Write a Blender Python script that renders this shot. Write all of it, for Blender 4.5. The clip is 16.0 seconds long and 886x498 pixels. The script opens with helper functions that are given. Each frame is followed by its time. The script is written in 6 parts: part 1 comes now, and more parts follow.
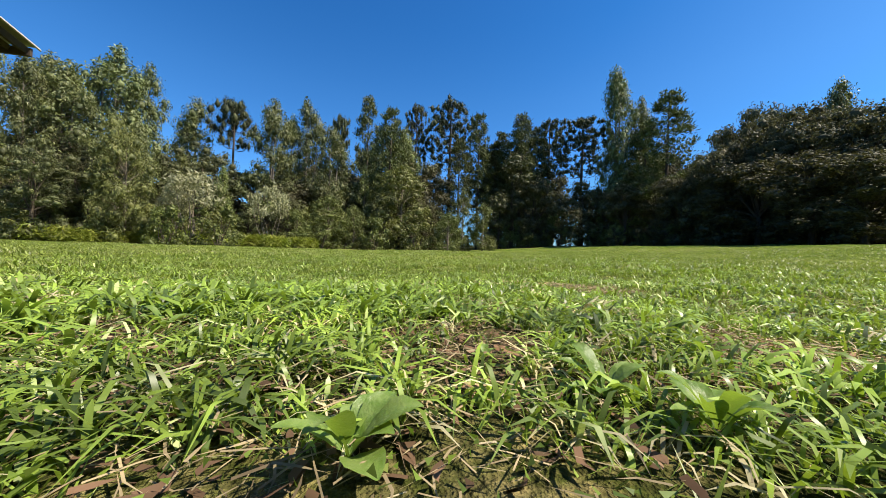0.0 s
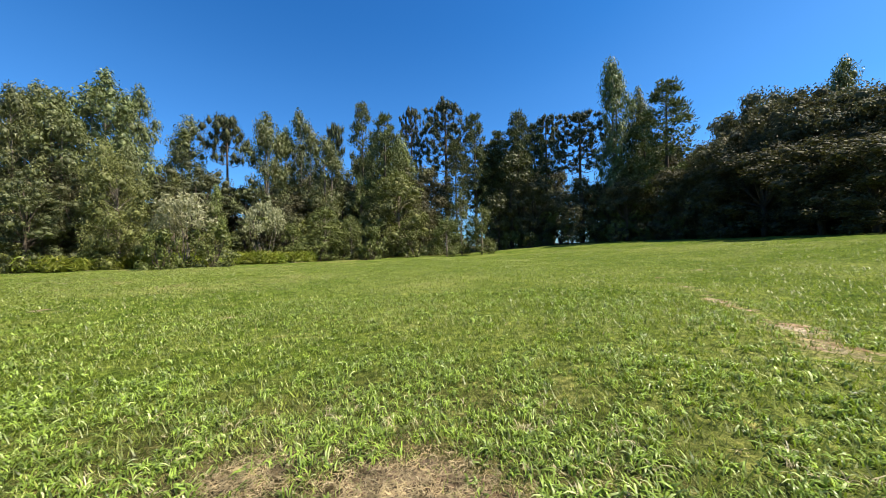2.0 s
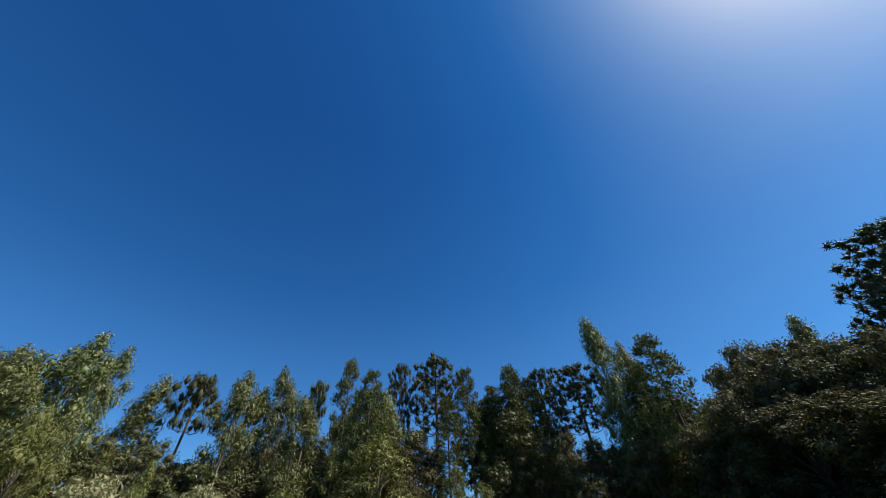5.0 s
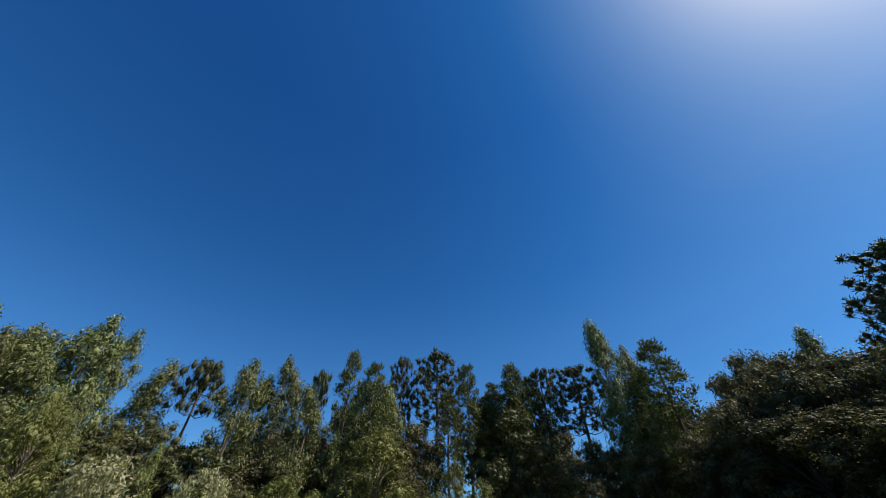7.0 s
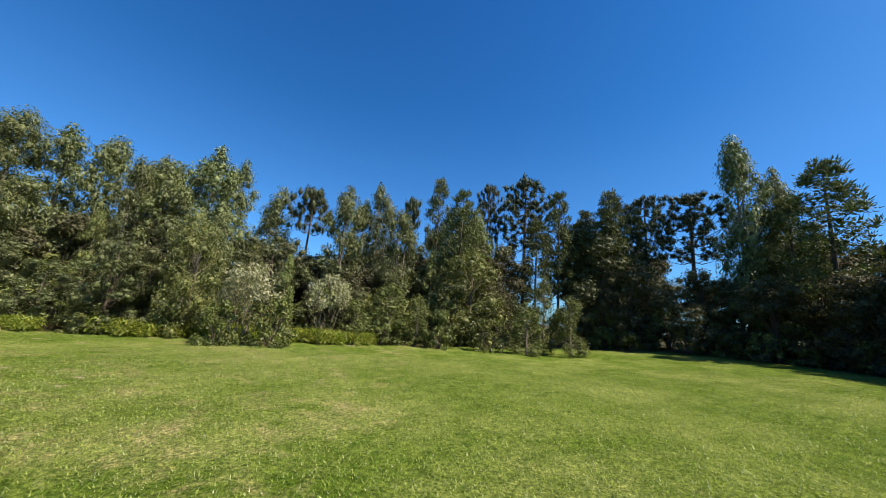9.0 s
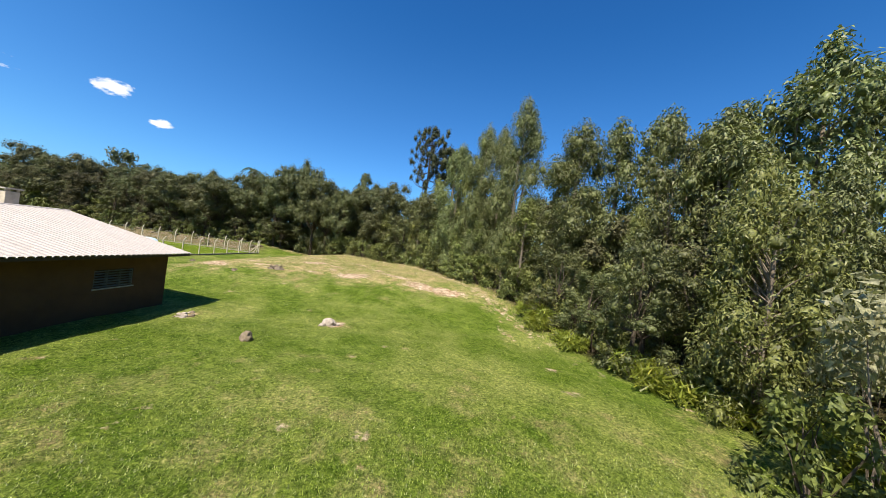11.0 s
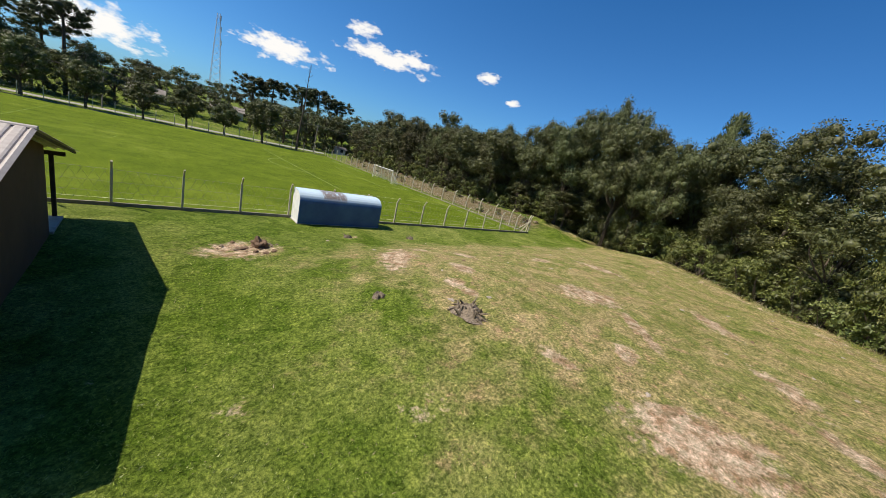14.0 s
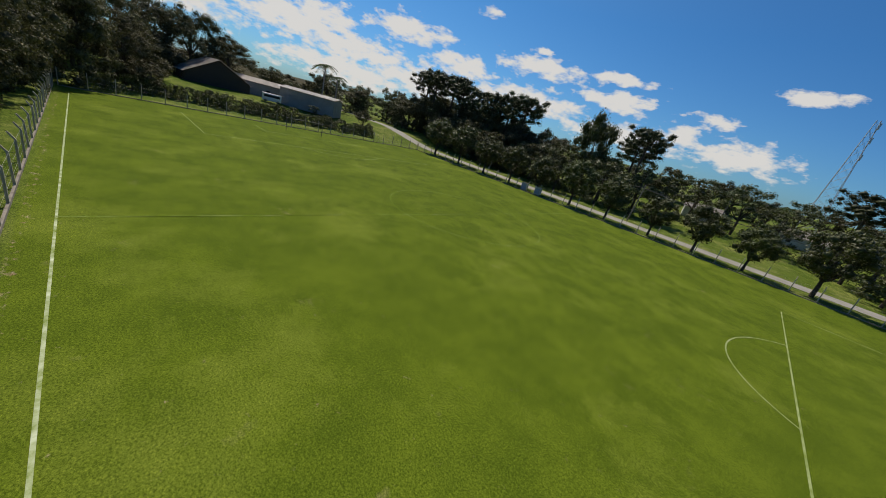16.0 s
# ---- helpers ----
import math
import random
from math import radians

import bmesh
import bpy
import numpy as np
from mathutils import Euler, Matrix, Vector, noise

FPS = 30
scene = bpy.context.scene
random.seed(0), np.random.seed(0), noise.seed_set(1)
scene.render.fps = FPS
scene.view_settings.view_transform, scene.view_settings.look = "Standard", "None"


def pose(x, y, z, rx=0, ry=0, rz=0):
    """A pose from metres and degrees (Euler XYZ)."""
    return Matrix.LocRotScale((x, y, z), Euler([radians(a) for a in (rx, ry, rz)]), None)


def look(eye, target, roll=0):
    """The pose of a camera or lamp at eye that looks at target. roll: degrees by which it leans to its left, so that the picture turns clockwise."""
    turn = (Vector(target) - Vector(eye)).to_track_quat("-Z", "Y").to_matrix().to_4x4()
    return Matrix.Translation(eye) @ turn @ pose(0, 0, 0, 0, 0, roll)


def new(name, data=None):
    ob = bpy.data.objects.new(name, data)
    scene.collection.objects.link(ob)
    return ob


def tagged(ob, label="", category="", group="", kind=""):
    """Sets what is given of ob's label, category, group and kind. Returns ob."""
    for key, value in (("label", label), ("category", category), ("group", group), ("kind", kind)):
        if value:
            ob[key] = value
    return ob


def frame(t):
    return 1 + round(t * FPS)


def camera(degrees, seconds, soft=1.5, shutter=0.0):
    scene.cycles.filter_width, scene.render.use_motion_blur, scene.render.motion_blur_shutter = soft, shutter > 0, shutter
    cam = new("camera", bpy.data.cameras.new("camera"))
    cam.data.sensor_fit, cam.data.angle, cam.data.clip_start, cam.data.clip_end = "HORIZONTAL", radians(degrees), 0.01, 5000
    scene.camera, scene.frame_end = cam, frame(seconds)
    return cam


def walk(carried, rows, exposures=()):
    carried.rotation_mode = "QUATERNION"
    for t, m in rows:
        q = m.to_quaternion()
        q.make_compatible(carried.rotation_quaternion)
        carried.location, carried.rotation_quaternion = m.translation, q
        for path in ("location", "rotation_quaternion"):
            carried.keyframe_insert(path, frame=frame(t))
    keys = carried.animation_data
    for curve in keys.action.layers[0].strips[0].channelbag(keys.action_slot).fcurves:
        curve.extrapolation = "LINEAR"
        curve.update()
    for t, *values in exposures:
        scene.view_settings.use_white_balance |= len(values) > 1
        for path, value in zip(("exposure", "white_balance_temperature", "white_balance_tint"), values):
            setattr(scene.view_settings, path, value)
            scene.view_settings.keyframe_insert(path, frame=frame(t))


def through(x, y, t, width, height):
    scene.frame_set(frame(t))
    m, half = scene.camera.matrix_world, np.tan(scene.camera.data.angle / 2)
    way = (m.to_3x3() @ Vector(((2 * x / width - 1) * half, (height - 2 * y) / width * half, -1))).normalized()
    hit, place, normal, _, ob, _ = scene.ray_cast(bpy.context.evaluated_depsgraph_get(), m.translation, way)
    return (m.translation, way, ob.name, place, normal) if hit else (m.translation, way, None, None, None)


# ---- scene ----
cam = camera(106.5, 16.0, soft=0.5)


def aim(x, y, z, yaw, pitch, roll):
    a, b = radians(yaw), radians(pitch)
    way = Vector((-math.sin(a) * math.cos(b), math.cos(a) * math.cos(b), math.sin(b)))
    return look((x, y, z), Vector((x, y, z)) + way, roll)


# seconds, place, yaw, pitch, roll
PATH = [
    (0.00, -43.45, -11.10, 0.16, 167.16, 0.13, 1.96),
    (0.50, -43.45, -11.10, 0.16, 167.14, 0.11, 1.97),
    (1.00, -43.90, -11.24, 0.53, 167.88, -0.08, 1.94),
    (1.50, -44.11, -11.39, 0.84, 167.84, -0.26, -0.61),
    (2.00, -44.28, -11.50, 1.10, 168.01, -0.20, -1.14),
    (2.50, -44.37, -11.75, 1.54, 167.82, -0.15, -1.78),
    (3.00, -44.56, -11.80, 1.82, 167.90, 1.04, -2.07),
    (3.50, -44.71, -12.07, 1.91, 166.82, 22.37, -3.16),
    (4.00, -44.90, -12.66, 1.69, 164.97, 40.85, -4.61),
    (6.50, -44.08, -12.53, 2.09, 164.87, 42.10, -1.68),
    (7.00, -44.00, -12.52, 2.05, 165.58, 40.77, -0.42),
    (7.50, -43.85, -12.55, 1.94, 165.49, 29.84, 0.46),
    (8.00, -43.88, -13.25, 2.06, 166.88, 16.95, 2.17),
    (8.20, -43.95, -13.65, 2.22, 167.09, 14.85, 1.93),
    (10.30, -39.86, -26.66, 5.37, 235.01, -2.08, 10.77),
    (10.50, -38.83, -28.73, 5.51, 247.37, -0.37, 12.45),
    (11.00, -35.64, -32.50, 5.36, 269.32, -0.06, 7.68),
    (11.50, -31.36, -36.06, 4.91, 294.46, -1.70, 8.60),
    (12.00, -27.66, -36.65, 4.98, 308.19, -4.73, 18.28),
    (12.50, -23.84, -36.28, 5.09, 311.12, -6.39, 21.51),
    (13.00, -20.16, -33.92, 5.22, 309.45, -8.60, 21.20),
    (13.50, -16.45, -29.80, 5.31, 309.25, -9.02, 20.78),
    (14.00, -12.59, -24.44, 6.40, 316.36, -14.48, 13.91),
    (14.50, -8.09, -18.46, 7.29, 329.87, -17.76, 5.41),
    (15.00, -4.06, -11.55, 8.21, 351.58, -19.93, 2.35),
    (15.50, -0.74, -4.10, 9.29, 374.78, -21.10, 3.87),
    (16.00, -0.26, 3.11, 9.37, 400.35, -20.27, 15.67),
]
walk(cam, [(r[0], aim(*r[1:])) for r in PATH], [(0, 0.8, 7100, 10), (2.0, 0.9, 7100, 10), (3.4, 0.95, 7100, 10), (4.2, 0.35, 7100, 10), (7.0, 0.2, 7100, 10), (7.5, 0.2, 7100, 10), (8.2, 0.6, 7100, 10), (10.3, 0.75, 7100, 10), (11.3, 0.66, 7100, 10), (12.0, 0.36, 7100, 10), (14.0, 0.25, 7100, 10), (14.5, 0.15, 7100, 10), (15.0, 0.08, 7100, 10), (15.5, -0.14, 7100, 10), (16.0, -0.33, 7100, 10)])

# ---- world, sun ----
SUN = Vector((-0.515, 0.252, 0.820)).normalized()
world = bpy.data.worlds.new("sky")
scene.world = world
world.use_nodes = True
wt = world.node_tree
wt.nodes.clear()


def wmath(op, a, b=None, clamp=False):
    n = wt.nodes.new("ShaderNodeMath")
    n.operation, n.use_clamp = op, clamp
    for i, v in enumerate((a, b)):
        if v is None:
            continue
        if isinstance(v, (int, float)):
            n.inputs[i].default_value = v
        else:
            wt.links.new(v, n.inputs[i])
    return n.outputs[0]


sky = wt.nodes.new("ShaderNodeTexSky")
sky.sky_type = "NISHITA"
sky.sun_disc = False
sky.sun_elevation = math.asin(SUN.z)
sky.sun_rotation = math.atan2(SUN.x, SUN.y) % (2 * math.pi)
sky.altitude, sky.air_density, sky.dust_density, sky.ozone_density = 900, 1.0, 2.0, 2.2
coord = wt.nodes.new("ShaderNodeTexCoord")
split = wt.nodes.new("ShaderNodeSeparateXYZ")
wt.links.new(coord.outputs["Generated"], split.inputs[0])
az = wmath("MULTIPLY", wmath("ARCTAN2", split.outputs[0], split.outputs[1]), 57.2958)
el = wmath("MULTIPLY", wmath("ARCSINE", split.outputs[2]), 57.2958)
# fair-weather clouds low over the north: azimuth from +y, elevation, half width, half height (degrees)
CLOUDS = [(29.0, 12.6, 6.4, 1.45), (24.5, 15.1, 2.2, 0.9), (13.7, 9.4, 5.2, 1.5), (-1.2, 12.7, 3.4, 0.7), (44.2, 13.6, 1.8, 0.8), (49, 10.9, 1.0, 0.5), (-22, 9.0, 5.4, 1.4), (-22.3, 11.6, 4.1, 0.8),
          (-9.3, 8.7, 2.6, 1.0), (-4.7, 5.3, 5.4, 1.9), (-12.4, 6.6, 3, 1.2), (-33.3, 11, 6.6, 1.3), (-33.6, 13, 1.2, 0.5), (-54, 11, 6.6, 1.7), (-45.4, 8.4, 6, 1.7), (-62, 6.4, 11, 1.8),
          (-62, 3.3, 12, 1.9), (-34, 6.4, 11, 1.9), (-50, 4.8, 11, 2.3), (-68, 8, 10, 2.8), (-72, 11.5, 2, 0.7), (-42.3, 15.8, 2.1, 0.6), (-20, 4.5, 8, 1.6), (-88, 6, 14, 2.5)]
field = None
for a, e, w, h in CLOUDS:
    dx = wmath("DIVIDE", wmath("SUBTRACT", az, a), w)
    dy = wmath("DIVIDE", wmath("SUBTRACT", el, e), h)
    d = wmath("SUBTRACT", 1.15, wmath("SQRT", wmath("ADD", wmath("MULTIPLY", dx, dx), wmath("MULTIPLY", dy, dy))))
    field = d if field is None else wmath("MAXIMUM", field, d)
stretch = wt.nodes.new("ShaderNodeMapping")
stretch.inputs["Scale"].default_value = (1, 1, 2.2)
wt.links.new(coord.outputs["Generated"], stretch.inputs[0])
puff = wt.nodes.new("ShaderNodeTexNoise")
puff.inputs["Scale"].default_value, puff.inputs["Detail"].default_value, puff.inputs["Roughness"].default_value = 24, 7, 0.6
wt.links.new(stretch.outputs[0], puff.inputs["Vector"])
field = wmath("MINIMUM", field, 1.0)
amount = wmath("ADD", field, wmath("MULTIPLY", wmath("SUBTRACT", puff.outputs["Fac"], 0.52), 3.2))
amount = wmath("MULTIPLY", wmath("SMOOTH_MIN", wmath("MULTIPLY", wmath("MAXIMUM", amount, 0), 1.9), 1.0), 0.96, True)
mix = wt.nodes.new("ShaderNodeMix")
mix.data_type = "RGBA"
deep = wt.nodes.new("ShaderNodeMix")
deep.data_type, deep.blend_type = "RGBA", "MULTIPLY"
deep.inputs["Factor"].default_value = 1.0
tint = wt.nodes.new("ShaderNodeMix")
tint.data_type = "RGBA"
tint.inputs["A"].default_value, tint.inputs["B"].default_value = (0.62, 1.08, 1.57, 1), (0.185, 0.83, 1.46, 1)
wt.links.new(wmath("POWER", wmath("DIVIDE", wmath("MAXIMUM", el, 0.0), 34.0, True), 0.5), tint.inputs["Factor"])
# the sky deepens towards the zenith
high = wt.nodes.new("ShaderNodeMix")
high.data_type = "RGBA"
high.inputs["B"].default_value = (0.09, 0.62, 1.30, 1)
wt.links.new(tint.outputs["Result"], high.inputs["A"])
wt.links.new(wmath("DIVIDE", wmath("SUBTRACT", el, 24.0), 34.0, True), high.inputs["Factor"])
# the haze round the sun keeps its own whiteness
grey = wt.nodes.new("ShaderNodeRGBToBW")
wt.links.new(sky.outputs[0], grey.inputs[0])
haze = wt.nodes.new("ShaderNodeMix")
haze.data_type = "RGBA"
haze.inputs["B"].default_value = (1.38, 1.42, 1.44, 1)
wt.links.new(high.outputs["Result"], haze.inputs["A"])
wt.links.new(wmath("MULTIPLY", wmath("DIVIDE", wmath("SUBTRACT", grey.outputs[0], 2.0), 4.6, True), wmath("DIVIDE", wmath("SUBTRACT", el, 18.0), 20.0, True)), haze.inputs["Factor"])
wt.links.new(haze.outputs["Result"], deep.inputs["B"])
wt.links.new(sky.outputs[0], deep.inputs["A"])
wt.links.new(amount, mix.inputs["Factor"])
wt.links.new(deep.outputs["Result"], mix.inputs["A"])
mix.inputs["B"].default_value = (10.0, 10.2, 10.5, 1)
back = wt.nodes.new("ShaderNodeBackground")
back.inputs["Strength"].default_value = 0.083
wt.links.new(mix.outputs["Result"], back.inputs["Color"])
wo = wt.nodes.new("ShaderNodeOutputWorld")
wt.links.new(back.outputs[0], wo.inputs[0])

sun_data = bpy.data.lights.new("sun", "SUN")
sun_data.energy, sun_data.angle, sun_data.color = 5.0, radians(0.53), (1.0, 0.955, 0.87)
sun = new("sun", sun_data)
sun.matrix_world = look(SUN * 60, (0, 0, 0))


# ---- materials ----
class Mat:
    """A node material with short ways to add nodes."""

    def __init__(self, name, rough=0.7, spec=0.3):
        self.m = bpy.data.materials.new(name)
        self.m.use_nodes = True
        self.t = self.m.node_tree
        self.b = self.t.nodes["Principled BSDF"]
        self.b.inputs["Roughness"].default_value = rough
        self.b.inputs["Specular IOR Level"].default_value = spec

    def add(self, kind):
        return self.t.nodes.new(kind)

    def put(self, a, b):
        self.t.links.new(a, b)

    def noise(self, scale, detail=4, rough=0.55, stretch=None, space="Object"):
        n = self.add("ShaderNodeTexNoise")
        n.inputs["Scale"].default_value, n.inputs["Detail"].default_value, n.inputs["Roughness"].default_value = scale, detail, rough
        c = self.add("ShaderNodeTexCoord")
        if stretch:
            mp = self.add("ShaderNodeMapping")
            mp.inputs["Scale"].default_value = stretch
            self.put(c.outputs[space], mp.inputs[0])
            self.put(mp.outputs[0], n.inputs["Vector"])
        else:
            self.put(c.outputs[space], n.inputs["Vector"])
        return n.outputs["Fac"]

    def ramp(self, fac, *stops):
        n = self.add("ShaderNodeValToRGB")
        while len(n.color_ramp.elements) < len(stops):
            n.color_ramp.elements.new(0.5)
        for e, (p, c) in zip(n.color_ramp.elements, stops):
            e.position, e.color = p, (*c, 1)
        self.put(fac, n.inputs[0])
        return n.outputs[0]

    def mix(self, fac, a, b, blend="MIX"):
        n = self.add("ShaderNodeMix")
        n.data_type, n.blend_type = "RGBA", blend
        for key, v in (("Factor", fac), ("A", a), ("B", b)):
            s = n.inputs[key]
            if isinstance(v, (int, float)):
                s.default_value = v
            elif isinstance(v, tuple):
                s.default_value = (*v, 1)
            else:
                self.put(v, s)
        return n.outputs["Result"]

    def math(self, op, a, b=0.0, clamp=False):
        n = self.add("ShaderNodeMath")
        n.operation, n.use_clamp = op, clamp
        for i, v in enumerate((a, b)):
            if isinstance(v, (int, float)):
                n.inputs[i].default_value = v
            else:
                self.put(v, n.inputs[i])
        return n.outputs[0]

    def attr(self, name):
        n = self.add("ShaderNodeAttribute")
        n.attribute_name = name
        return n.outputs["Fac"]

    def color(self, v):
        if isinstance(v, tuple):
            self.b.inputs["Base Color"].default_value = (*v, 1)
        else:
            self.put(v, self.b.inputs["Base Color"])
        return self

    def bump(self, height, strength=0.4, distance=0.02):
        n = self.add("ShaderNodeBump")
        n.inputs["Strength"].default_value, n.inputs["Distance"].default_value = strength, distance
        self.put(height, n.inputs["Height"])
        self.put(n.outputs[0], self.b.inputs["Normal"])
        return self


def leaf_mat(name, dark, light, pale, rough=0.5, through=0.3, spec=0.35, wash=0.5):
    """Leaves: colour by leaf and by plant, some light passing through."""
    k = Mat(name, rough, spec)
    geo = k.add("ShaderNodeNewGeometry")
    info = k.add("ShaderNodeObjectInfo")
    one = k.ramp(geo.outputs["Random Per Island"], (0.0, dark), (0.62, light), (0.93, light), (1.0, pale))
    shift = k.add("ShaderNodeHueSaturation")
    k.put(one, shift.inputs["Color"])
    k.put(k.math("ADD", k.math("MULTIPLY", info.outputs["Random"], 0.04), 0.48), shift.inputs["Hue"])
    k.put(k.math("ADD", k.math("MULTIPLY", info.outputs["Random"], 0.5), 0.75), shift.inputs["Value"])
    big = k.noise(0.6, 3)
    col = k.mix(k.math("MULTIPLY", big, wash), shift.outputs[0], k.mix(0.5, shift.outputs[0], pale))
    speck = k.ramp(k.noise(9.0, 3, 0.7), (0.34, (0.42, 0.42, 0.42)), (0.52, (1, 1, 1)), (0.68, (1.55, 1.5, 1.4)))
    col = k.mix(1.0, col, speck, "MULTIPLY")
    k.color(col)
    tr = k.add("ShaderNodeBsdfTranslucent")
    k.put(k.mix(0.6, col, (light[0] * 1.5, light[1] * 1.6, light[2] * 0.7)), tr.inputs["Color"])
    ms = k.add("ShaderNodeMixShader")
    ms.inputs[0].default_value = through
    k.put(k.b.outputs[0], ms.inputs[1])
    k.put(tr.outputs[0], ms.inputs[2])
    k.put(ms.outputs[0], k.t.nodes["Material Output"].inputs["Surface"])
    return k.m


def bark_mat(name, a, b, scale=3.0):
    k = Mat(name, 0.9, 0.15)
    n = k.noise(scale, 6, 0.65, (3, 3, 0.5))
    k.color(k.ramp(n, (0.3, a), (0.7, b)))
    k.bump(k.noise(scale * 4, 4, 0.6, (3, 3, 0.4)), 0.6, 0.03)
    return k.m


def plain_mat(name, a, b, rough=0.8, scale=2.0, bump=0.25, fine=60.0, spec=0.3):
    """Paint, plaster, concrete: two colours at a large scale, a grain at a small one."""
    k = Mat(name, rough, spec)
    col = k.mix(k.ramp(k.noise(scale, 5, 0.6), (0.35, (0, 0, 0)), (0.7, (1, 1, 1))), a, b)
    grain = k.noise(fine, 3)
    k.color(k.mix(0.25, col, k.ramp(grain, (0.3, tuple(c * 0.6 for c in a)), (0.7, tuple(min(1, c * 1.2) for c in a)))))
    k.bump(grain, bump, 0.004)
    return k.m


M = {}
M["euc"] = leaf_mat("eucalyptus_leaves", (0.045, 0.056, 0.018), (0.148, 0.175, 0.056), (0.30, 0.315, 0.16), 0.5, 0.16)
M["euc_young"] = leaf_mat("young_eucalyptus_leaves", (0.055, 0.068, 0.017), (0.172, 0.195, 0.050), (0.34, 0.34, 0.15), 0.5, 0.18)
M["broad"] = leaf_mat("broad_leaves", (0.038, 0.046, 0.016), (0.100, 0.112, 0.038), (0.165, 0.165, 0.080), 0.5, 0.15, 0.35)
M["dark"] = leaf_mat("dark_glossy_leaves", (0.024, 0.028, 0.012), (0.098, 0.094, 0.046), (0.22, 0.20, 0.125), 0.62, 0.18, 0.16)
M["araucaria"] = leaf_mat("araucaria_needles", (0.014, 0.02, 0.007), (0.046, 0.058, 0.018), (0.09, 0.1, 0.035), 0.6, 0.1)
M["pine"] = leaf_mat("pine_needles", (0.034, 0.046, 0.013), (0.098, 0.115, 0.032), (0.17, 0.18, 0.06), 0.6, 0.15)
M["shrub"] = leaf_mat("shrub_leaves", (0.048, 0.063, 0.016), (0.126, 0.150, 0.036), (0.22, 0.23, 0.085), 0.5, 0.2)
M["pale"] = leaf_mat("pale_silvery_leaves", (0.14, 0.15, 0.07), (0.33, 0.33, 0.19), (0.48, 0.47, 0.32), 0.6, 0.3)
M["lily"] = leaf_mat("long_bright_leaves", (0.085, 0.115, 0.012), (0.205, 0.245, 0.03), (0.38, 0.37, 0.08), 0.45, 0.35)
M["palm"] = leaf_mat("palm_fronds", (0.03, 0.05, 0.015), (0.07, 0.10, 0.03), (0.12, 0.15, 0.06), 0.5, 0.2)
M["street"] = leaf_mat("street_tree_leaves", (0.028, 0.038, 0.011), (0.082, 0.098, 0.026), (0.15, 0.155, 0.06), 0.5, 0.2)
# the near-white last tone of the blades is sun glint put into their colour
M["blade"] = leaf_mat("grass_blades", (0.028, 0.052, 0.006), (0.232, 0.318, 0.042), (0.58, 0.62, 0.30), 0.4, 0.28, 0.36, 0.2)
M["straw"] = leaf_mat("dry_straw", (0.24, 0.19, 0.10), (0.42, 0.36, 0.21), (0.55, 0.50, 0.36), 0.7, 0.2)
M["litter"] = leaf_mat("dry_litter", (0.17, 0.115, 0.066), (0.32, 0.24, 0.14), (0.47, 0.39, 0.26), 0.75, 0.1, 0.15)
M["dead_leaf"] = leaf_mat("dead_leaf_bits", (0.045, 0.028, 0.016), (0.16, 0.095, 0.055), (0.30, 0.20, 0.12), 0.8, 0.1, 0.1)
M["weed"] = leaf_mat("weed_leaves", (0.06, 0.11, 0.013), (0.15, 0.235, 0.03), (0.30, 0.38, 0.09), 0.5, 0.3)
k = Mat("broad_weed_leaf", 0.42, 0.45)
geo_ = k.add("ShaderNodeObjectInfo")
tone = k.mix(geo_.outputs["Random"], (0.085, 0.165, 0.02), (0.165, 0.26, 0.05))
k.color(k.mix(k.ramp(k.noise(90, 5, 0.7), (0.38, (0, 0, 0)), (0.62, (0.6, 0.6, 0.6))), tone, (0.26, 0.33, 0.11)))
k.bump(k.noise(220, 4, 0.6), 0.5, 0.002)
thin = k.add("ShaderNodeBsdfTranslucent")
thin.inputs["Color"].default_value = (0.34, 0.5, 0.05, 1)
blend = k.add("ShaderNodeMixShader")
blend.inputs[0].default_value = 0.3
k.put(k.b.outputs[0], blend.inputs[1])
k.put(thin.outputs[0], blend.inputs[2])
k.put(blend.outputs[0], k.t.nodes["Material Output"].inputs["Surface"])
M["broad_weed"] = k.m
M["bark_pale"] = bark_mat("pale_smooth_bark", (0.12, 0.092, 0.066), (0.29, 0.245, 0.195))
M["bark_dark"] = bark_mat("dark_rough_bark", (0.045, 0.035, 0.026), (0.12, 0.095, 0.07))
M["bark_grey"] = bark_mat("weathered_grey_wood", (0.16, 0.14, 0.12), (0.34, 0.31, 0.28))
M["concrete"] = plain_mat("weathered_concrete", (0.42, 0.39, 0.34), (0.24, 0.22, 0.19), 0.9, 3)
M["post"] = plain_mat("limewashed_concrete", (0.52, 0.46, 0.36), (0.34, 0.30, 0.235), 0.9, 3)
M["kerb"] = plain_mat("stained_kerb", (0.30, 0.26, 0.22), (0.15, 0.13, 0.10), 0.92, 2)
M["white"] = plain_mat("white_paint", (0.78, 0.77, 0.73), (0.62, 0.60, 0.55), 0.6, 3)
M["wire"] = plain_mat("galvanised_wire", (0.42, 0.42, 0.40), (0.28, 0.26, 0.24), 0.5, 6)
M["plaster"] = plain_mat("tan_rendered_brick", (0.125, 0.066, 0.032), (0.080, 0.043, 0.022), 0.92, 1.2, 0.5)
M["dark_wood"] = plain_mat("dark_stained_wood", (0.055, 0.040, 0.030), (0.095, 0.070, 0.050), 0.8, 4)
M["louver"] = plain_mat("dark_louvre_blocks", (0.060, 0.058, 0.055), (0.10, 0.095, 0.09), 0.85, 5)
M["block"] = plain_mat("grey_vent_blocks", (0.17, 0.165, 0.15), (0.10, 0.098, 0.09), 0.9, 5)
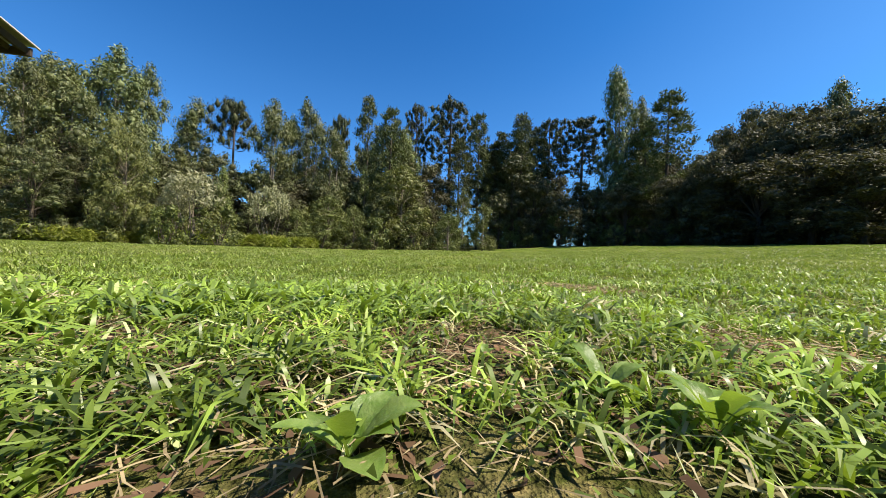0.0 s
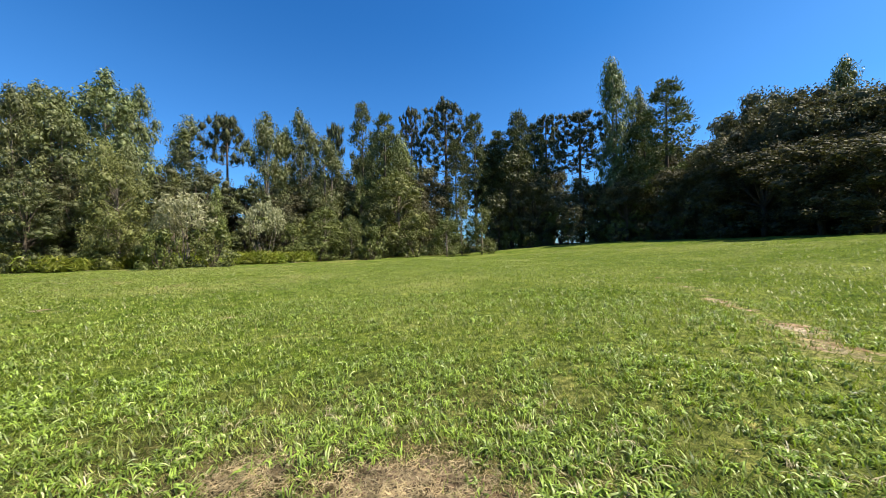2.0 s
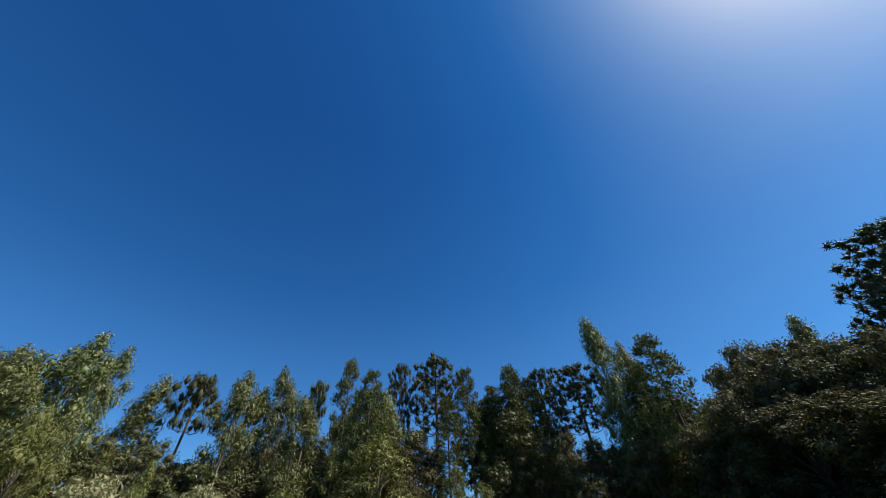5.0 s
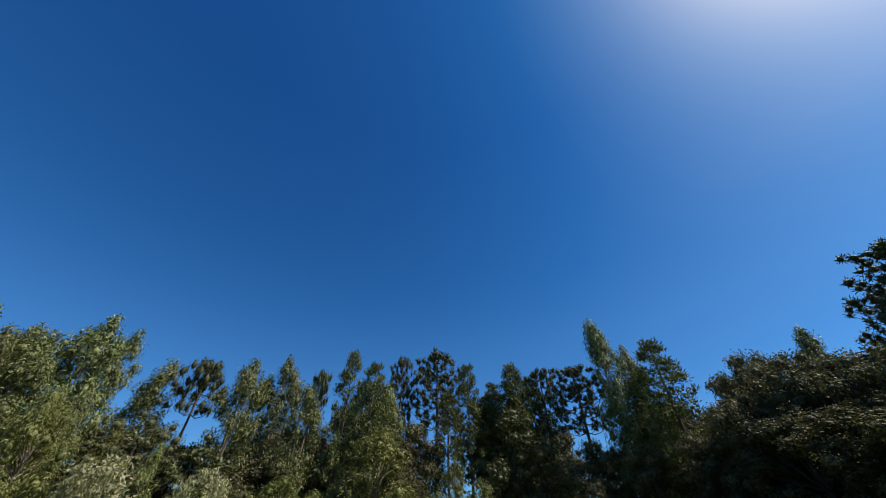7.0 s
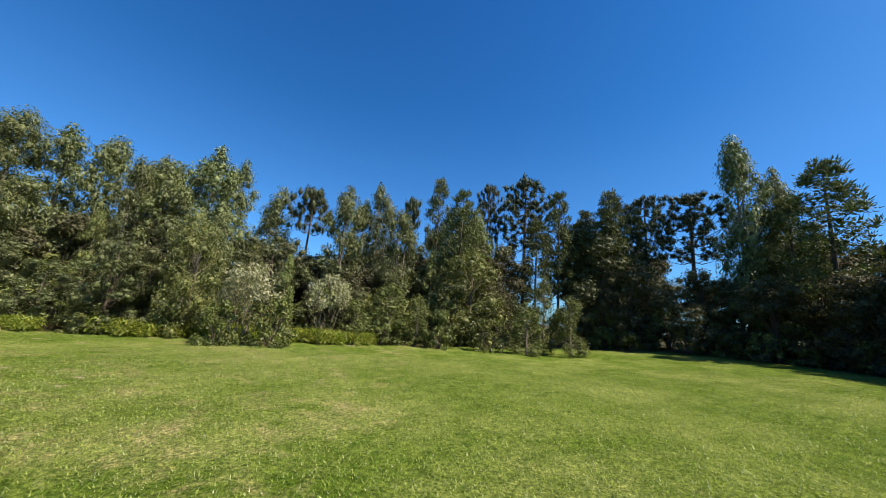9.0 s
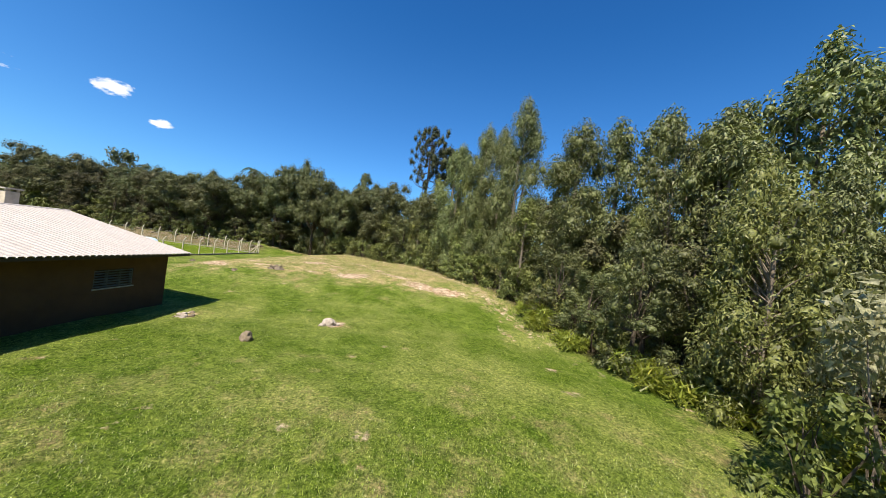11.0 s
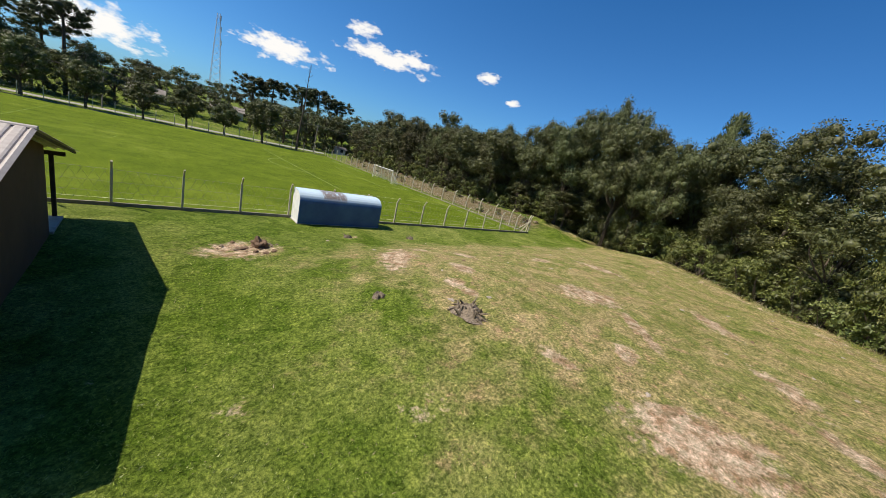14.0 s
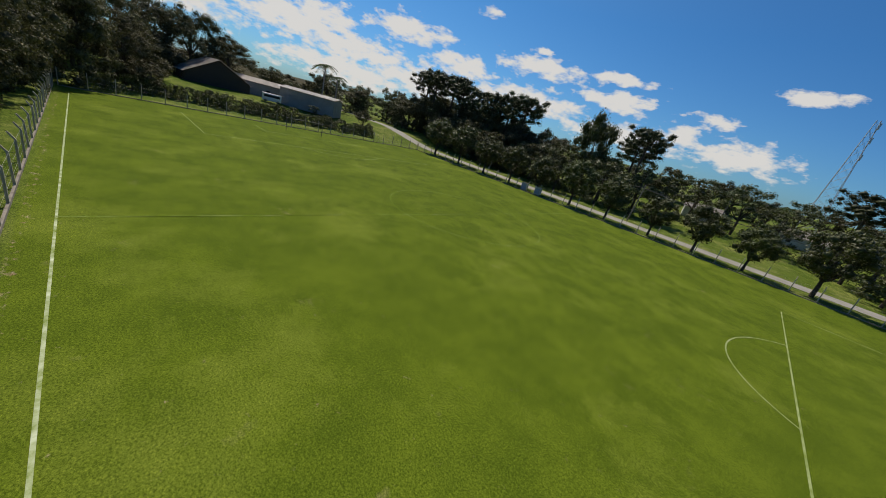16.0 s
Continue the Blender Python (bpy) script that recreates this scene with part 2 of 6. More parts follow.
M["asphalt"] = plain_mat("pale_dusty_road", (0.34, 0.32, 0.29), (0.24, 0.225, 0.20), 0.95, 0.4)
M["steel"] = plain_mat("painted_steel", (0.42, 0.46, 0.52), (0.34, 0.37, 0.42), 0.5, 3)
M["stump"] = bark_mat("rotten_stump_wood", (0.05, 0.036, 0.026), (0.34, 0.275, 0.205), 6.0)
M["stone"] = plain_mat("pale_stone", (0.42, 0.36, 0.30), (0.26, 0.21, 0.17), 0.95, 6, 0.8, 25)
M["stone_dark"] = plain_mat("dark_earthy_stone", (0.25, 0.195, 0.135), (0.12, 0.095, 0.065), 0.95, 6, 0.8, 25)
M["soil"] = plain_mat("dug_soil", (0.20, 0.13, 0.085), (0.11, 0.072, 0.05), 0.98, 5, 0.9, 30)
k = Mat("chalk_line", 0.95, 0.1)
k.color(k.mix(k.ramp(k.noise(1.3, 6, 0.7), (0.36, (0, 0, 0)), (0.66, (1, 1, 1))), (0.17, 0.23, 0.03), (0.58, 0.62, 0.42)))
M["line"] = k.m
k = Mat("worn_chalk_line", 0.95, 0.1)
k.color(k.mix(k.ramp(k.noise(0.5, 6, 0.7), (0.45, (0, 0, 0)), (0.72, (0.26, 0.26, 0.26))), (0.118, 0.178, 0.009), (0.60, 0.64, 0.42)))
M["worn_line"] = k.m
k = Mat("faint_chalk_line", 0.95, 0.1)
k.color(k.mix(k.ramp(k.noise(0.8, 6, 0.7), (0.32, (0.05, 0.05, 0.05)), (0.72, (0.6, 0.6, 0.6))), (0.125, 0.185, 0.010), (0.58, 0.62, 0.36)))
M["faint_line"] = k.m
M["glass"] = plain_mat("dark_window_glass", (0.03, 0.035, 0.04), (0.05, 0.055, 0.06), 0.15, 4)
M["house"] = plain_mat("white_house_wall", (0.62, 0.60, 0.56), (0.48, 0.46, 0.42), 0.9, 0.6)
M["grey_wall"] = plain_mat("grey_barn_wall", (0.35, 0.325, 0.30), (0.25, 0.23, 0.21), 0.9, 0.5)

M["tin"] = plain_mat("pale_tin_roof", (0.62, 0.60, 0.57), (0.46, 0.43, 0.40), 0.6, 0.8)

k = Mat("ribbed_roof_sheet", 0.6, 0.4)
streak = k.noise(0.9, 5, 0.6, (3.5, 0.25, 1))
k.color(k.mix(0.5, k.ramp(streak, (0.3, (0.36, 0.315, 0.285)), (0.7, (0.47, 0.425, 0.39))), k.ramp(k.noise(6, 5, 0.7), (0.35, (0.31, 0.265, 0.24)), (0.65, (0.49, 0.45, 0.42)))))
k.bump(k.noise(50, 3), 0.2, 0.003)
M["roof"] = k.m

k = Mat("blue_painted_shell", 0.35, 0.5)
blue = k.mix(k.ramp(k.noise(1.1, 5, 0.6), (0.35, (0, 0, 0)), (0.7, (1, 1, 1))), (0.016, 0.085, 0.255), (0.035, 0.130, 0.320))
peel = k.math("MULTIPLY", k.attr("peel"), k.ramp(k.noise(2.6, 5, 0.7, (3.0, 0.7, 1)), (0.36, (0, 0, 0)), (0.46, (1, 1, 1))))
worn = k.ramp(k.noise(7, 5, 0.7), (0.3, (0.16, 0.13, 0.12)), (0.7, (0.30, 0.26, 0.24)))
# the pale roof tone is sunlight put into the paint colour; the peeling is wear
k.color(k.mix(peel, k.mix(k.attr("lit_top"), blue, (0.62, 0.76, 0.84)), worn))
k.bump(k.noise(30, 3), 0.15, 0.004)
M["shell"] = k.m

# ground: turf of the pitch, rough lawn, dry grass, bare soil, by areas with ragged edges
k = Mat("grass_ground", 0.95, 0.05)
fine, mid, wide = k.noise(17, 5, 0.75), k.noise(1.7, 5, 0.62), k.noise(0.16, 4, 0.55)
lawn = k.mix(k.ramp(mid, (0.34, (0, 0, 0)), (0.68, (1, 1, 1))), (0.062, 0.106, 0.012), (0.160, 0.204, 0.038))
lawn = k.mix(k.ramp(wide, (0.44, (0, 0, 0)), (0.66, (1, 1, 1))), lawn, (0.215, 0.238, 0.066))
lawn = k.mix(k.ramp(k.noise(0.42, 6, 0.68), (0.42, (0.55, 0.55, 0.55)), (0.54, (0, 0, 0))), lawn, (0.068, 0.112, 0.010))
turf = k.mix(k.ramp(k.noise(0.28, 8, 0.72), (0.40, (0, 0, 0)), (0.62, (1, 1, 1))), (0.084, 0.124, 0.010), (0.122, 0.168, 0.014))
turf = k.mix(k.ramp(k.noise(0.10, 8, 0.68), (0.52, (0, 0, 0)), (0.64, (0.7, 0.7, 0.7))), turf, (0.178, 0.222, 0.028))
turf = k.mix(k.ramp(k.noise(2.8, 7, 0.8), (0.61, (0, 0, 0)), (0.76, (0.5, 0.5, 0.5))), turf, (0.17, 0.145, 0.045))
base = k.mix(k.attr("turf"), lawn, turf)
dryc = k.mix(k.ramp(mid, (0.35, (0, 0, 0)), (0.65, (1, 1, 1))), (0.250, 0.215, 0.092), (0.39, 0.305, 0.165))
dryc = k.mix(k.ramp(k.noise(0.75, 7, 0.7), (0.45, (0, 0, 0)), (0.56, (0.75, 0.75, 0.75))), dryc, (0.175, 0.200, 0.055))
dryc = k.mix(k.ramp(k.noise(1.25, 7, 0.72), (0.545, (0, 0, 0)), (0.63, (0.8, 0.8, 0.8))), dryc, (0.36, 0.235, 0.150))
edge = k.ramp(k.math("ADD", k.attr("dry"), k.math("ADD", k.math("MULTIPLY", k.math("SUBTRACT", k.noise(1.1, 6, 0.7), 0.5), 1.4), k.math("MULTIPLY", k.math("SUBTRACT", k.noise(0.33, 4, 0.6), 0.5), 1.9))), (0.35, (0, 0, 0)), (0.95, (1, 1, 1)))
base = k.mix(edge, base, dryc)
earth = k.mix(k.ramp(k.noise(1.9, 7, 0.72), (0.42, (0, 0, 0)), (0.60, (1, 1, 1))), (0.285, 0.185, 0.115), (0.56, 0.44, 0.335))
edge = k.ramp(k.math("ADD", k.attr("soil"), k.math("MULTIPLY", k.math("SUBTRACT", k.noise(1.8, 8, 0.78), 0.5), 3.1)), (0.40, (0, 0, 0)), (0.78, (1, 1, 1)))
bare = edge
base = k.mix(edge, base, earth)
# brown soil and thatch, coloured darker still for the shade between blades
base = k.mix(k.math("MULTIPLY", k.attr("thatch_shade"), 0.9), base, k.mix(k.ramp(k.noise(38, 6, 0.75), (0.40, (0, 0, 0)), (0.62, (1, 1, 1))), (0.022, 0.015, 0.008), (0.17, 0.115, 0.068)))
floor_c = k.mix(k.noise(0.5, 5, 0.6), (0.045, 0.036, 0.020), (0.085, 0.075, 0.035))
base = k.mix(k.attr("wood"), base, floor_c)
blotch = k.ramp(k.noise(11.0, 3, 0.65), (0.37, (0.55, 0.60, 0.52)), (0.50, (1, 1, 1)), (0.63, (1.42, 1.36, 1.38)))
clumpy = k.ramp(k.noise(4.6, 5, 0.7), (0.38, (0.70, 0.75, 0.67)), (0.50, (1, 1, 1)), (0.62, (1.28, 1.22, 1.22)))
base = k.mix(k.math("SUBTRACT", 1.0, k.math("MULTIPLY", k.attr("turf"), 0.75)), base, k.mix(1.0, base, clumpy, "MULTIPLY"))
base = k.mix(k.math("SUBTRACT", 1.0, k.math("MULTIPLY", k.math("MAXIMUM", k.attr("turf"), k.math("MULTIPLY", bare, 1.5)), 0.58)), base, k.mix(1.0, base, blotch, "MULTIPLY"))
grain = k.ramp(fine, (0.36, (0.36, 0.41, 0.32)), (0.52, (1, 1, 1)), (0.68, (1.7, 1.6, 1.64)))
base = k.mix(0.85, base, k.mix(1.0, base, grain, "MULTIPLY"))
hair = k.noise(130, 4, 0.7)
k.color(k.mix(0.85, base, k.mix(1.0, base, k.ramp(hair, (0.34, (0.28, 0.32, 0.24)), (0.52, (1, 1, 1)), (0.70, (1.9, 1.8, 1.8))), "MULTIPLY")))
rough_h = k.math("ADD", k.math("ADD", k.math("MULTIPLY", fine, 0.8), k.math("MULTIPLY", hair, 0.2)), mid)
k.bump(k.math("MULTIPLY", rough_h, k.math("SUBTRACT", 1.0, k.math("MULTIPLY", k.attr("turf"), 0.7))), 0.8, 0.07)
M["ground"] = k.m


# ---- mesh helpers ----
def part(name, bm, material, parent, label=""):
    """Links a bmesh as one mesh object under a thing."""
    me = bpy.data.meshes.new(name)
    bm.to_mesh(me)
    bm.free()
    ob = new(name, me)
    if material:
        me.materials.append(M[material])
    if parent:
        ob.parent = parent
    if label:
        ob["label"] = label
    return ob


def piece(name, me, parent, m=None, label=""):
    """Links mesh data as an object of its own under a thing."""
    ob = new(name, me)
    ob.parent = parent
    if m is not None:
        ob.matrix_basis = m
    if label:
        ob["label"] = label
    return ob


def thing(name, label, category, m=None, group="", kind=""):
    ob = new(name)
    ob.empty_display_size = 0.2
    if m is not None:
        ob.matrix_basis = m
    return tagged(ob, label, category, group, kind)


def box(bm, x0, x1, y0, y1, z0, z1, bevel=0.0):
    ret = bmesh.ops.create_cube(bm, size=1)
    for v in ret["verts"]:
        v.co = Vector((x0 + (v.co.x + 0.5) * (x1 - x0), y0 + (v.co.y + 0.5) * (y1 - y0), z0 + (v.co.z + 0.5) * (z1 - z0)))
    if bevel:
        es = list({e for v in ret["verts"] for e in v.link_edges})
        bmesh.ops.bevel(bm, geom=es, offset=bevel, segments=2, affect="EDGES", profile=0.6)


def tube(bm, points, radii, sides=8, cap=True):
    """A tapered tube along points."""
    rings = []
    for i, p in enumerate(points):
        p = Vector(p)
        a = Vector(points[max(i - 1, 0)])
        b = Vector(points[min(i + 1, len(points) - 1)])
        d = (b - a).normalized()
        s = d.cross(Vector((0.31, 0.95, 0.07))).normalized()
        u = d.cross(s)
        rings.append([bm.verts.new(p + (s * math.cos(q) + u * math.sin(q)) * radii[i]) for q in (2 * math.pi * j / sides for j in range(sides))])
    for r0, r1 in zip(rings, rings[1:]):
        for j in range(sides):
            bm.faces.new((r0[j], r0[(j + 1) % sides], r1[(j + 1) % sides], r1[j]))
    if cap:
        bm.faces.new(rings[-1])
        bm.faces.new(rings[0][::-1])


def array_mesh(name, verts, faces, material):
    """A mesh from arrays of points and of three- or four-cornered faces."""
    me = bpy.data.meshes.new(name)
    verts, faces = np.asarray(verts, np.float32), np.asarray(faces, np.int32)
    k_ = faces.shape[1]
    me.vertices.add(len(verts))
    me.vertices.foreach_set("co", verts.ravel())
    me.loops.add(faces.size)
    me.loops.foreach_set("vertex_index", faces.ravel())
    me.polygons.add(len(faces))
    me.polygons.foreach_set("loop_start", np.arange(0, faces.size, k_, dtype=np.int32))
    me.polygons.foreach_set("loop_total", np.full(len(faces), k_, np.int32))
    me.update(calc_edges=True)
    me.materials.append(M[material])
    return me


def unit(v):
    return v / np.maximum(np.linalg.norm(v, axis=1, keepdims=True), 1e-6)


def leaves(centers, ways, length, width, rng, face=None, wild=0.45):
    """Pointed leaf blades, three corners each, from centers along ways; face: the way that most of them are turned."""
    n = len(centers)
    ways = unit(np.asarray(ways, float))
    if face is None:
        side = unit(np.cross(ways, rng.normal(size=(n, 3))))
    else:
        out = unit(unit(np.asarray(face, float)) + rng.normal(size=(n, 3)) * wild)
        ways = unit(ways + rng.normal(size=(n, 3)) * 0.3)
        ways = unit(ways - (ways * out).sum(1, keepdims=True) * out)
        side = np.cross(ways, out)
    ln = (length * rng.uniform(0.6, 1.3, n))[:, None]
    wd = (width * rng.uniform(0.6, 1.3, n))[:, None]
    v = np.empty((n, 3, 3))
    v[:, 0] = centers - ways * ln * 0.4 + side * wd * 0.5
    v[:, 1] = centers - ways * ln * 0.4 - side * wd * 0.5
    v[:, 2] = centers + ways * ln * 0.6
    return v.reshape(-1, 3)


def tris_of(n):
    return np.arange(3 * n).reshape(n, 3)


# ---- ground ----
def smooth(a, b, x):
    t = np.clip((np.asarray(x, float) - a) / (b - a), 0, 1)
    return t * t * (3 - 2 * t)


def terrain(x, y):
    """Height of the ground: a level field, a dry knoll in the south-east, a bank in the east, rising land beyond the road and in the west."""
    x, y = np.asarray(x, float), np.asarray(y, float)
    z = 5.5 * smooth(88, 170, y) + 10 * smooth(150, 420, y)
    z = z + 2.8 * smooth(-80, -112, x) * smooth(-60, 0, y)
    z = z + 1.3 * smooth(26.0, 31, x) * smooth(-6, 6, y) * (1 - smooth(68, 85, y))
    z = z + 1.5 * smooth(-54, -78, x) * smooth(2, -14, y)
    z = z + 1.6 * smooth(-14, 0, x) * smooth(-2, -16, y) * (1 - smooth(30, 44, x)) + 0.4 * smooth(-22, -32, y) * smooth(-10, 0, x) * (1 - smooth(30, 44, x))
    z = z - 0.22 * smooth(-11, -16, y) * smooth(-50, -42, x) * (1 - smooth(-16, -10, x))
    lawn = smooth(-1.0, -4.0, y)
    z = z + lawn * (0.05 * np.sin(x * 0.9 + 0.6 * np.sin(y * 0.7)) * np.sin(y * 0.8 + 1.0) + 0.025 * np.sin(x * 2.3 + y) * np.sin(y * 2.1 - x * 0.6))
    return z


def height(x, y):
    return float(terrain(x, y))


# edge of the wood: it bends round the field from west through south to east
EDGE = [(-100, -14), (-88, -24), (-80, -33), (-77, -44), (-72, -56), (-60, -62), (-48, -57), (-36, -51.5), (-26, -47.2), (-15, -42.6), (-6, -39.6),
        (0.5, -36.6), (5, -34.4), (14, -31), (20, -27), (27, -18.5), (33, -11), (38.5, -4), (36, 3), (32.5, 12), (31, 30), (30.5, 48), (31, 66), (40, 84)]


def edge_at(s):
    """Point and outward normal at the share s of the wood's edge."""
    lens = [math.dist(a, b) for a, b in zip(EDGE, EDGE[1:])]
    d = s * sum(lens)
    for (a, b), n in zip(zip(EDGE, EDGE[1:]), lens):
        if d <= n:
            break
        d -= n
    u = ((b[0] - a[0]) / n, (b[1] - a[1]) / n)
    return a[0] + u[0] * d, a[1] + u[1] * d, u[1], -u[0]


def edge_distance(x, y):
    """Signed distance to the wood's edge, positive inside the wood."""
    best = np.full(np.shape(x), 1e9)
    sign = np.ones(np.shape(x))
    for (ax, ay), (bx, by) in zip(EDGE, EDGE[1:]):
        ux, uy = bx - ax, by - ay
        t = np.clip(((x - ax) * ux + (y - ay) * uy) / (ux * ux + uy * uy), 0, 1)
        dx, dy = x - ax - t * ux, y - ay - t * uy
        d = np.hypot(dx, dy)
        s = np.where(dx * uy - dy * ux > 0, 1.0, -1.0)
        sign = np.where(d < best, s, sign)
        best = np.minimum(best, d)
    return best * sign


axis_x = np.concatenate([np.geomspace(-900, -100, 26)[:-1], np.arange(-100, -60, 1.6), np.arange(-60, -45.1, 0.42), np.arange(-45.1, -42.3, 0.1), np.arange(-42.3, 42, 0.22), np.arange(42, 100, 2.0), np.geomspace(100, 900, 22)])
axis_y = np.concatenate([np.geomspace(-900, -90, 24)[:-1], np.arange(-90, -56, 1.6), np.arange(-56, -14.6, 0.22), np.arange(-14.6, -11.0, 0.1), np.arange(-11.0, 3, 0.22), np.arange(3, 100, 1.6), np.geomspace(100, 1200, 26)])
gx, gy = np.meshgrid(axis_x, axis_y)
gz = terrain(gx, gy)
nx, ny = len(axis_x), len(axis_y)
idx = np.arange(nx * ny).reshape(ny, nx)
me = array_mesh("ground", np.stack([gx.ravel(), gy.ravel(), gz.ravel()], 1),
                np.stack([idx[:-1, :-1].ravel(), idx[:-1, 1:].ravel(), idx[1:, 1:].ravel(), idx[1:, :-1].ravel()], 1), "ground")
me.polygons.foreach_set("use_smooth", np.ones(len(me.polygons), bool))
# bare patches: x, y, half length, half width, turn, strength
KNOLL = [(-2.5, -10.6, 2.4, 0.98, -131, 0.93), (-0.4, -13.5, 0.95, 0.52, -103, 1.03), (2.6, -10.5, 1, 0.59, -84, 0.83), (-2.2, -14.9, 0.5, 0.52, -39, 0.93), (-2.3, -15.9, 0.45, 0.33, -99, 1.03), (4.4, -18, 1.6, 1.04, -41, 1.03),
         (12.6, -14.9, 2.1, 0.65, -90, 0.88), (21.8, -7.9, 0.8, 0.52, -110, 0.83), (0.2, -8.9, 0.8, 0.52, 4, 0.78), (-9.3, -7.2, 1.6, 1.3, 7, 0.86), (-2.6, -24.3, 1.7, 1.15, -68, 1.1), (3.2, -20.8, 2.2, 0.39, -140, 0.93),
         (-3.6, -11.9, 1, 0.59, -100, 0.83), (4.8, -16.9, 0.5, 0.45, -33, 0.83), (-7.6, -19.9, 0.5, 0.59, -7, 0.45)]
STRIP = [(-1.3, -28.5, 1.7, 0.45, -120, 1.1), (-4.1, -31.2, 1.7, 1.0, -125, 1.1), (-4.8, -33.6, 1.9, 0.95, -95, 1.1), (-0.1, -21.6, 0.8, 0.45, -150, 0.88), (1, -26.9, 1.4, 0.39, -146, 0.93), (-2.9, -20.6, 0.6, 0.39, -80, 0.88), (4, -25.5, 1.6, 0.52, -140, 0.88),
         (-11.2, -17.5, 0.4, 0.39, -27, 0.4), (-17, -19, 0.6, 0.52, -10, 0.68), (-24, -19.3, 0.5, 0.39, 0, 0.48), (-2.4, -4.9, 0.8, 0.4, 8, 0.42), (2.6, -5, 0.7, 0.4, -10, 0.45), (-15.2, -26.8, 0.75, 0.55, 10, 0.98), (8.5, -12.5, 1.2, 0.65, 20, 0.78), (9.5, -22.5, 2, 0.78, 40, 0.83)]
LAWN = [(-29.6, -30.9, 0.54, 0.22, 175, 0.57), (-30.3, -29.5, 0.39, 0.27, -18, 0.52), (-26.3, -28.8, 0.34, 0.27, -90, 0.62), (-26.5, -24.9, 0.39, 0.3, -18, 0.52), (-27.4, -24.6, 0.34, 0.27, -63, 0.47), (-35.7, -49.9, 1.07, 0.38, 146, 0.62), (-21.4, -44.2, 0.73, 0.33, -70, 0.52), (-26.3, -31, 0.39, 0.27, 10, 0.57), (-18.4, -39.2, 0.39, 0.33, -149, 0.67)]
SCUFFS = [(-21.1, -39.2, 0.39, 0.33, -112, 0.57), (-27.5, -31.2, 0.29, 0.27, -27, 0.52), (-25.2, -31.2, 0.29, 0.27, -18, 0.42), (-20.2, -29.1, 0.29, 0.27, -14, 0.42), (-12.5, -38, 1.56, 0.38, 20, 0.52), (-20.4, -29.1, 0.26, 0.2, 0, 0.50), (-18.1, -30.3, 0.3, 0.2, 10, 0.55), (-18, -31.5, 0.38, 0.2, 30, 0.55), (-12.9, -24.4, 0.42, 0.28, 40, 0.4), (-27.6, -43.3, 0.48, 0.38, -127, 0.52)]
START = [(-52.5, -19.2, 2.9, 0.17, 58, 0.52), (-50.4, -16.1, 1.4, 0.24, 62, 0.66), (-49.5, -14.7, 0.55, 0.35, 49, 0.85), (-48.8, -13.9, 0.4, 0.3, 60, 0.75), (-58.4, -22.4, 3.4, 0.22, -171, 0.45), (-36.5, -21.2, 0.4, 0.3, 153, 0.65), (-44.65, -12.95, 0.42, 0.26, 127, 0.9),
         (-43.6, -13.4, 0.25, 0.2, 135, 0.65), (-44.3, -13.1, 0.3, 0.2, 166, 0.7), (-41.4, -18.9, 0.4, 0.25, 162, 0.5), (-43.75, -11.75, 0.2, 0.10, 40, 0.85), (-43.55, -11.45, 0.14, 0.08, 70, 0.8), (-44.05, -11.5, 0.12, 0.08, 0, 0.85), (-43.2, -11.5, 0.10, 0.06, 20, 0.7)]
PATCHES = KNOLL + STRIP + LAWN + SCUFFS + START
soil, dry = np.zeros(gx.shape), np.zeros(gx.shape)
for px, py, a, b, turn, s in PATCHES:
    c, q = math.cos(radians(turn)), math.sin(radians(turn))
    u, v = ((gx - px) * c + (gy - py) * q) / a, (-(gx - px) * q + (gy - py) * c) / b
    r = np.sqrt(u * u + v * v)
    soil = np.maximum(soil, s * np.clip(1.5 - r, 0, 1))
    dry = np.maximum(dry, 0.55 * s * np.clip(1.45 - 0.55 * r, 0, 1))
away = -edge_distance(gx, gy)
east = smooth(-14, 2, gx) * (1 - smooth(2, 4, gy))
dry = np.maximum(dry, east * np.clip(1.2 - np.abs(away - 2.2) / 4.0, 0, 1) * 0.74)
dry = np.maximum(dry, 0.95 * smooth(-12, -1, gx) * smooth(-4.0, -9, gy) * (1 - smooth(28, 36, gx)))
dry = np.maximum(dry, 0.40 * smooth(-46, -40, gx) * (1 - smooth(-24, -18, gx)) * smooth(-19, -24, gy))
dry = np.maximum(dry, 0.20 * np.clip(1 - np.hypot((gx + 48) / 5, (gy + 22) / 3.5), 0, 1) * 2)
soil = np.maximum(soil, smooth(-24, -7, gx) * (1 - smooth(2, 4, gy)) * np.clip(1.15 - np.abs(away - 1.5) / 1.8, 0, 1) * 0.5)
soil = np.maximum(soil, 0.72 * smooth(26, 27.5, gx) * (1 - smooth(30, 32, gx)) * smooth(-1, 4, gy) * (1 - smooth(58, 70, gy)))
soil = np.maximum(soil, 0.42 * np.clip(1 - np.abs(gy - 0.55) / 0.35, 0, 1) * (gx < 23) * (gx > -77))
turf_share = smooth(0.1, 0.4, gy) * (1 - smooth(69.5, 70.2, gy)) * smooth(-78.4, -77.8, gx) * (1 - smooth(24.2, 24.6, gx))
wood = smooth(-0.6, 1.0, -away)
# the bank takes the dark floor colour too, as painted shade of the trees
wood = np.maximum(wood, 0.72 * smooth(26, 27.5, gx) * (1 - smooth(30, 32, gx)) * smooth(-1, 4, gy) * (1 - smooth(58, 70, gy)))
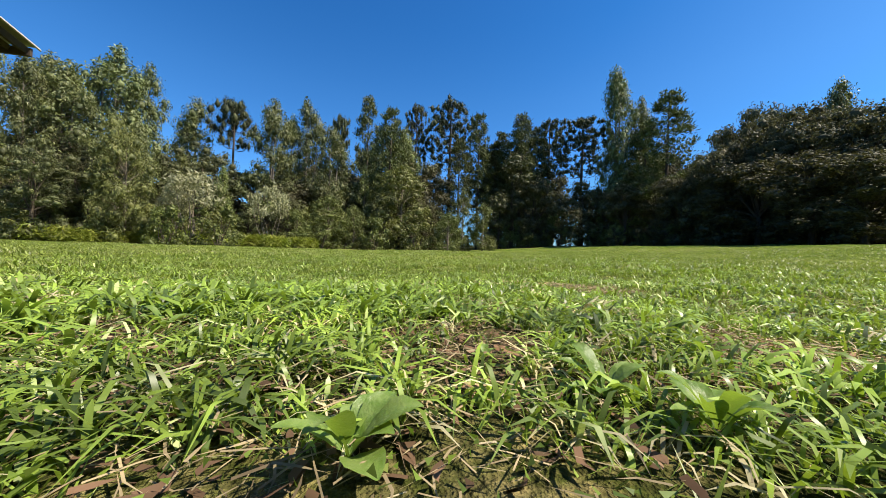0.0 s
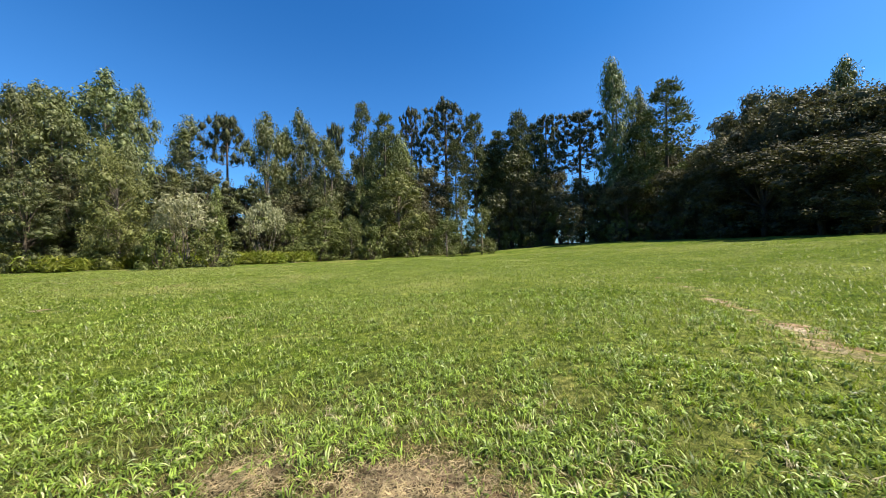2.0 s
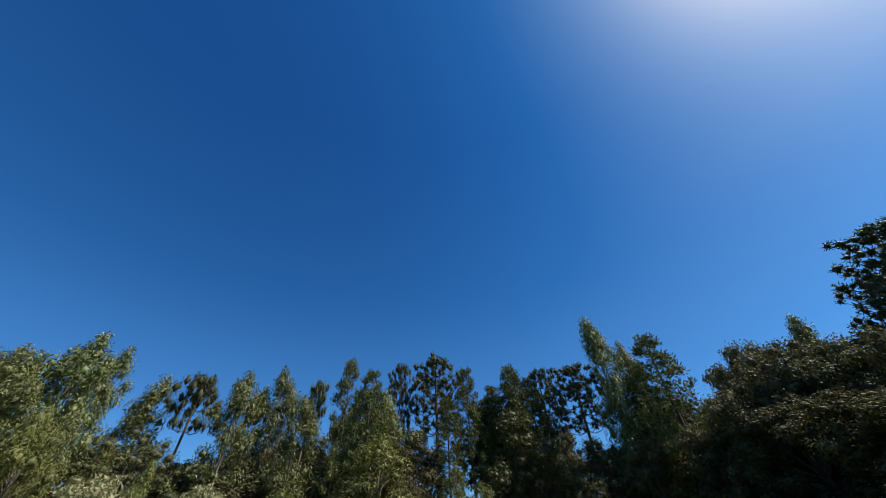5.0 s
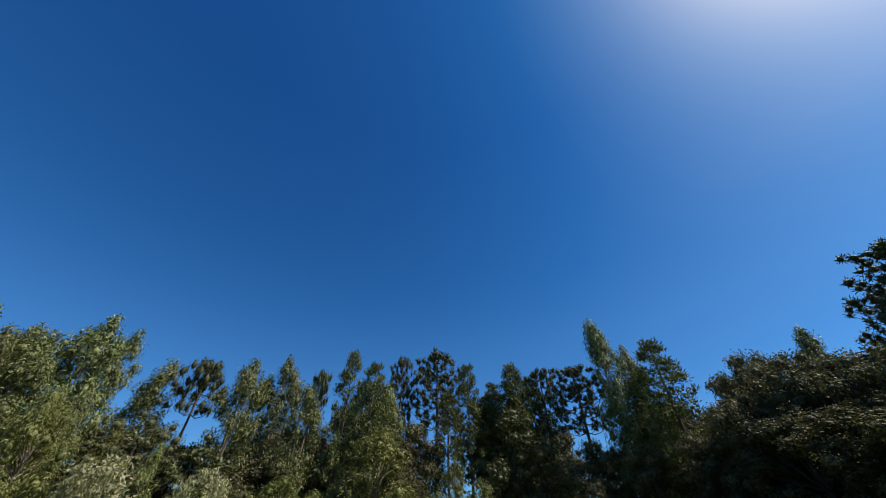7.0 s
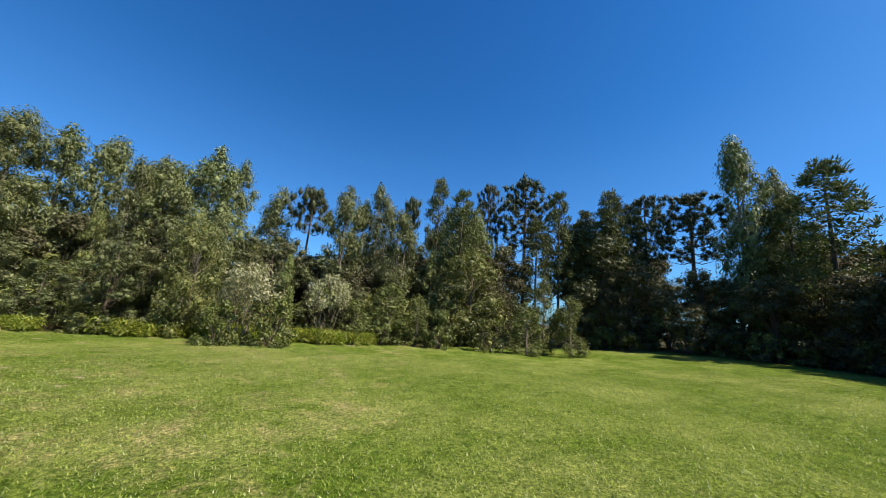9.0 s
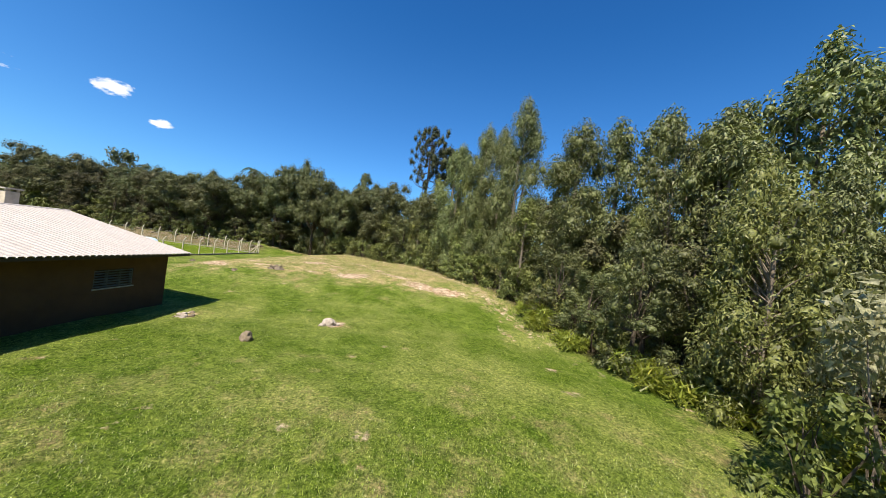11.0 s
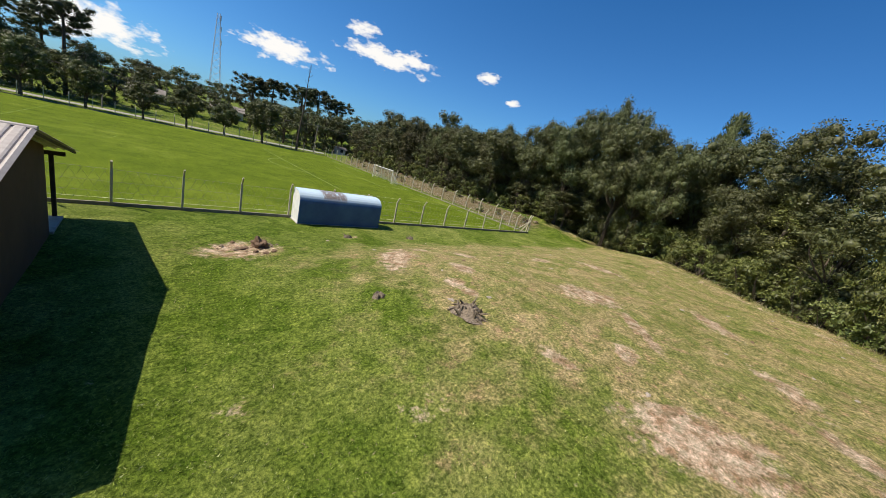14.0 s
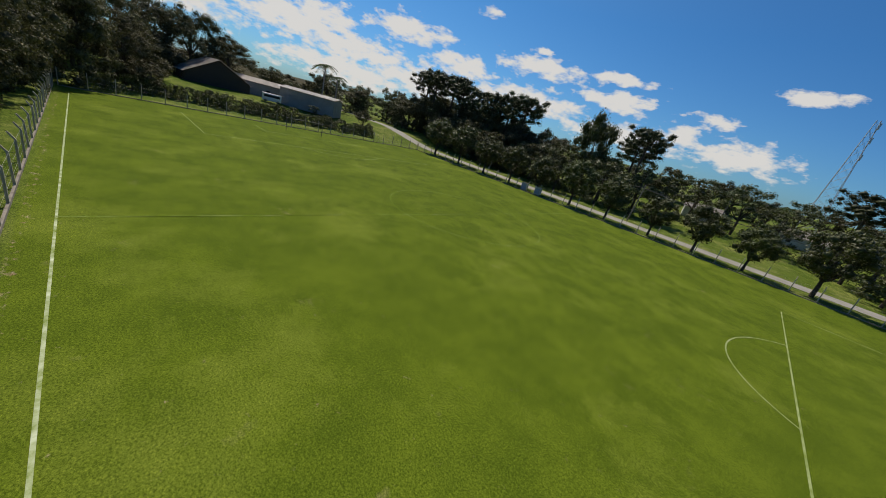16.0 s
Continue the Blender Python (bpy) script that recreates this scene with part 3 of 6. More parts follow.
for key, values in (("soil", soil), ("dry", dry), ("turf", turf_share), ("wood", wood), ("thatch_shade", np.clip(1.25 - np.hypot(gx + 43.7, gy + 12.6) / 2.7, 0, 1))):
    me.attributes.new(key, "FLOAT", "POINT").data.foreach_set("value", values.ravel().astype(np.float32))
ground = tagged(new("ground", me), "wide mown grass ground with bare dusty patches", "ground", kind="structure")

# ---- football pitch: chalk lines lying on the turf ----
X0, X1, Y0, Y1 = -71.0, 22.05, 1.6, 66.2
MX, MY = (X0 + X1) / 2, (Y0 + Y1) / 2


def strip(points, width, mat="line", name="pitch_line", label="white chalk line on the turf"):
    bm = bmesh.new()
    rows = []
    for i, p in enumerate(points):
        a, b = Vector(points[max(i - 1, 0)]), Vector(points[min(i + 1, len(points) - 1)])
        d = (b - a).normalized()
        s = Vector((-d.y, d.x)) * width / 2
        rows.append([bm.verts.new((p[0] + q.x, p[1] + q.y, height(p[0], p[1]) + 0.02)) for q in (s, -s)])
    for (a, b), (c, d) in zip(rows, rows[1:]):
        bm.faces.new((a, b, d, c))
    ob = part(name, bm, mat, None)
    return tagged(ob, label, "pitch line", kind="structure")


def segment(a, b, n=10):
    return [(a[0] + (b[0] - a[0]) * i / n, a[1] + (b[1] - a[1]) * i / n) for i in range(n + 1)]


def arc(cx, cy, r, a0, a1, n=32):
    return [(cx + r * math.cos(radians(a0 + (a1 - a0) * i / n)), cy + r * math.sin(radians(a0 + (a1 - a0) * i / n))) for i in range(n + 1)]


LW = 0.10
for a, b in (((X0, Y0), (X1, Y0)), ((X0, Y1), (X1, Y1)), ((X0, Y0), (X0, Y1)), ((X1, Y0), (X1, Y1)), ((MX, Y0), (MX, Y1))):
    strip(segment(a, b), LW, "worn_line" if a[0] == MX or a[0] == b[0] == X0 or a[1] == b[1] == Y1 else "line")
strip(arc(MX, MY, 9.15, 0, 360, 64), LW, "worn_line")
for gxl, s in ((X1, -1), (X0, 1)):
    for deep_, half in ((16.5, 20.16), (5.5, 9.16)):
        strip(segment((gxl, MY - half), (gxl + s * deep_, MY - half)), LW, "line" if s < 0 else "faint_line")
        strip(segment((gxl, MY + half), (gxl + s * deep_, MY + half)), LW, "faint_line")
        strip(segment((gxl + s * deep_, MY - half), (gxl + s * deep_, MY + half)), LW, "faint_line")
    mid_a = 180 if s < 0 else 0
    strip(arc(gxl + s * 11, MY, 9.15, mid_a - 53, mid_a + 53, 24), LW, "faint_line")
strip(arc(X1, Y0, 1, 90, 180, 8), LW)
strip(arc(X1, Y1, 1, 180, 270, 8), LW)

# road behind the far fence
bm = bmesh.new()
prev = None
for i in range(41):
    x = -190 + 6.2 * i
    y = 79.5 + 0.012 * max(0, -x - 20) ** 1.28 * 0.35
    row = [bm.verts.new((x, y + o, height(x, y + o) + 0.03)) for o in (-2.6, 2.6)]
    if prev:
        bm.faces.new((prev[0], row[0], row[1], prev[1]))
    prev = row
tagged(part("road", bm, "asphalt", None), "pale dusty road along the playing field", "road", kind="structure")

# ---- boundary fence: concrete posts with bent tips, a concrete kerb, wires ----
bm = bmesh.new()
box(bm, -0.055, 0.055, -0.055, 0.055, -0.1, 2.02, 0.012)
r = bmesh.ops.create_cube(bm, size=1)
for v in r["verts"]:
    v.co = Vector((v.co.x * 0.09, v.co.y * 0.09, v.co.z * 0.52))
    v.co = Matrix.Rotation(radians(32), 3, "X") @ v.co + Vector((0, -0.13, 2.21))
post_mesh = bpy.data.meshes.new("post")
bm.to_mesh(post_mesh)
bm.free()
post_mesh.materials.append(M["post"])


def fence(a, b, step, turn, label, skip=()):
    f = thing("fence", label, "fence")
    n = round(math.dist(a, b) / step)
    rng = random.Random(int(a[0] * 7 + b[1]))
    for i in range(n + 1):
        x, y = a[0] + (b[0] - a[0]) * i / n, a[1] + (b[1] - a[1]) * i / n
        piece("post", post_mesh, f, Matrix.Translation((x, y, height(x, y))) @ pose(0, 0, 0, rng.uniform(-1.5, 1.5), rng.uniform(-1.5, 1.5), turn))
    dx, dy = (b[0] - a[0]), (b[1] - a[1])
    ln = math.hypot(dx, dy)
    ux, uy = dx / ln, dy / ln
    bm = bmesh.new()
    box(bm, 0, ln, -0.06, 0.06, -0.15, 0.12, 0.012)
    bmesh.ops.subdivide_edges(bm, edges=[e for e in bm.edges if e.calc_length() > 5], cuts=30)
    kerb = part("kerb", bm, "kerb", f, "stained weathered concrete kerb")
    kerb.matrix_basis = Matrix.Translation((a[0], a[1], height(*a))) @ pose(0, 0, 0, 0, 0, math.degrees(math.atan2(uy, ux)))
    for z in (0.75, 1.3, 1.95):
        bm = bmesh.new()
        pts = [(a[0] + ux * ln * i / n, a[1] + uy * ln * i / n, height(a[0] + ux * ln * i / n, a[1] + uy * ln * i / n) + z) for i in range(n + 1)]
        tube(bm, pts, [0.005] * len(pts), 4)
        part("wire", bm, "wire", f, "galvanised wire")
    # diamond wire netting
    bm = bmesh.new()
    count = int(ln / 0.42)
    for i in range(count):
        for s in (1, -1):
            x = ln * i / count
            p0 = (a[0] + ux * x, a[1] + uy * x, 0.16)
            x2 = x + s * 0.9
            if 0 <= x2 <= ln:
                p1 = (a[0] + ux * x2, a[1] + uy * x2, 1.95)
                d = 0.0035
                vs = [bm.verts.new((p[0] + ux * q, p[1] + uy * q, height(p[0], p[1]) + p[2])) for p, q in ((p0, -d), (p0, d), (p1, d), (p1, -d))]
                bm.faces.new(vs)
    part("netting", bm, "wire", f, "thin wire netting")
    return f


fence((-77, 0), (25, 0), 3.0, 0, "concrete-post wire fence along the near touchline")
fence((25, 0.3), (25, 69.3), 3.0, 90, "concrete-post wire fence behind the goal below the wood")
fence((24.6, 70), (-77, 70), 3.0, 180, "concrete-post wire fence beside the road")
fence((-77.4, 70), (-77.4, 0.5), 3.0, 270, "concrete-post wire fence at the far end of the field")
brace = thing("corner_brace", "pair of leaning concrete struts bracing the fence corner", "fence brace")
for s in (-1, 1):
    bm = bmesh.new()
    tube(bm, [(25, 0.1, 1.6), (25 - (1.6 if s < 0 else 0.1), 0.15 if s < 0 else 1.7, 0)], [0.06, 0.06], 6)
    part("strut", bm, "post", brace)


# ---- dugout ----
def dugout():
    d = thing("dugout", "deep blue dugout with a curved roof coloured pale as sunlit and a peeled patch", "dugout")
    x0, x1, y0, y1 = -4.85, 1.5, -1.55, -0.10
    prof = [(y0, 0.0), (y0, 1.5)] + [(y0 + 0.75 - 0.75 * math.cos(radians(a)), 1.5 + 0.72 * math.sin(radians(a))) for a in (12, 26, 40, 54, 68, 82)] + [(y0 + 1.2, 2.25), (y1, 2.22)]
    bm = bmesh.new()
    n = 40
    rows = []
    for i in range(n + 1):
        x = x0 + (x1 - x0) * i / n
        rows.append([bm.verts.new((x, y, z + 0.006 * math.sin(i * 1.7) * (z > 1.6))) for y, z in prof])
    for a, b in zip(rows, rows[1:]):
        for j in range(len(prof) - 1):
            bm.faces.new((a[j], a[j + 1], b[j + 1], b[j]))
    bmesh.ops.recalc_face_normals(bm, faces=bm.faces)
    bmesh.ops.solidify(bm, geom=list(bm.faces), thickness=-0.05)
    shell = part("shell", bm, "shell", d, "blue painted shell, peeling and coloured pale as sunlit along the top")
    me = shell.data
    co = np.empty(len(me.vertices) * 3, np.float32)
    me.vertices.foreach_get("co", co)
    co = co.reshape(-1, 3)
    peel_v = smooth(-3.3, -3.1, co[:, 0]) * (1 - smooth(-1.55, -1.3, co[:, 0])) * smooth(1.75, 1.95, co[:, 2]) * 1.0
    me.attributes.new("peel", "FLOAT", "POINT").data.foreach_set("value", peel_v.astype(np.float32))
    # mask of the painted-in sunlight, rising over the roof curve
    me.attributes.new("lit_top", "FLOAT", "POINT").data.foreach_set("value", (0.85 * smooth(1.7, 2.0, co[:, 2])).astype(np.float32))
    for x in (x0, x1):
        bm = bmesh.new()
        vs = [bm.verts.new((x, y, z - 0.02)) for y, z in prof] + [bm.verts.new((x, y1, 0))]
        f = bm.faces.new(vs)
        ext = bmesh.ops.extrude_face_region(bm, geom=[f])
        for v in ext["geom"]:
            if isinstance(v, bmesh.types.BMVert):
                v.co.x += 0.06 if x == x0 else -0.06
        bmesh.ops.recalc_face_normals(bm, faces=bm.faces)
        part("end_wall", bm, "white", d, "whitewashed end wall")
    bm = bmesh.new()
    box(bm, x0 + 0.15, x1 - 0.15, y0 + 0.1, y0 + 0.5, 0.42, 0.47, 0.01)
    for i in range(5):
        x = x0 + 0.4 + i * 1.25
        box(bm, x, x + 0.08, y0 + 0.14, y0 + 0.44, 0, 0.42)
    part("bench", bm, "concrete", d, "plain concrete bench")
    bm = bmesh.new()
    box(bm, x0 - 0.05, x1 + 0.05, y0 - 0.06, y1 + 0.1, -0.1, 0.05, 0.02)
    part("slab", bm, "concrete", d)


dugout()


# ---- goals ----
def goal(x, s, paint, label, netted):
    g = thing("football_goal", label, "goal", Matrix.Translation((x, MY, 0)), group="goals of the pitch")
    for y in (-3.66, 3.66):
        bm = bmesh.new()
        tube(bm, [(0, y, 0), (0, y, 2.44)], [0.06, 0.06], 10)
        part("goalpost", bm, paint, g)
    bm = bmesh.new()
    tube(bm, [(0, -3.72, 2.44), (0, 3.72, 2.44)], [0.06, 0.06], 10)
    part("crossbar", bm, paint, g)
    if not netted:
        return
    bm = bmesh.new()
    t = 0.028

    def cord(p, q):
        p, q = Vector(p), Vector(q)
        d = (q - p).normalized()
        w = d.cross(Vector((0.9 * s, 0.1, 0.45))).normalized() * t / 2
        bm.faces.new([bm.verts.new(v) for v in (p - w, p + w, q + w, q - w)])

    def at(u, w):
        sag = 0.35 * math.sin(math.pi * w) + 0.12 * abs(math.sin(4 * math.pi * u)) * (1 - w)
        return (s * (1.75 * w + 0.25 * sag), -3.66 + 7.32 * u, 2.42 * (1 - w) - 0.5 * sag * (1 - w) + 0.02)

    nu, nw = 36, 12
    for i in range(nu + 1):
        for j in range(nw):
            cord(at(i / nu, j / nw), at(i / nu, (j + 1) / nw))
    for j in range(1, nw + 1):
        for i in range(nu):
            cord(at(i / nu, j / nw), at((i + 1) / nu, j / nw))
    for y in (-3.66, 3.66):
        for j in range(1, nw):
            p = at(0, j / nw)
            cord((p[0], y, p[2]), (0, y, p[2]))
            cord((p[0], y, p[2]), (p[0], y, 0.02))
    part("net", bm, "white", g, "white knotted net")


goal(X1, 1, "white", "white football goal with a sagging net", True)
# dark kerb colour stands in for the shade on this goal's backlit side
goal(X0, -1, "kerb", "bare football goal coloured dark for its backlit side, with no net", False)


# ---- clubhouse ----
def clubhouse():
    h = thing("clubhouse", "long low clubhouse of tan rendered brick with a ribbed pale roof", "building")
    W, E, S, N = -37.85, -15.45, -16.34, -5.2
    top = 2.92
    ridge_y, ridge_z, eave_z = -9.5, 4.58, 2.95
    holes = [(-24.2, -23.4, 0.1, 2.2), (-19.65, -17.62, 1.2, 2.1), (-29.6, -27.7, 1.2, 2.1), (-34.5, -32.8, 1.2, 2.1)]
    # south wall in blocks round its openings, each a part
    cuts = sorted({W, E, *[q for hh in holes for q in hh[:2]]})
    for a, b in zip(cuts, cuts[1:]):
        hole = [hh for hh in holes if hh[0] <= a + 1e-6 and hh[1] >= b - 1e-6]
        for z0, z1 in ([(-0.6, hole[0][2]), (hole[0][3], top)] if hole else [(-0.6, top)]):
            bm = bmesh.new()
            box(bm, a, b, S, S + 0.2, z0, z1)
            part("south_wall", bm, "plaster", h, "tan rendered brick wall")
    for name, x in (("east_wall", E), ("west_wall", W)):
        bm = bmesh.new()
        sx = -0.2 if x == E else 0.2
        prof = [(S + 0.2, -0.6), (N, -0.6), (N, 3.5), (ridge_y, ridge_z - 0.12), (S + 0.2, top)]
        f = bm.faces.new([bm.verts.new((x, y, z)) for y, z in prof])
        ext = bmesh.ops.extrude_face_region(bm, geom=[f])
        for v in ext["geom"]:
            if isinstance(v, bmesh.types.BMVert):
                v.co.x += sx
        bmesh.ops.recalc_face_normals(bm, faces=bm.faces)
        part(name, bm, "plaster", h, "tan gable wall")
    bm = bmesh.new()
    box(bm, W + 0.2, E - 0.2, N - 0.2, N, -0.2, 3.3)
    part("north_wall", bm, "plaster", h)
    # roof: two ribbed slopes, overhanging
    rw, re = -38.55, -14.89
    for name, ya, za in (("south_slope", -17.34, eave_z), ("north_slope", -1.99, 2.94)):
        bm = bmesh.new()
        pitch_ = 0.28
        prof = []
        x = rw
        while x < re:
            for o, lift in ((0, 0), (0.02, 0.035), (0.06, 0.055), (0.19, 0.055), (0.235, 0.035), (0.255, 0)):
                if x + o <= re:
                    prof.append((x + o, lift))
            x += pitch_
        prof.append((re, 0.0))
        rows = []
        for x, lift in prof:
            rows.append([bm.verts.new((x, ya + (ridge_y - ya) * t, za + (ridge_z - za) * t + lift)) for t in (0, 0.5, 1)])
        for a, b in zip(rows, rows[1:]):
            for j in range(2):
                bm.faces.new((a[j], b[j], b[j + 1], a[j + 1]))
        bmesh.ops.recalc_face_normals(bm, faces=bm.faces)
        bmesh.ops.solidify(bm, geom=list(bm.faces), thickness=0.02)
        part(name, bm, "roof", h, "pale ribbed roof sheeting")
    bm = bmesh.new()
    tube(bm, [(rw, ridge_y, ridge_z + 0.02), (re, ridge_y, ridge_z + 0.02)], [0.14, 0.14], 8)
    for v in bm.verts:
        v.co.z = ridge_z + 0.02 + (v.co.z - ridge_z - 0.02) * 0.45
    part("ridge_cap", bm, "roof", h)
    # boards under the eaves, rafters
    bm = bmesh.new()
    box(bm, rw + 0.05, re - 0.05, -17.27, -17.23, 2.81, 2.93, 0.006)
    part("fascia", bm, "dark_wood", h, "dark eaves board")
    for x in np.arange(W - 0.4, E + 0.6, 1.15):
        bm = bmesh.new()
        tube(bm, [(x, -17.2, 2.89), (x, -15.9, 3.16)], [0.05, 0.05], 4)
        part("rafter", bm, "dark_wood", h)
    for x in (rw + 0.12, re - 0.12):
        bm = bmesh.new()
        tube(bm, [(x, -17.25, 2.89), (x, ridge_y, ridge_z - 0.08), (x, -2.05, 2.88)], [0.06, 0.06, 0.06], 4)
        part("barge_board", bm, "dark_wood", h)
    # chimney
    bm = bmesh.new()
    box(bm, -16.85, -16.2, -8.05, -7.4, 3.8, 5.3, 0.02)
    ch = part("chimney", bm, "post", h, "short square rendered chimney")
    bm = bmesh.new()
    box(bm, -16.95, -16.1, -8.15, -7.3, 5.42, 5.5, 0.01)
    for x in (-16.83, -16.3):
        for y in (-8.03, -7.5):
            box(bm, x, x + 0.08, y, y + 0.08, 5.3, 5.42)
    part("cap", bm, "concrete", ch)
    # door: white lower leaf, louvred upper part
    door = new("door")
    door.parent = h
    bm = bmesh.new()
    box(bm, -24.15, -23.45, S + 0.06, S + 0.11, 0.12, 1.2, 0.006)
    part("leaf", bm, "white", door, "white painted lower door leaf")
    for i in range(9):
        bm = bmesh.new()
        z = 1.26 + i * 0.104
        box(bm, -24.15, -23.45, S + 0.04, S + 0.12, z, z + 0.03)
        part("slat", bm, "louver", door)
    # louvred block windows
    for x0, x1, z0, z1 in holes[1:]:
        wnd = new("window")
        wnd.parent = h
        nrow, ncol = 7, max(2, round((x1 - x0) / 0.65))
        for i in range(nrow):
            bm = bmesh.new()
            z = z0 + (z1 - z0) * (i + 0.25) / nrow
            box(bm, x0 + 0.03, x1 - 0.03, S + 0.03, S + 0.14, z, z + 0.05)
            part("slat", bm, "block", wnd)
        for i in range(ncol + 1):
            bm = bmesh.new()
            x = x0 + (x1 - x0 - 0.05) * i / ncol
            box(bm, x, x + 0.05, S + 0.02, S + 0.16, z0, z1)
            part("mullion", bm, "block", wnd)
        bm = bmesh.new()
        box(bm, x0 - 0.06, x1 + 0.06, S - 0.05, S - 0.003, z0 - 0.07, z0 - 0.004, 0.008)
        part("sill", bm, "concrete", wnd)
    # dark rooms behind the openings
    bm = bmesh.new()
    box(bm, W + 0.25, E - 0.25, S + 1.6, S + 1.7, 0, 3.0)
    part("inner_wall", bm, "plaster", h)
    # porch
    bm = bmesh.new()
    box(bm, W - 0.3, -15.35, N + 0.02, -2.86, -0.1, 0.12, 0.02)
    part("porch_slab", bm, "concrete", h, "concrete porch slab")
    for x in (-15.6, -21.0, -26.6, -32.2, -37.6):
        bm = bmesh.new()
        box(bm, x - 0.07, x + 0.07, -2.98, -2.84, 0.12, 2.94, 0.01)
        part("porch_post", bm, "dark_wood", h)
    bm = bmesh.new()
    box(bm, rw + 0.3, re - 0.3, -3.0, -2.82, 2.80, 2.96, 0.01)
    part("porch_beam", bm, "dark_wood", h)


clubhouse()


# ---- trees ----
def limb_points(base, tip, bend, rng, n=5):
    base, tip = np.array(base, float), np.array(tip, float)
    side = rng.normal(size=3) * bend * np.linalg.norm(tip - base)
    return [tuple(base + (tip - base) * t + side * math.sin(math.pi * t) * 0.5) for t in np.linspace(0, 1, n)]


def clump_cloud(centers, radius, count, rng, squash=0.8):
    """Points in soft balls round centers, and their offsets."""
    n = len(centers)
    r = np.asarray(radius) if np.ndim(radius) else np.full(n, radius)
    off = rng.normal(size=(n, count, 3))
    off /= np.linalg.norm(off, axis=2, keepdims=True)
    off *= (rng.uniform(0.2, 1.0, (n, count, 1)) ** 0.4) * r[:, None, None]
    off[..., 2] *= squash
    return (np.asarray(centers)[:, None, :] + off).reshape(-1, 3), off.reshape(-1, 3)


KNOT_V = np.array([(1, 0, 0), (0, 1, 0), (-1, 0, 0), (0, -1, 0), (0, 0, 1), (0, 0, -1)], float)
KNOT_F = np.array([f for i in range(4) for f in ((i, (i + 1) % 4, 4), ((i + 1) % 4, i, 5))])


def crown_mesh(name, leaf_v, centers, radii, rng, mat, squash=0.8, share=0.45):
    """Leaves round the dense twiggy hearts of their clumps, as one mesh."""
    n = len(centers)
    r = np.broadcast_to(np.asarray(radii, float), (n,)) * share
    a = rng.uniform(0, 2 * math.pi, n)
    v = KNOT_V[None] * rng.uniform(0.6, 1.3, (n, 6, 1)) * r[:, None, None]
    v = np.stack([v[..., 0] * np.cos(a)[:, None] - v[..., 1] * np.sin(a)[:, None], v[..., 0] * np.sin(a)[:, None] + v[..., 1] * np.cos(a)[:, None], v[..., 2] * squash], 2)
    v = v + np.asarray(centers, float)[:, None, :]
    heart_f = (KNOT_F[None] + 6 * np.arange(n)[:, None, None]).reshape(-1, 3) + len(leaf_v)
    me = array_mesh(name, np.concatenate([leaf_v, v.reshape(-1, 3)]), np.concatenate([tris_of(len(leaf_v) // 3), heart_f]), mat)
    return me


def two_part_tree(name, label, category, wood_bm, wood_mat, crown_me, crown="crown"):
    t = thing(name, label, category)
    part("trunk", wood_bm, wood_mat, t)
    piece(crown, crown_me, t)
    return t


def ball():
    bm = bmesh.new()
    bmesh.ops.create_icosphere(bm, subdivisions=1, radius=1)
    v = np.array([q.co[:] for q in bm.verts])
    f = np.array([[q.index for q in g.verts] for g in bm.faces])
    bm.free()
    return v, f


BALL_V, BALL_F = ball()


def lobed_crown(name, lobes, rng, per, leaf, mat, droop=0.9, wild=0.5, heart=0.36, up=0.35):
    """Leaves on the shells of many overlapping lobes (x, y, z, half width, half height) round their dense twiggy hearts, as one mesh."""
    lobes = np.asarray(lobes, float)
    c, r = lobes[:, :3], lobes[:, [3, 3, 4]]
    count = np.maximum(12, (per * lobes[:, 3] * lobes[:, 4])).astype(int)
    who = np.repeat(np.arange(len(lobes)), count)
    d = unit(rng.normal(size=(len(who), 3)))
    p = c[who] + d * r[who] * (rng.uniform(0.16, 1.0, (len(who), 1)) ** 0.42) * rng.normal(1.0, 0.08, (len(who), 1))
    keep = np.ones(len(p), bool)
    for cj, rj in zip(c, r):
        keep &= (((p - cj) / rj) ** 2).sum(1) > 0.14
    p, d, who = p[keep], d[keep], who[keep]
    face = unit(d / r[who]) + np.array([0, 0, up])
    ways = unit(d) * 0.35 + rng.normal(size=p.shape) * (0.3 if droop > 0.3 else 0.7) + np.array([0, 0, -droop])
    v = leaves(p, ways, leaf[0], leaf[1], rng, face, wild)
    hv = BALL_V[None] * rng.uniform(0.75, 1.2, (len(c), len(BALL_V), 1)) * heart * r[:, None, :] + c[:, None, :]
    hf = (BALL_F[None] + len(BALL_V) * np.arange(len(c))[:, None, None]).reshape(-1, 3) + len(v)
    return array_mesh(name, np.concatenate([v, hv.reshape(-1, 3)]), np.concatenate([tris_of(len(v) // 3), hf]), mat)


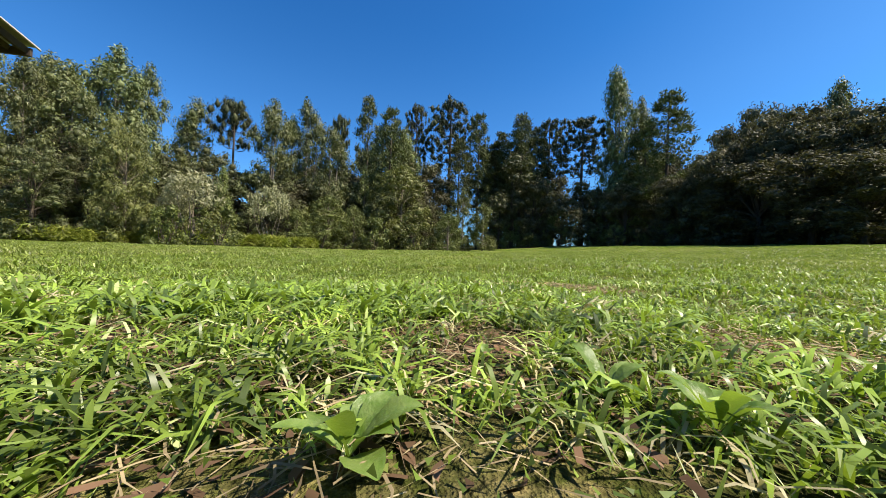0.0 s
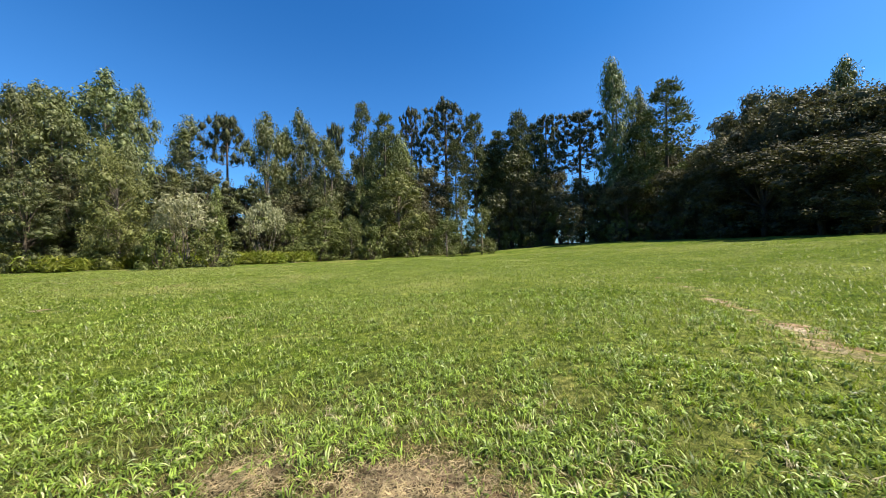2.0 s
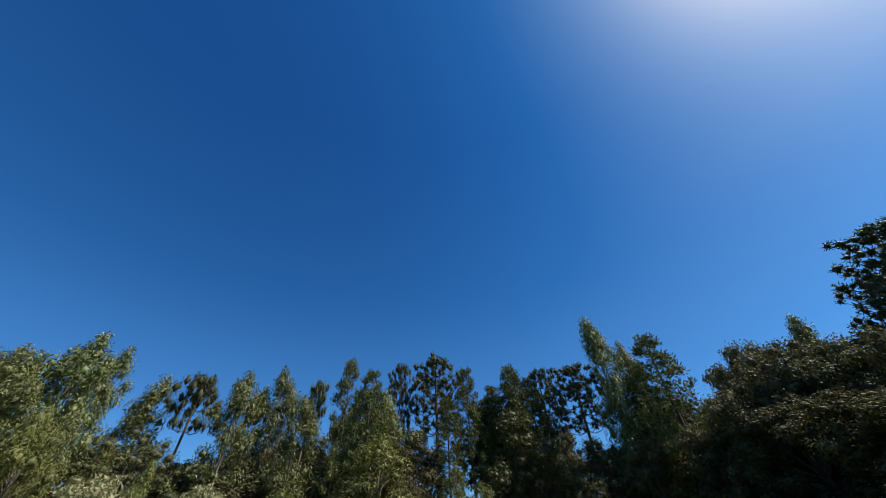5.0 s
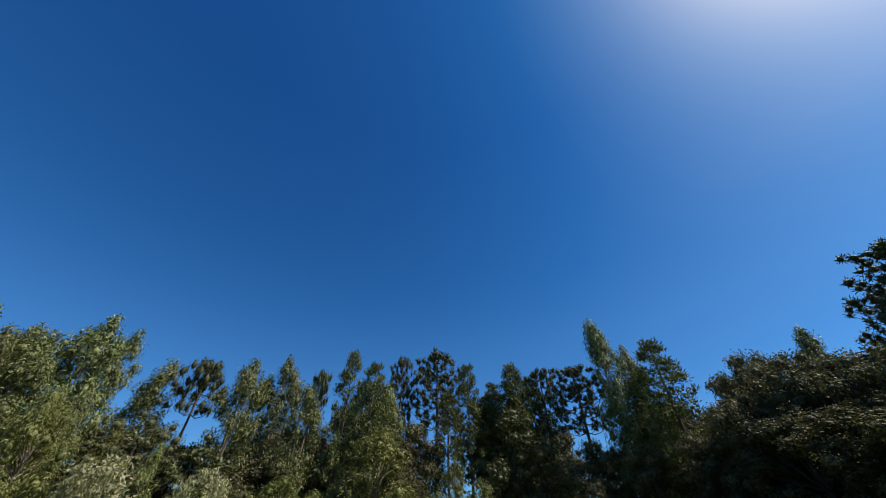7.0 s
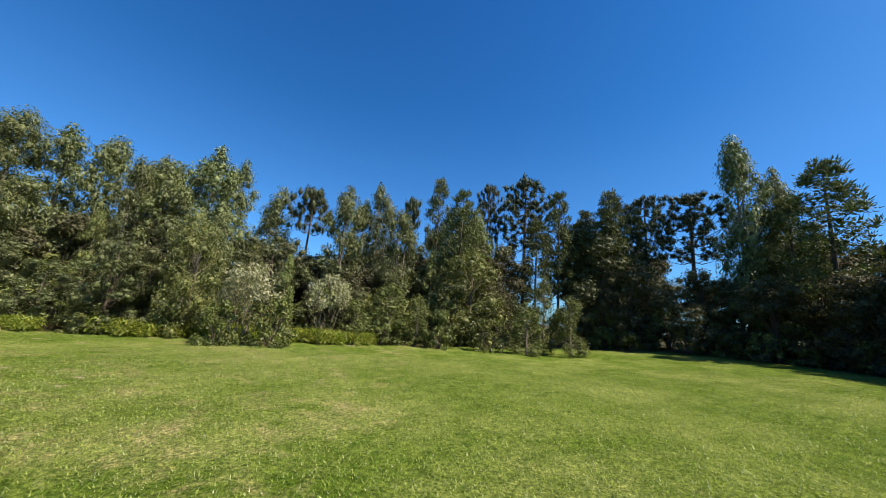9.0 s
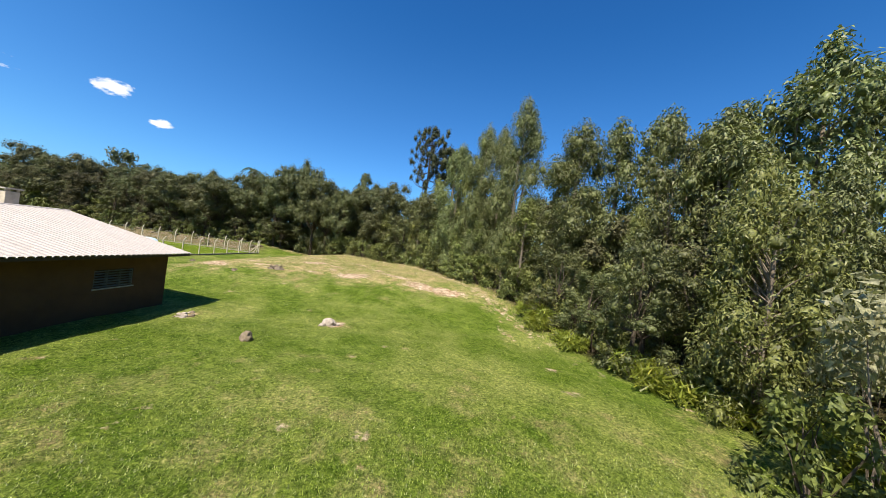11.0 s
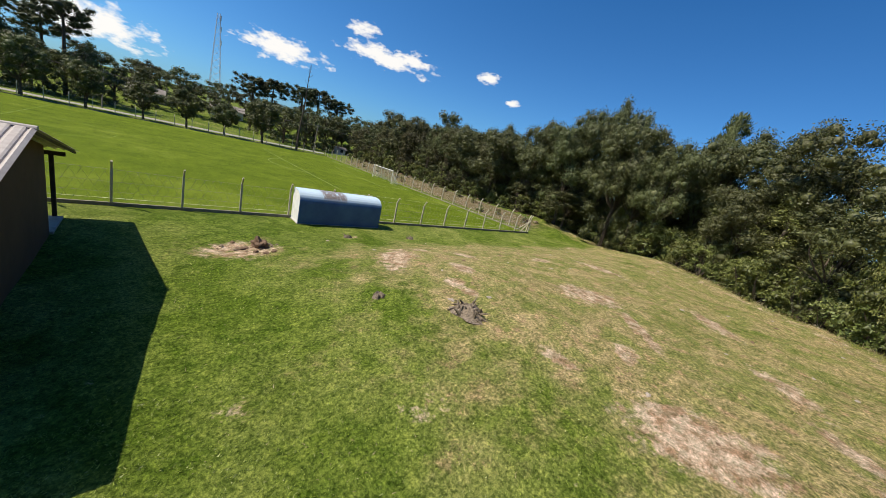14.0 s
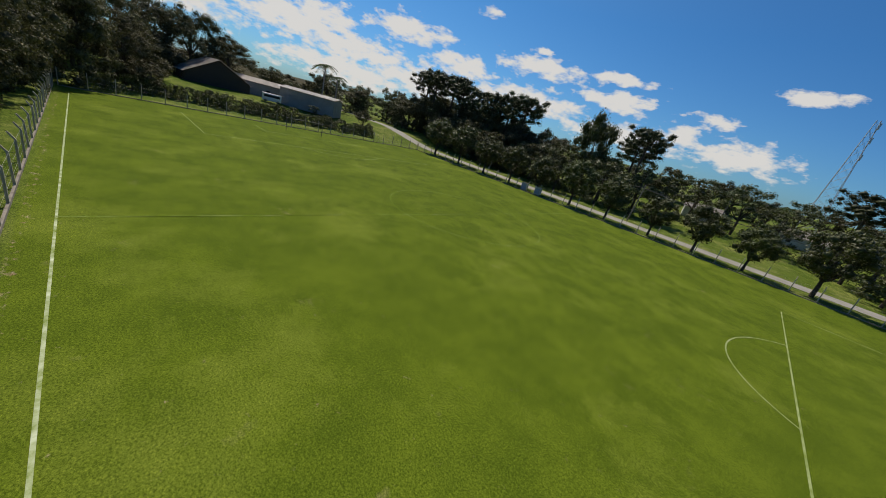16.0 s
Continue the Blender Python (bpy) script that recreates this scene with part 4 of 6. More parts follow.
def make_eucalyptus(seed, mat="euc", low=0.27, per=125, name="eucalyptus_tree", label="tall slender eucalyptus with drooping grey-green leaves", leaf=(0.36, 0.14), lobes=64, stems=2, broad=0.3):
    """About 20 m tall, 3 m to each side: pointed plumes of drooping leaves over bare pale stems."""
    rng = np.random.default_rng(seed)
    bm = bmesh.new()
    H = 20.0
    heads = []
    for i in range(stems):
        a = rng.uniform(0, 2 * math.pi)
        off = 0.0 if i == 0 else rng.uniform(0.8, 1.5)
        top = H if i == 0 else H * rng.uniform(0.86, 0.95)
        hx, hy = math.cos(a) * off, math.sin(a) * off
        heads.append((hx, hy, top))
        tube(bm, [(hx * 0.15 * i, hy * 0.15 * i, -0.3), (hx * 0.4 + 0.1, hy * 0.4, top * 0.3), (hx * 0.8, hy * 0.8 + 0.1, top * 0.6), (hx, hy, top - 1.5)], [0.21, 0.16, 0.11, 0.03], 7)
    ls = []
    for i in range(lobes):
        hx, hy, top = heads[i % stems]
        u = ((i // stems) + rng.uniform(0.1, 0.9)) / math.ceil(lobes / stems)
        t = low + (1 - low) * u
        prof = min(1.0, (1.02 - u) / broad) ** 0.75 * (0.62 + 0.38 * min(1.0, u / 0.3))
        reach = 2.3 * prof * math.sqrt(rng.uniform(0.1, 1.0))
        a = rng.uniform(0, 2 * math.pi)
        z = top * t - 0.8
        x, y = hx * (0.3 + 0.7 * t) + math.cos(a) * reach, hy * (0.3 + 0.7 * t) + math.sin(a) * reach
        q = rng.uniform(0.8, 1.35) * (1 - 0.34 * u)
        ls.append((x, y, z, q, q * rng.uniform(1.15, 1.75)))
        if i % 2 == 0 and z < top - 2:
            tube(bm, limb_points((hx * t, hy * t, z - 1.6), (x, y, z), 0.1, rng, 4), [0.05, 0.04, 0.025, 0.01], 4, False)
    for hx, hy, top in heads:
        ls += [(hx + rng.normal() * 0.1, hy + rng.normal() * 0.1, top - 1.2, 0.8, 1.2), (hx + 0.6, hy + 0.2, top - 2.2, 1.0, 1.4), (hx - 0.6, hy - 0.4, top - 2.6, 1.05, 1.4), (hx - 0.1, hy + 0.7, top - 2.9, 1.0, 1.4)]
    return two_part_tree(name, label, "tree", bm, "bark_pale", lobed_crown("crown", ls, rng, per, leaf, mat))


def make_bushy(seed, mat, H=11.0, spread=3.3, per=190, leaf=(0.26, 0.11), lobes=34, name="bushy_tree", label="bushy light green tree leafy to the ground"):
    """A full rounded cone of small lobes down to the ground."""
    rng = np.random.default_rng(seed)
    bm = bmesh.new()
    tube(bm, [(0, 0, -0.3), (0.1, 0.05, H * 0.4), (0, 0, H * 0.85)], [0.2, 0.14, 0.03], 7)
    ls = [(0, 0, H - 1.0, 0.8, 1.1)]
    for i in range(lobes):
        u = (i + rng.uniform(0, 1)) / lobes
        prof = math.sqrt(max(0.03, 1 - ((u - 0.30) / 0.74) ** 2))
        a, reach = rng.uniform(0, 2 * math.pi), (spread - 0.8) * prof * math.sqrt(rng.uniform(0.35, 1.0))
        q = rng.uniform(0.7, 1.25) * spread / 3.3
        ls.append((math.cos(a) * reach, math.sin(a) * reach, 0.5 + (H - 1.7) * u, q, q * rng.uniform(0.85, 1.25)))
        tube(bm, limb_points((0, 0, (H - 1.7) * u * 0.8), ls[-1][:3], 0.1, rng, 4), [0.05, 0.04, 0.025, 0.01], 4, False)
    return two_part_tree(name, label, "tree", bm, "bark_pale", lobed_crown("crown", ls, rng, per, leaf, mat, 0.5, 0.55, 0.36, 0.4))


def make_broadleaf(seed, mat="broad", H=13.0, spread=4.6, low=0.08, clumps=66, count=90, name="broadleaf_tree", label="dense dark green broadleaf tree of the wood", leaf=(0.32, 0.19), wood="bark_dark", lobes=8):
    """A wide irregular crown of several lobes."""
    rng = np.random.default_rng(seed)
    bm = bmesh.new()
    tube(bm, [(0, 0, -0.3), (0.1, 0, H * 0.25), (-0.1, 0.15, H * 0.5), (0.15, 0, H * 0.78)], [0.3, 0.24, 0.16, 0.06], 7)
    heads = []
    for i in range(lobes):
        a = 2 * math.pi * i / lobes + rng.uniform(-0.4, 0.4)
        r = spread * rng.uniform(0.35, 0.72)
        heads.append((math.cos(a) * r, math.sin(a) * r, H * rng.uniform(low + (0.22 if low > 0.055 else 0.1), 0.82), spread * rng.uniform(0.36, 0.52)))
    heads.append((0, 0, H * 0.82, spread * 0.5))
    for hx, hy, hz, hr in heads:
        tube(bm, limb_points((0, 0, H * 0.3), (hx, hy, hz), 0.15, rng, 5), [0.12, 0.1, 0.07, 0.05, 0.03], 5, False)
    ls = []
    for i in range(clumps):
        hx, hy, hz, hr = heads[i % len(heads)]
        d = rng.normal(size=3)
        d /= np.linalg.norm(d)
        if d[2] < -0.35:
            d[2] *= -0.6
        q = rng.uniform(0.62, 1.2) * spread / 4.6
        if i % (5 if low < 0.15 else 16) == 4:
            a, r = rng.uniform(0, 2 * math.pi), spread * rng.uniform(0.35, 0.8)
            ls.append((math.cos(a) * r, math.sin(a) * r, rng.uniform(0.4, H * 0.3), q, q * 0.9))
            continue
        ls.append((hx + d[0] * hr * 0.85, hy + d[1] * hr * 0.85, max(H * low, hz + d[2] * hr * 0.85), q, q * rng.uniform(0.7, 0.95)))
    return two_part_tree(name, label, "tree", bm, wood, lobed_crown("crown", ls, rng, count, leaf, mat, 0.06, 0.6, 0.44, 0.45))


def make_araucaria(seed, H=20.0, bare=0.56, reach=5.0, whorls=8, flat=0.5, needles=(40, 0.36, 0.13), tuft=1.0, inner=(2, 5)):
    """A straight trunk with tiers of long thin limbs, each ending in a round dark tuft: the candelabra pine."""
    rng = np.random.default_rng(seed)
    bm = bmesh.new()
    tube(bm, [(0, 0, -0.3), (0.08, 0, H * 0.4), (0, 0.1, H * 0.75), (0.05, 0, H - 0.6)], [0.38, 0.32, 0.24, 0.09], 8)
    cs, rs = [], []
    for k_ in range(whorls):
        u = k_ / (whorls - 1)
        z = H * (bare + (0.95 - bare) * u)
        n = 9
        rr = reach * (0.8 + 0.35 * math.sin(math.pi * min(1.0, 0.25 + u * 0.8))) * (1.0 if u < 0.95 else 0.6)
        for j in range(n):
            if rng.uniform() < (0.4 if k_ < 2 else 0.12):
                continue
            a = 2 * math.pi * (j + 0.5 * (k_ % 2)) / n + rng.uniform(-0.3, 0.3)
            r = rr * rng.uniform(0.6, 1.08)
            rise = (0.18 + flat * u * 0.5) * r
            pts = [(math.cos(a) * r * q, math.sin(a) * r * q, z + rise * q * q - 0.12 * r * math.sin(math.pi * q)) for q in (0, 0.35, 0.7, 1)]
            tube(bm, pts, [0.06, 0.05, 0.04, 0.03], 4, False)
            cs.append(pts[-1])
            rs.append(rng.uniform(0.5, 0.82))
            for q in range(rng.integers(*inner)):
                w = rng.uniform(0.4, 0.95)
                b = a + rng.uniform(-0.3, 0.3)
                cs.append((math.cos(b) * r * w, math.sin(b) * r * w, z + rise * w * w + rng.uniform(0.0, 0.5)))
                rs.append(rng.uniform(0.4, 0.65))
    p, off = clump_cloud(np.array(cs), np.array(rs) * tuft, needles[0], rng, 0.85)
    t = thing("araucaria_tree", "candelabra-shaped araucaria with dark needle tufts on upturned limbs", "tree")
    part("trunk", bm, "bark_dark", t)
    piece("crown", crown_mesh("crown", leaves(p, off + np.array([0, 0, 0.1]), needles[1], needles[2], rng), cs, np.array(rs) * tuft, rng, "araucaria", 0.85, 0.68), t)
    return t


def make_pine(seed, H=20.0, reach=2.9):
    rng = np.random.default_rng(seed)
    bm = bmesh.new()
    tube(bm, [(0, 0, -0.3), (0.1, 0.05, H * 0.5), (0, 0, H - 0.5)], [0.26, 0.18, 0.04], 7)
    cs, rs = [], []
    for i in range(30):
        t = 0.3 + 0.68 * i / 29
        r0 = reach * (1 - t) ** 0.6 * 1.25 + 0.35
        for j in range(5):
            if rng.uniform() < 0.12:
                continue
            a = rng.uniform(0, 2 * math.pi)
            r = r0 * rng.uniform(0.5, 1.1)
            tip = (math.cos(a) * r, math.sin(a) * r, H * t + 0.25 * r)
            if j == 0:
                tube(bm, [(0, 0, H * t - 0.2), tip], [0.04, 0.015], 4, False)
            cs.append(tip)
            rs.append(rng.uniform(0.5, 0.9))
    p, off = clump_cloud(np.array(cs), np.array(rs), 50, rng, 0.8)
    return two_part_tree("pine_tree", "upright pine with tufted green needles", "tree", bm, "bark_dark", crown_mesh("crown", leaves(p, off + np.array([0, 0, 0.4]), 0.38, 0.13, rng), cs, rs, rng, "pine", 0.8, 0.4))


def make_shrub(seed, mat="shrub", H=2.8, spread=1.9, count=28, clumps=42, leaf=(0.28, 0.165), name="shrub", label="leafy green shrub at the edge of the wood", hollow=0.0, droop=-0.1):
    rng = np.random.default_rng(seed)
    bm = bmesh.new()
    for i in range(7):
        a = rng.uniform(0, 2 * math.pi)
        tube(bm, limb_points((0.1 * math.cos(a), 0.1 * math.sin(a), -0.1), (spread * 0.6 * math.cos(a), spread * 0.6 * math.sin(a), H * rng.uniform(0.6, 0.85)), 0.2, rng, 4), [0.05, 0.04, 0.025, 0.012], 4, False)
    cs = []
    for i in range(clumps):
        a, u = rng.uniform(0, 2 * math.pi), rng.uniform(0, 1)
        r = spread * math.sqrt(rng.uniform(0.25, 1)) * math.sqrt(max(0.08, 1 - (u - 0.25) ** 2 * 1.6)) * rng.uniform(0.8, 1.12)
        cs.append((math.cos(a) * r, math.sin(a) * r, H * (hollow + (1 - hollow) * u)))
    rs = rng.uniform(0.3, 0.6, clumps) * spread / 1.9
    p, off = clump_cloud(np.array(cs), rs, count, rng, 0.75)
    p[:, 2] = np.maximum(p[:, 2], 0.02)
    ways = off + rng.normal(size=p.shape) * 0.25 + np.array([0, 0, droop])
    return two_part_tree(name, label, "shrub", bm, "bark_dark" if mat != "pale" else "bark_pale", crown_mesh("foliage", leaves(p, ways, leaf[0], leaf[1], rng, unit(off) + np.array([0, 0, 0.5]), 0.6), cs, rs, rng, mat, 0.75, 0.36 if mat != "pale" else 0.2), "foliage")


def make_lily(seed):
    """A stand of long arching leaves, knee to hip high."""
    rng = np.random.default_rng(seed)
    n = 520
    xy = rng.uniform(-1, 1, (n, 2)) * np.array([1.6, 0.75])
    z = rng.uniform(0.15, 1.05, n)
    c = np.column_stack([xy, z])
    a = rng.uniform(0, 2 * math.pi, n)
    ways = np.column_stack([np.cos(a), np.sin(a), rng.uniform(0.1, 1.3, n)])
    v = leaves(c, ways, 0.6, 0.085, rng)
    v[:, 2] = np.maximum(v[:, 2], 0.0)
    ob = new("lily_clump", array_mesh("lily_clump", v, tris_of(n), "lily"))
    return tagged(ob, "bright green clump of long arching leaves", "plant")


def make_street_tree(seed, H=8.5):
    rng = np.random.default_rng(seed)
    bm = bmesh.new()
    tube(bm, [(0, 0, -0.3), (0.05, 0, 1.2), (0.0, 0.05, 2.2)], [0.26, 0.2, 0.17], 7)
    cs = []
    for i in range(8):
        a = 2 * math.pi * i / 8 + rng.uniform(-0.3, 0.3)
        tip = (math.cos(a) * rng.uniform(1.4, 3.1), math.sin(a) * rng.uniform(1.4, 3.1), H * rng.uniform(0.55, 0.9))
        tube(bm, limb_points((0, 0, 1.9), tip, 0.18, rng, 5), [0.12, 0.1, 0.07, 0.045, 0.02], 5, False)
    for i in range(72):
        d = rng.normal(size=3)
        d /= np.linalg.norm(d)
        r = rng.uniform(0.35, 1.0) ** 0.6
        q = rng.uniform(0.6, 1.15)
        cs.append((d[0] * 3.2 * r, d[1] * 3.2 * r, H * 0.60 + d[2] * H * 0.33 * r, q, q * 0.85))
    return two_part_tree("street_tree", "round-crowned dark green tree beside the road", "tree", bm, "bark_dark", lobed_crown("crown", cs, rng, 150, (0.22, 0.14), "street", 0.1, 0.6, 0.5, 0.45))


def make_palm(seed, H=9.0):
    rng = np.random.default_rng(seed)
    bm = bmesh.new()
    tube(bm, [(0, 0, -0.3), (0.15, 0, H * 0.5), (0.1, 0.1, H)], [0.2, 0.16, 0.13], 7)
    c, w = [], []
    for i in range(15):
        a = 2 * math.pi * i / 15 + rng.uniform(-0.2, 0.2)
        up = rng.uniform(0.1, 1.1)
        for j in range(16):
            q = (j + 1) / 16
            x = 2.6 * q
            z = H + up * 1.6 * q - 1.9 * q * q
            for s in (-1, 1):
                c.append((math.cos(a) * x - math.sin(a) * s * 0.22, math.sin(a) * x + math.cos(a) * s * 0.22, z - 0.06))
                w.append((math.cos(a) * 0.6 - math.sin(a) * s, math.sin(a) * 0.6 + math.cos(a) * s, -0.35))
    return two_part_tree("palm_tree", "feathery palm with a bare trunk", "palm", bm, "bark_grey", array_mesh("crown", leaves(np.array(c), np.array(w), 0.66, 0.12, rng), tris_of(len(c)), "palm"))


KINDS = {}


def kind(key, maker, *variants):
    KINDS[key] = [maker(*v) if isinstance(v, tuple) else maker(v) for v in variants]
    for ob in KINDS[key]:
        ob["free"] = 1


place_rng = random.Random(11)


def plant(key, x, y, scale=1.0, tall=None, turn=None, z=None, label=""):
    """Sets one plant of a kind: the prototype itself first, then copies that share its meshes."""
    proto = place_rng.choice(KINDS[key])
    m = Matrix.Translation((x, y, height(x, y) if z is None else z)) @ pose(0, 0, 0, 0, 0, place_rng.uniform(0, 360) if turn is None else turn)
    m = m @ Matrix.Diagonal((scale, scale, tall if tall else scale, 1))
    if proto.get("free"):
        del proto["free"]
        proto.matrix_basis = m
        ob = proto
    else:
        ob = proto.copy()
        scene.collection.objects.link(ob)
        ob.matrix_basis = m
        for c in proto.children:
            q = c.copy()
            scene.collection.objects.link(q)
            q.parent = ob
            q.matrix_parent_inverse = c.matrix_parent_inverse
    if label:
        ob["label"] = label
    return ob


kind("euc", make_eucalyptus, 1, 2, 3, 6)
kind("euc_near", lambda s: make_eucalyptus(s, "euc", 0.14, 330, leaf=(0.25, 0.084), lobes=84), 7, 8, 9)
kind("euc_young", lambda s: make_eucalyptus(s, "euc_young", 0.04, 130, "young_eucalyptus", "young eucalyptus leafy to the ground", (0.29, 0.105), 62, 1, 0.5), 4, 5)
kind("broad", lambda s: make_broadleaf(s, count=120, leaf=(0.27, 0.16)), 11, 12, 13)
kind("broad_fine", lambda s: make_broadleaf(s, count=190, leaf=(0.22, 0.115)), 11, 12, 13)
kind("dark", lambda s: make_broadleaf(s, "dark", 14.0, 5.8, 0.04, 104, 120, "dark_broadleaf_tree", "dark glossy-leaved tree with a broad heavy crown", (0.29, 0.185), "bark_dark", 12), 21, 22)
kind("dense", lambda s: make_broadleaf(s, "broad", 13.0, 5.0, 0.19, 130, 210, "broadleaf_tree", "massive dense dark green tree leafy to its foot", (0.20, 0.125), "bark_dark", 12), 16, 17)
kind("far_broad", lambda s: make_broadleaf(s, "broad", 13.0, 4.8, 0.06, 58, 80, "broadleaf_tree", "dense dark green broadleaf tree of the wood", (0.40, 0.27)), 14, 15)
kind("far_dark", lambda s: make_broadleaf(s, "dark", 14.0, 5.8, 0.04, 66, 72, "dark_broadleaf_tree", "dark glossy-leaved tree with a broad heavy crown", (0.44, 0.30)), 23, 24)
kind("olive", lambda s: make_bushy(s, "shrub"), 31, 32)
kind("bright", lambda s: make_bushy(s, "euc_young", 11.0, 3.3, 230, (0.25, 0.10), 38, label="bushy olive-green tree leafy to the ground"), 33, 34)
kind("araucaria", make_araucaria, 41, 42)
kind("araucaria_near", lambda s: make_araucaria(s, 20.0, 0.54, 4.9, 9, 0.5, (150, 0.22, 0.075), 1.15, (1, 2)), 46, 47)
kind("araucaria_flat", lambda s: make_araucaria(s, 18.0, 0.70, 4.7, 5, 0.8, (80, 0.24, 0.12), 1.45, (2, 4)), 43, 44, 45)
kind("pine", make_pine, 51, 52)
kind("shrub", make_shrub, 61, 62, 63)
kind("pale", lambda s: make_shrub(s, "pale", 5.0, 2.6, 36, 40, (0.30, 0.14), "pale_shrub", "tall silvery-leaved shrub with bare pale stems", 0.55, 0.1), 64, 65)
kind("scrub", lambda s: make_shrub(s, "euc_young", 3.4, 1.7, 26, 42, (0.31, 0.11), "scrub_bush", "fine-leaved olive green scrub bush"), 66, 67)
kind("hedge", lambda s: make_shrub(s, "street", 2.5, 1.7, 46, 46, (0.22, 0.13), "hedge_bush", "rounded dark hedge bush in a row"), 68, 69)
kind("lily", make_lily, 71, 72)
kind("street", make_street_tree, 81, 82, 83)
kind("palm", make_palm, 91)

# the wood's landmarks, stretch by stretch: kind, x, y, width and height over the kind's own
SOUTH_WEST = [
    ("pine", -62.1, -66.7, 0.92, 1.19), ("pine", -66.5, -67.3, 0.98, 1.04), ("pine", -68.8, -64.0, 1.00, 1.15), ("pine", -72.2, -64.6, 0.95, 1.04),
    ("araucaria", -73.9, -63.7, 0.60, 1.07), ("araucaria", -77.3, -59.2, 0.77, 1.03), ("euc", -79.3, -53.9, 1.11, 1.36), ("euc", -82.3, -52.6, 0.84, 1.13),
    ("pine", -80.4, -46.0, 1.12, 0.98), ("pine", -81.5, -50.6, 0.97, 0.89), ("dark", -86.9, -41.3, 0.75, 1.24), ("dark", -80.2, -40.2, 0.68, 0.78),
    ("dark", -83.5, -35.6, 0.86, 0.99), ("dark", -82.1, -31.9, 0.80, 0.86), ("dark", -82.2, -29.5, 0.77, 0.84), ("dark", -79.2, -34.9, 0.86, 0.63),
    ("dark", -78.3, -30.5, 0.82, 0.55), ("dark", -77.7, -27.3, 0.72, 0.48), ("euc", -95.9, -38.0, 0.74, 0.99), ("araucaria", -97.0, -26.5, 1.00, 1.14),
    ("araucaria", -101.0, -31.0, 0.80, 1.00)]
SOUTH = [
    ("euc", -37.7, -61.1, 1.07, 0.89), ("araucaria_flat", -37.6, -77.2, 0.35, 1.35), ("pine", -42.8, -73.5, 0.92, 1.39), ("far_dark", -42.6, -77.5, 0.82, 1.50),
    ("bright", -48.8, -66.3, 1.30, 1.86), ("bright", -48.1, -59.3, 1.62, 1.13), ("araucaria", -52.2, -77.0, 0.52, 1.42), ("araucaria", -58.2, -72.9, 0.91, 1.40),
    ("olive", -56.4, -55.9, 0.62, 0.82), ("olive", -58.4, -53.2, 0.68, 0.60), ("olive", -53.5, -52.5, 0.65, 0.45), ("olive", -38.5, -55.1, 1.03, 0.62),
    ("olive", -41.6, -55.4, 0.57, 0.53), ("shrub", -49.6, -53.2, 1.02, 1.15), ("shrub", -44.3, -53.5, 0.87, 1.39)]
SOUTH_EAST = [
    ("euc", -13.8, -47.3, 0.73, 0.82), ("euc", -14.1, -51.3, 0.88, 0.90), ("bright", -21.3, -46.6, 0.76, 1.08), ("broad", -17.7, -46.6, 0.62, 0.62),
    ("broad", -17.5, -43.8, 0.46, 0.62), ("araucaria_flat", -24.3, -63.8, 0.52, 1.10), ("euc", -30.0, -61.5, 1.11, 1.04), ("euc", -31.8, -65.1, 0.81, 1.00),
    ("euc", -33.9, -64.5, 1.13, 1.13), ("olive", -35.4, -52.5, 0.59, 0.41), ("pale", -28.1, -44.8, 1.00, 1.28), ("pale", -32.8, -50.9, 0.77, 1.29),
    ("pale", -26.7, -45.2, 0.52, 1.04), ("shrub", -30.3, -44.7, 1.16, 1.26), ("shrub", -27.0, -43.1, 0.80, 1.09), ("euc", -15.0, -49.4, 1.04, 0.84),
    ("euc", -16.2, -54.3, 1.22, 1.08), ("euc", -16.9, -58.5, 0.98, 1.10), ("euc", -19.1, -65.0, 1.22, 1.05), ("euc", -11.5, -53.0, 0.98, 0.95),
    ("bright", -22.2, -46.2, 0.85, 0.93), ("broad_fine", -17.0, -44.6, 0.62, 0.50), ("broad_fine", -19.6, -46.4, 0.60, 0.62), ("broad_fine", -12.5, -43.6, 0.50, 0.42)]
EAST = [
    ("euc_near", 7.8, -34.0, 0.87, 0.88), ("euc_near", 4.3, -36.6, 0.83, 0.96), ("euc_young", 16.0, -31.2, 0.85, 0.71), ("bright", 20.1, -28.8, 0.73, 1.21),
    ("dense", 29.8, -23.3, 1.00, 1.20), ("euc_young", 27.8, -22.4, 0.98, 0.48), ("euc_near", -1.4, -39.6, 0.95, 1.02), ("euc_near", -6.0, -44.0, 1.15, 0.88),
    ("euc", -7.2, -46.9, 0.98, 0.90), ("euc", -8.7, -49.8, 0.92, 0.94), ("araucaria_near", 20.6, -29.0, 0.62, 1.15), ("araucaria_flat", 20.0, -33.5, 0.85, 1.08),
    ("dense", 17.0, -31.5, 0.90, 0.95), ("dense", 21.5, -29.0, 0.85, 0.90), ("euc_young", 6.2, -35.4, 0.83, 0.66), ("euc_young", -4.2, -40.4, 0.80, 0.50),
    ("broad_fine", 8.5, -35.8, 0.68, 0.72), ("olive", 3.6, -36.8, 0.88, 0.74), ("broad_fine", -9.2, -42.4, 0.55, 0.50), ("euc_near", 3.2, -38.6, 0.88, 0.94),
    ("broad_fine", 14.5, -33.2, 0.80, 0.75), ("broad_fine", 23.5, -26.0, 0.70, 0.62), ("dense", 28.5, -20.0, 0.75, 0.72)]
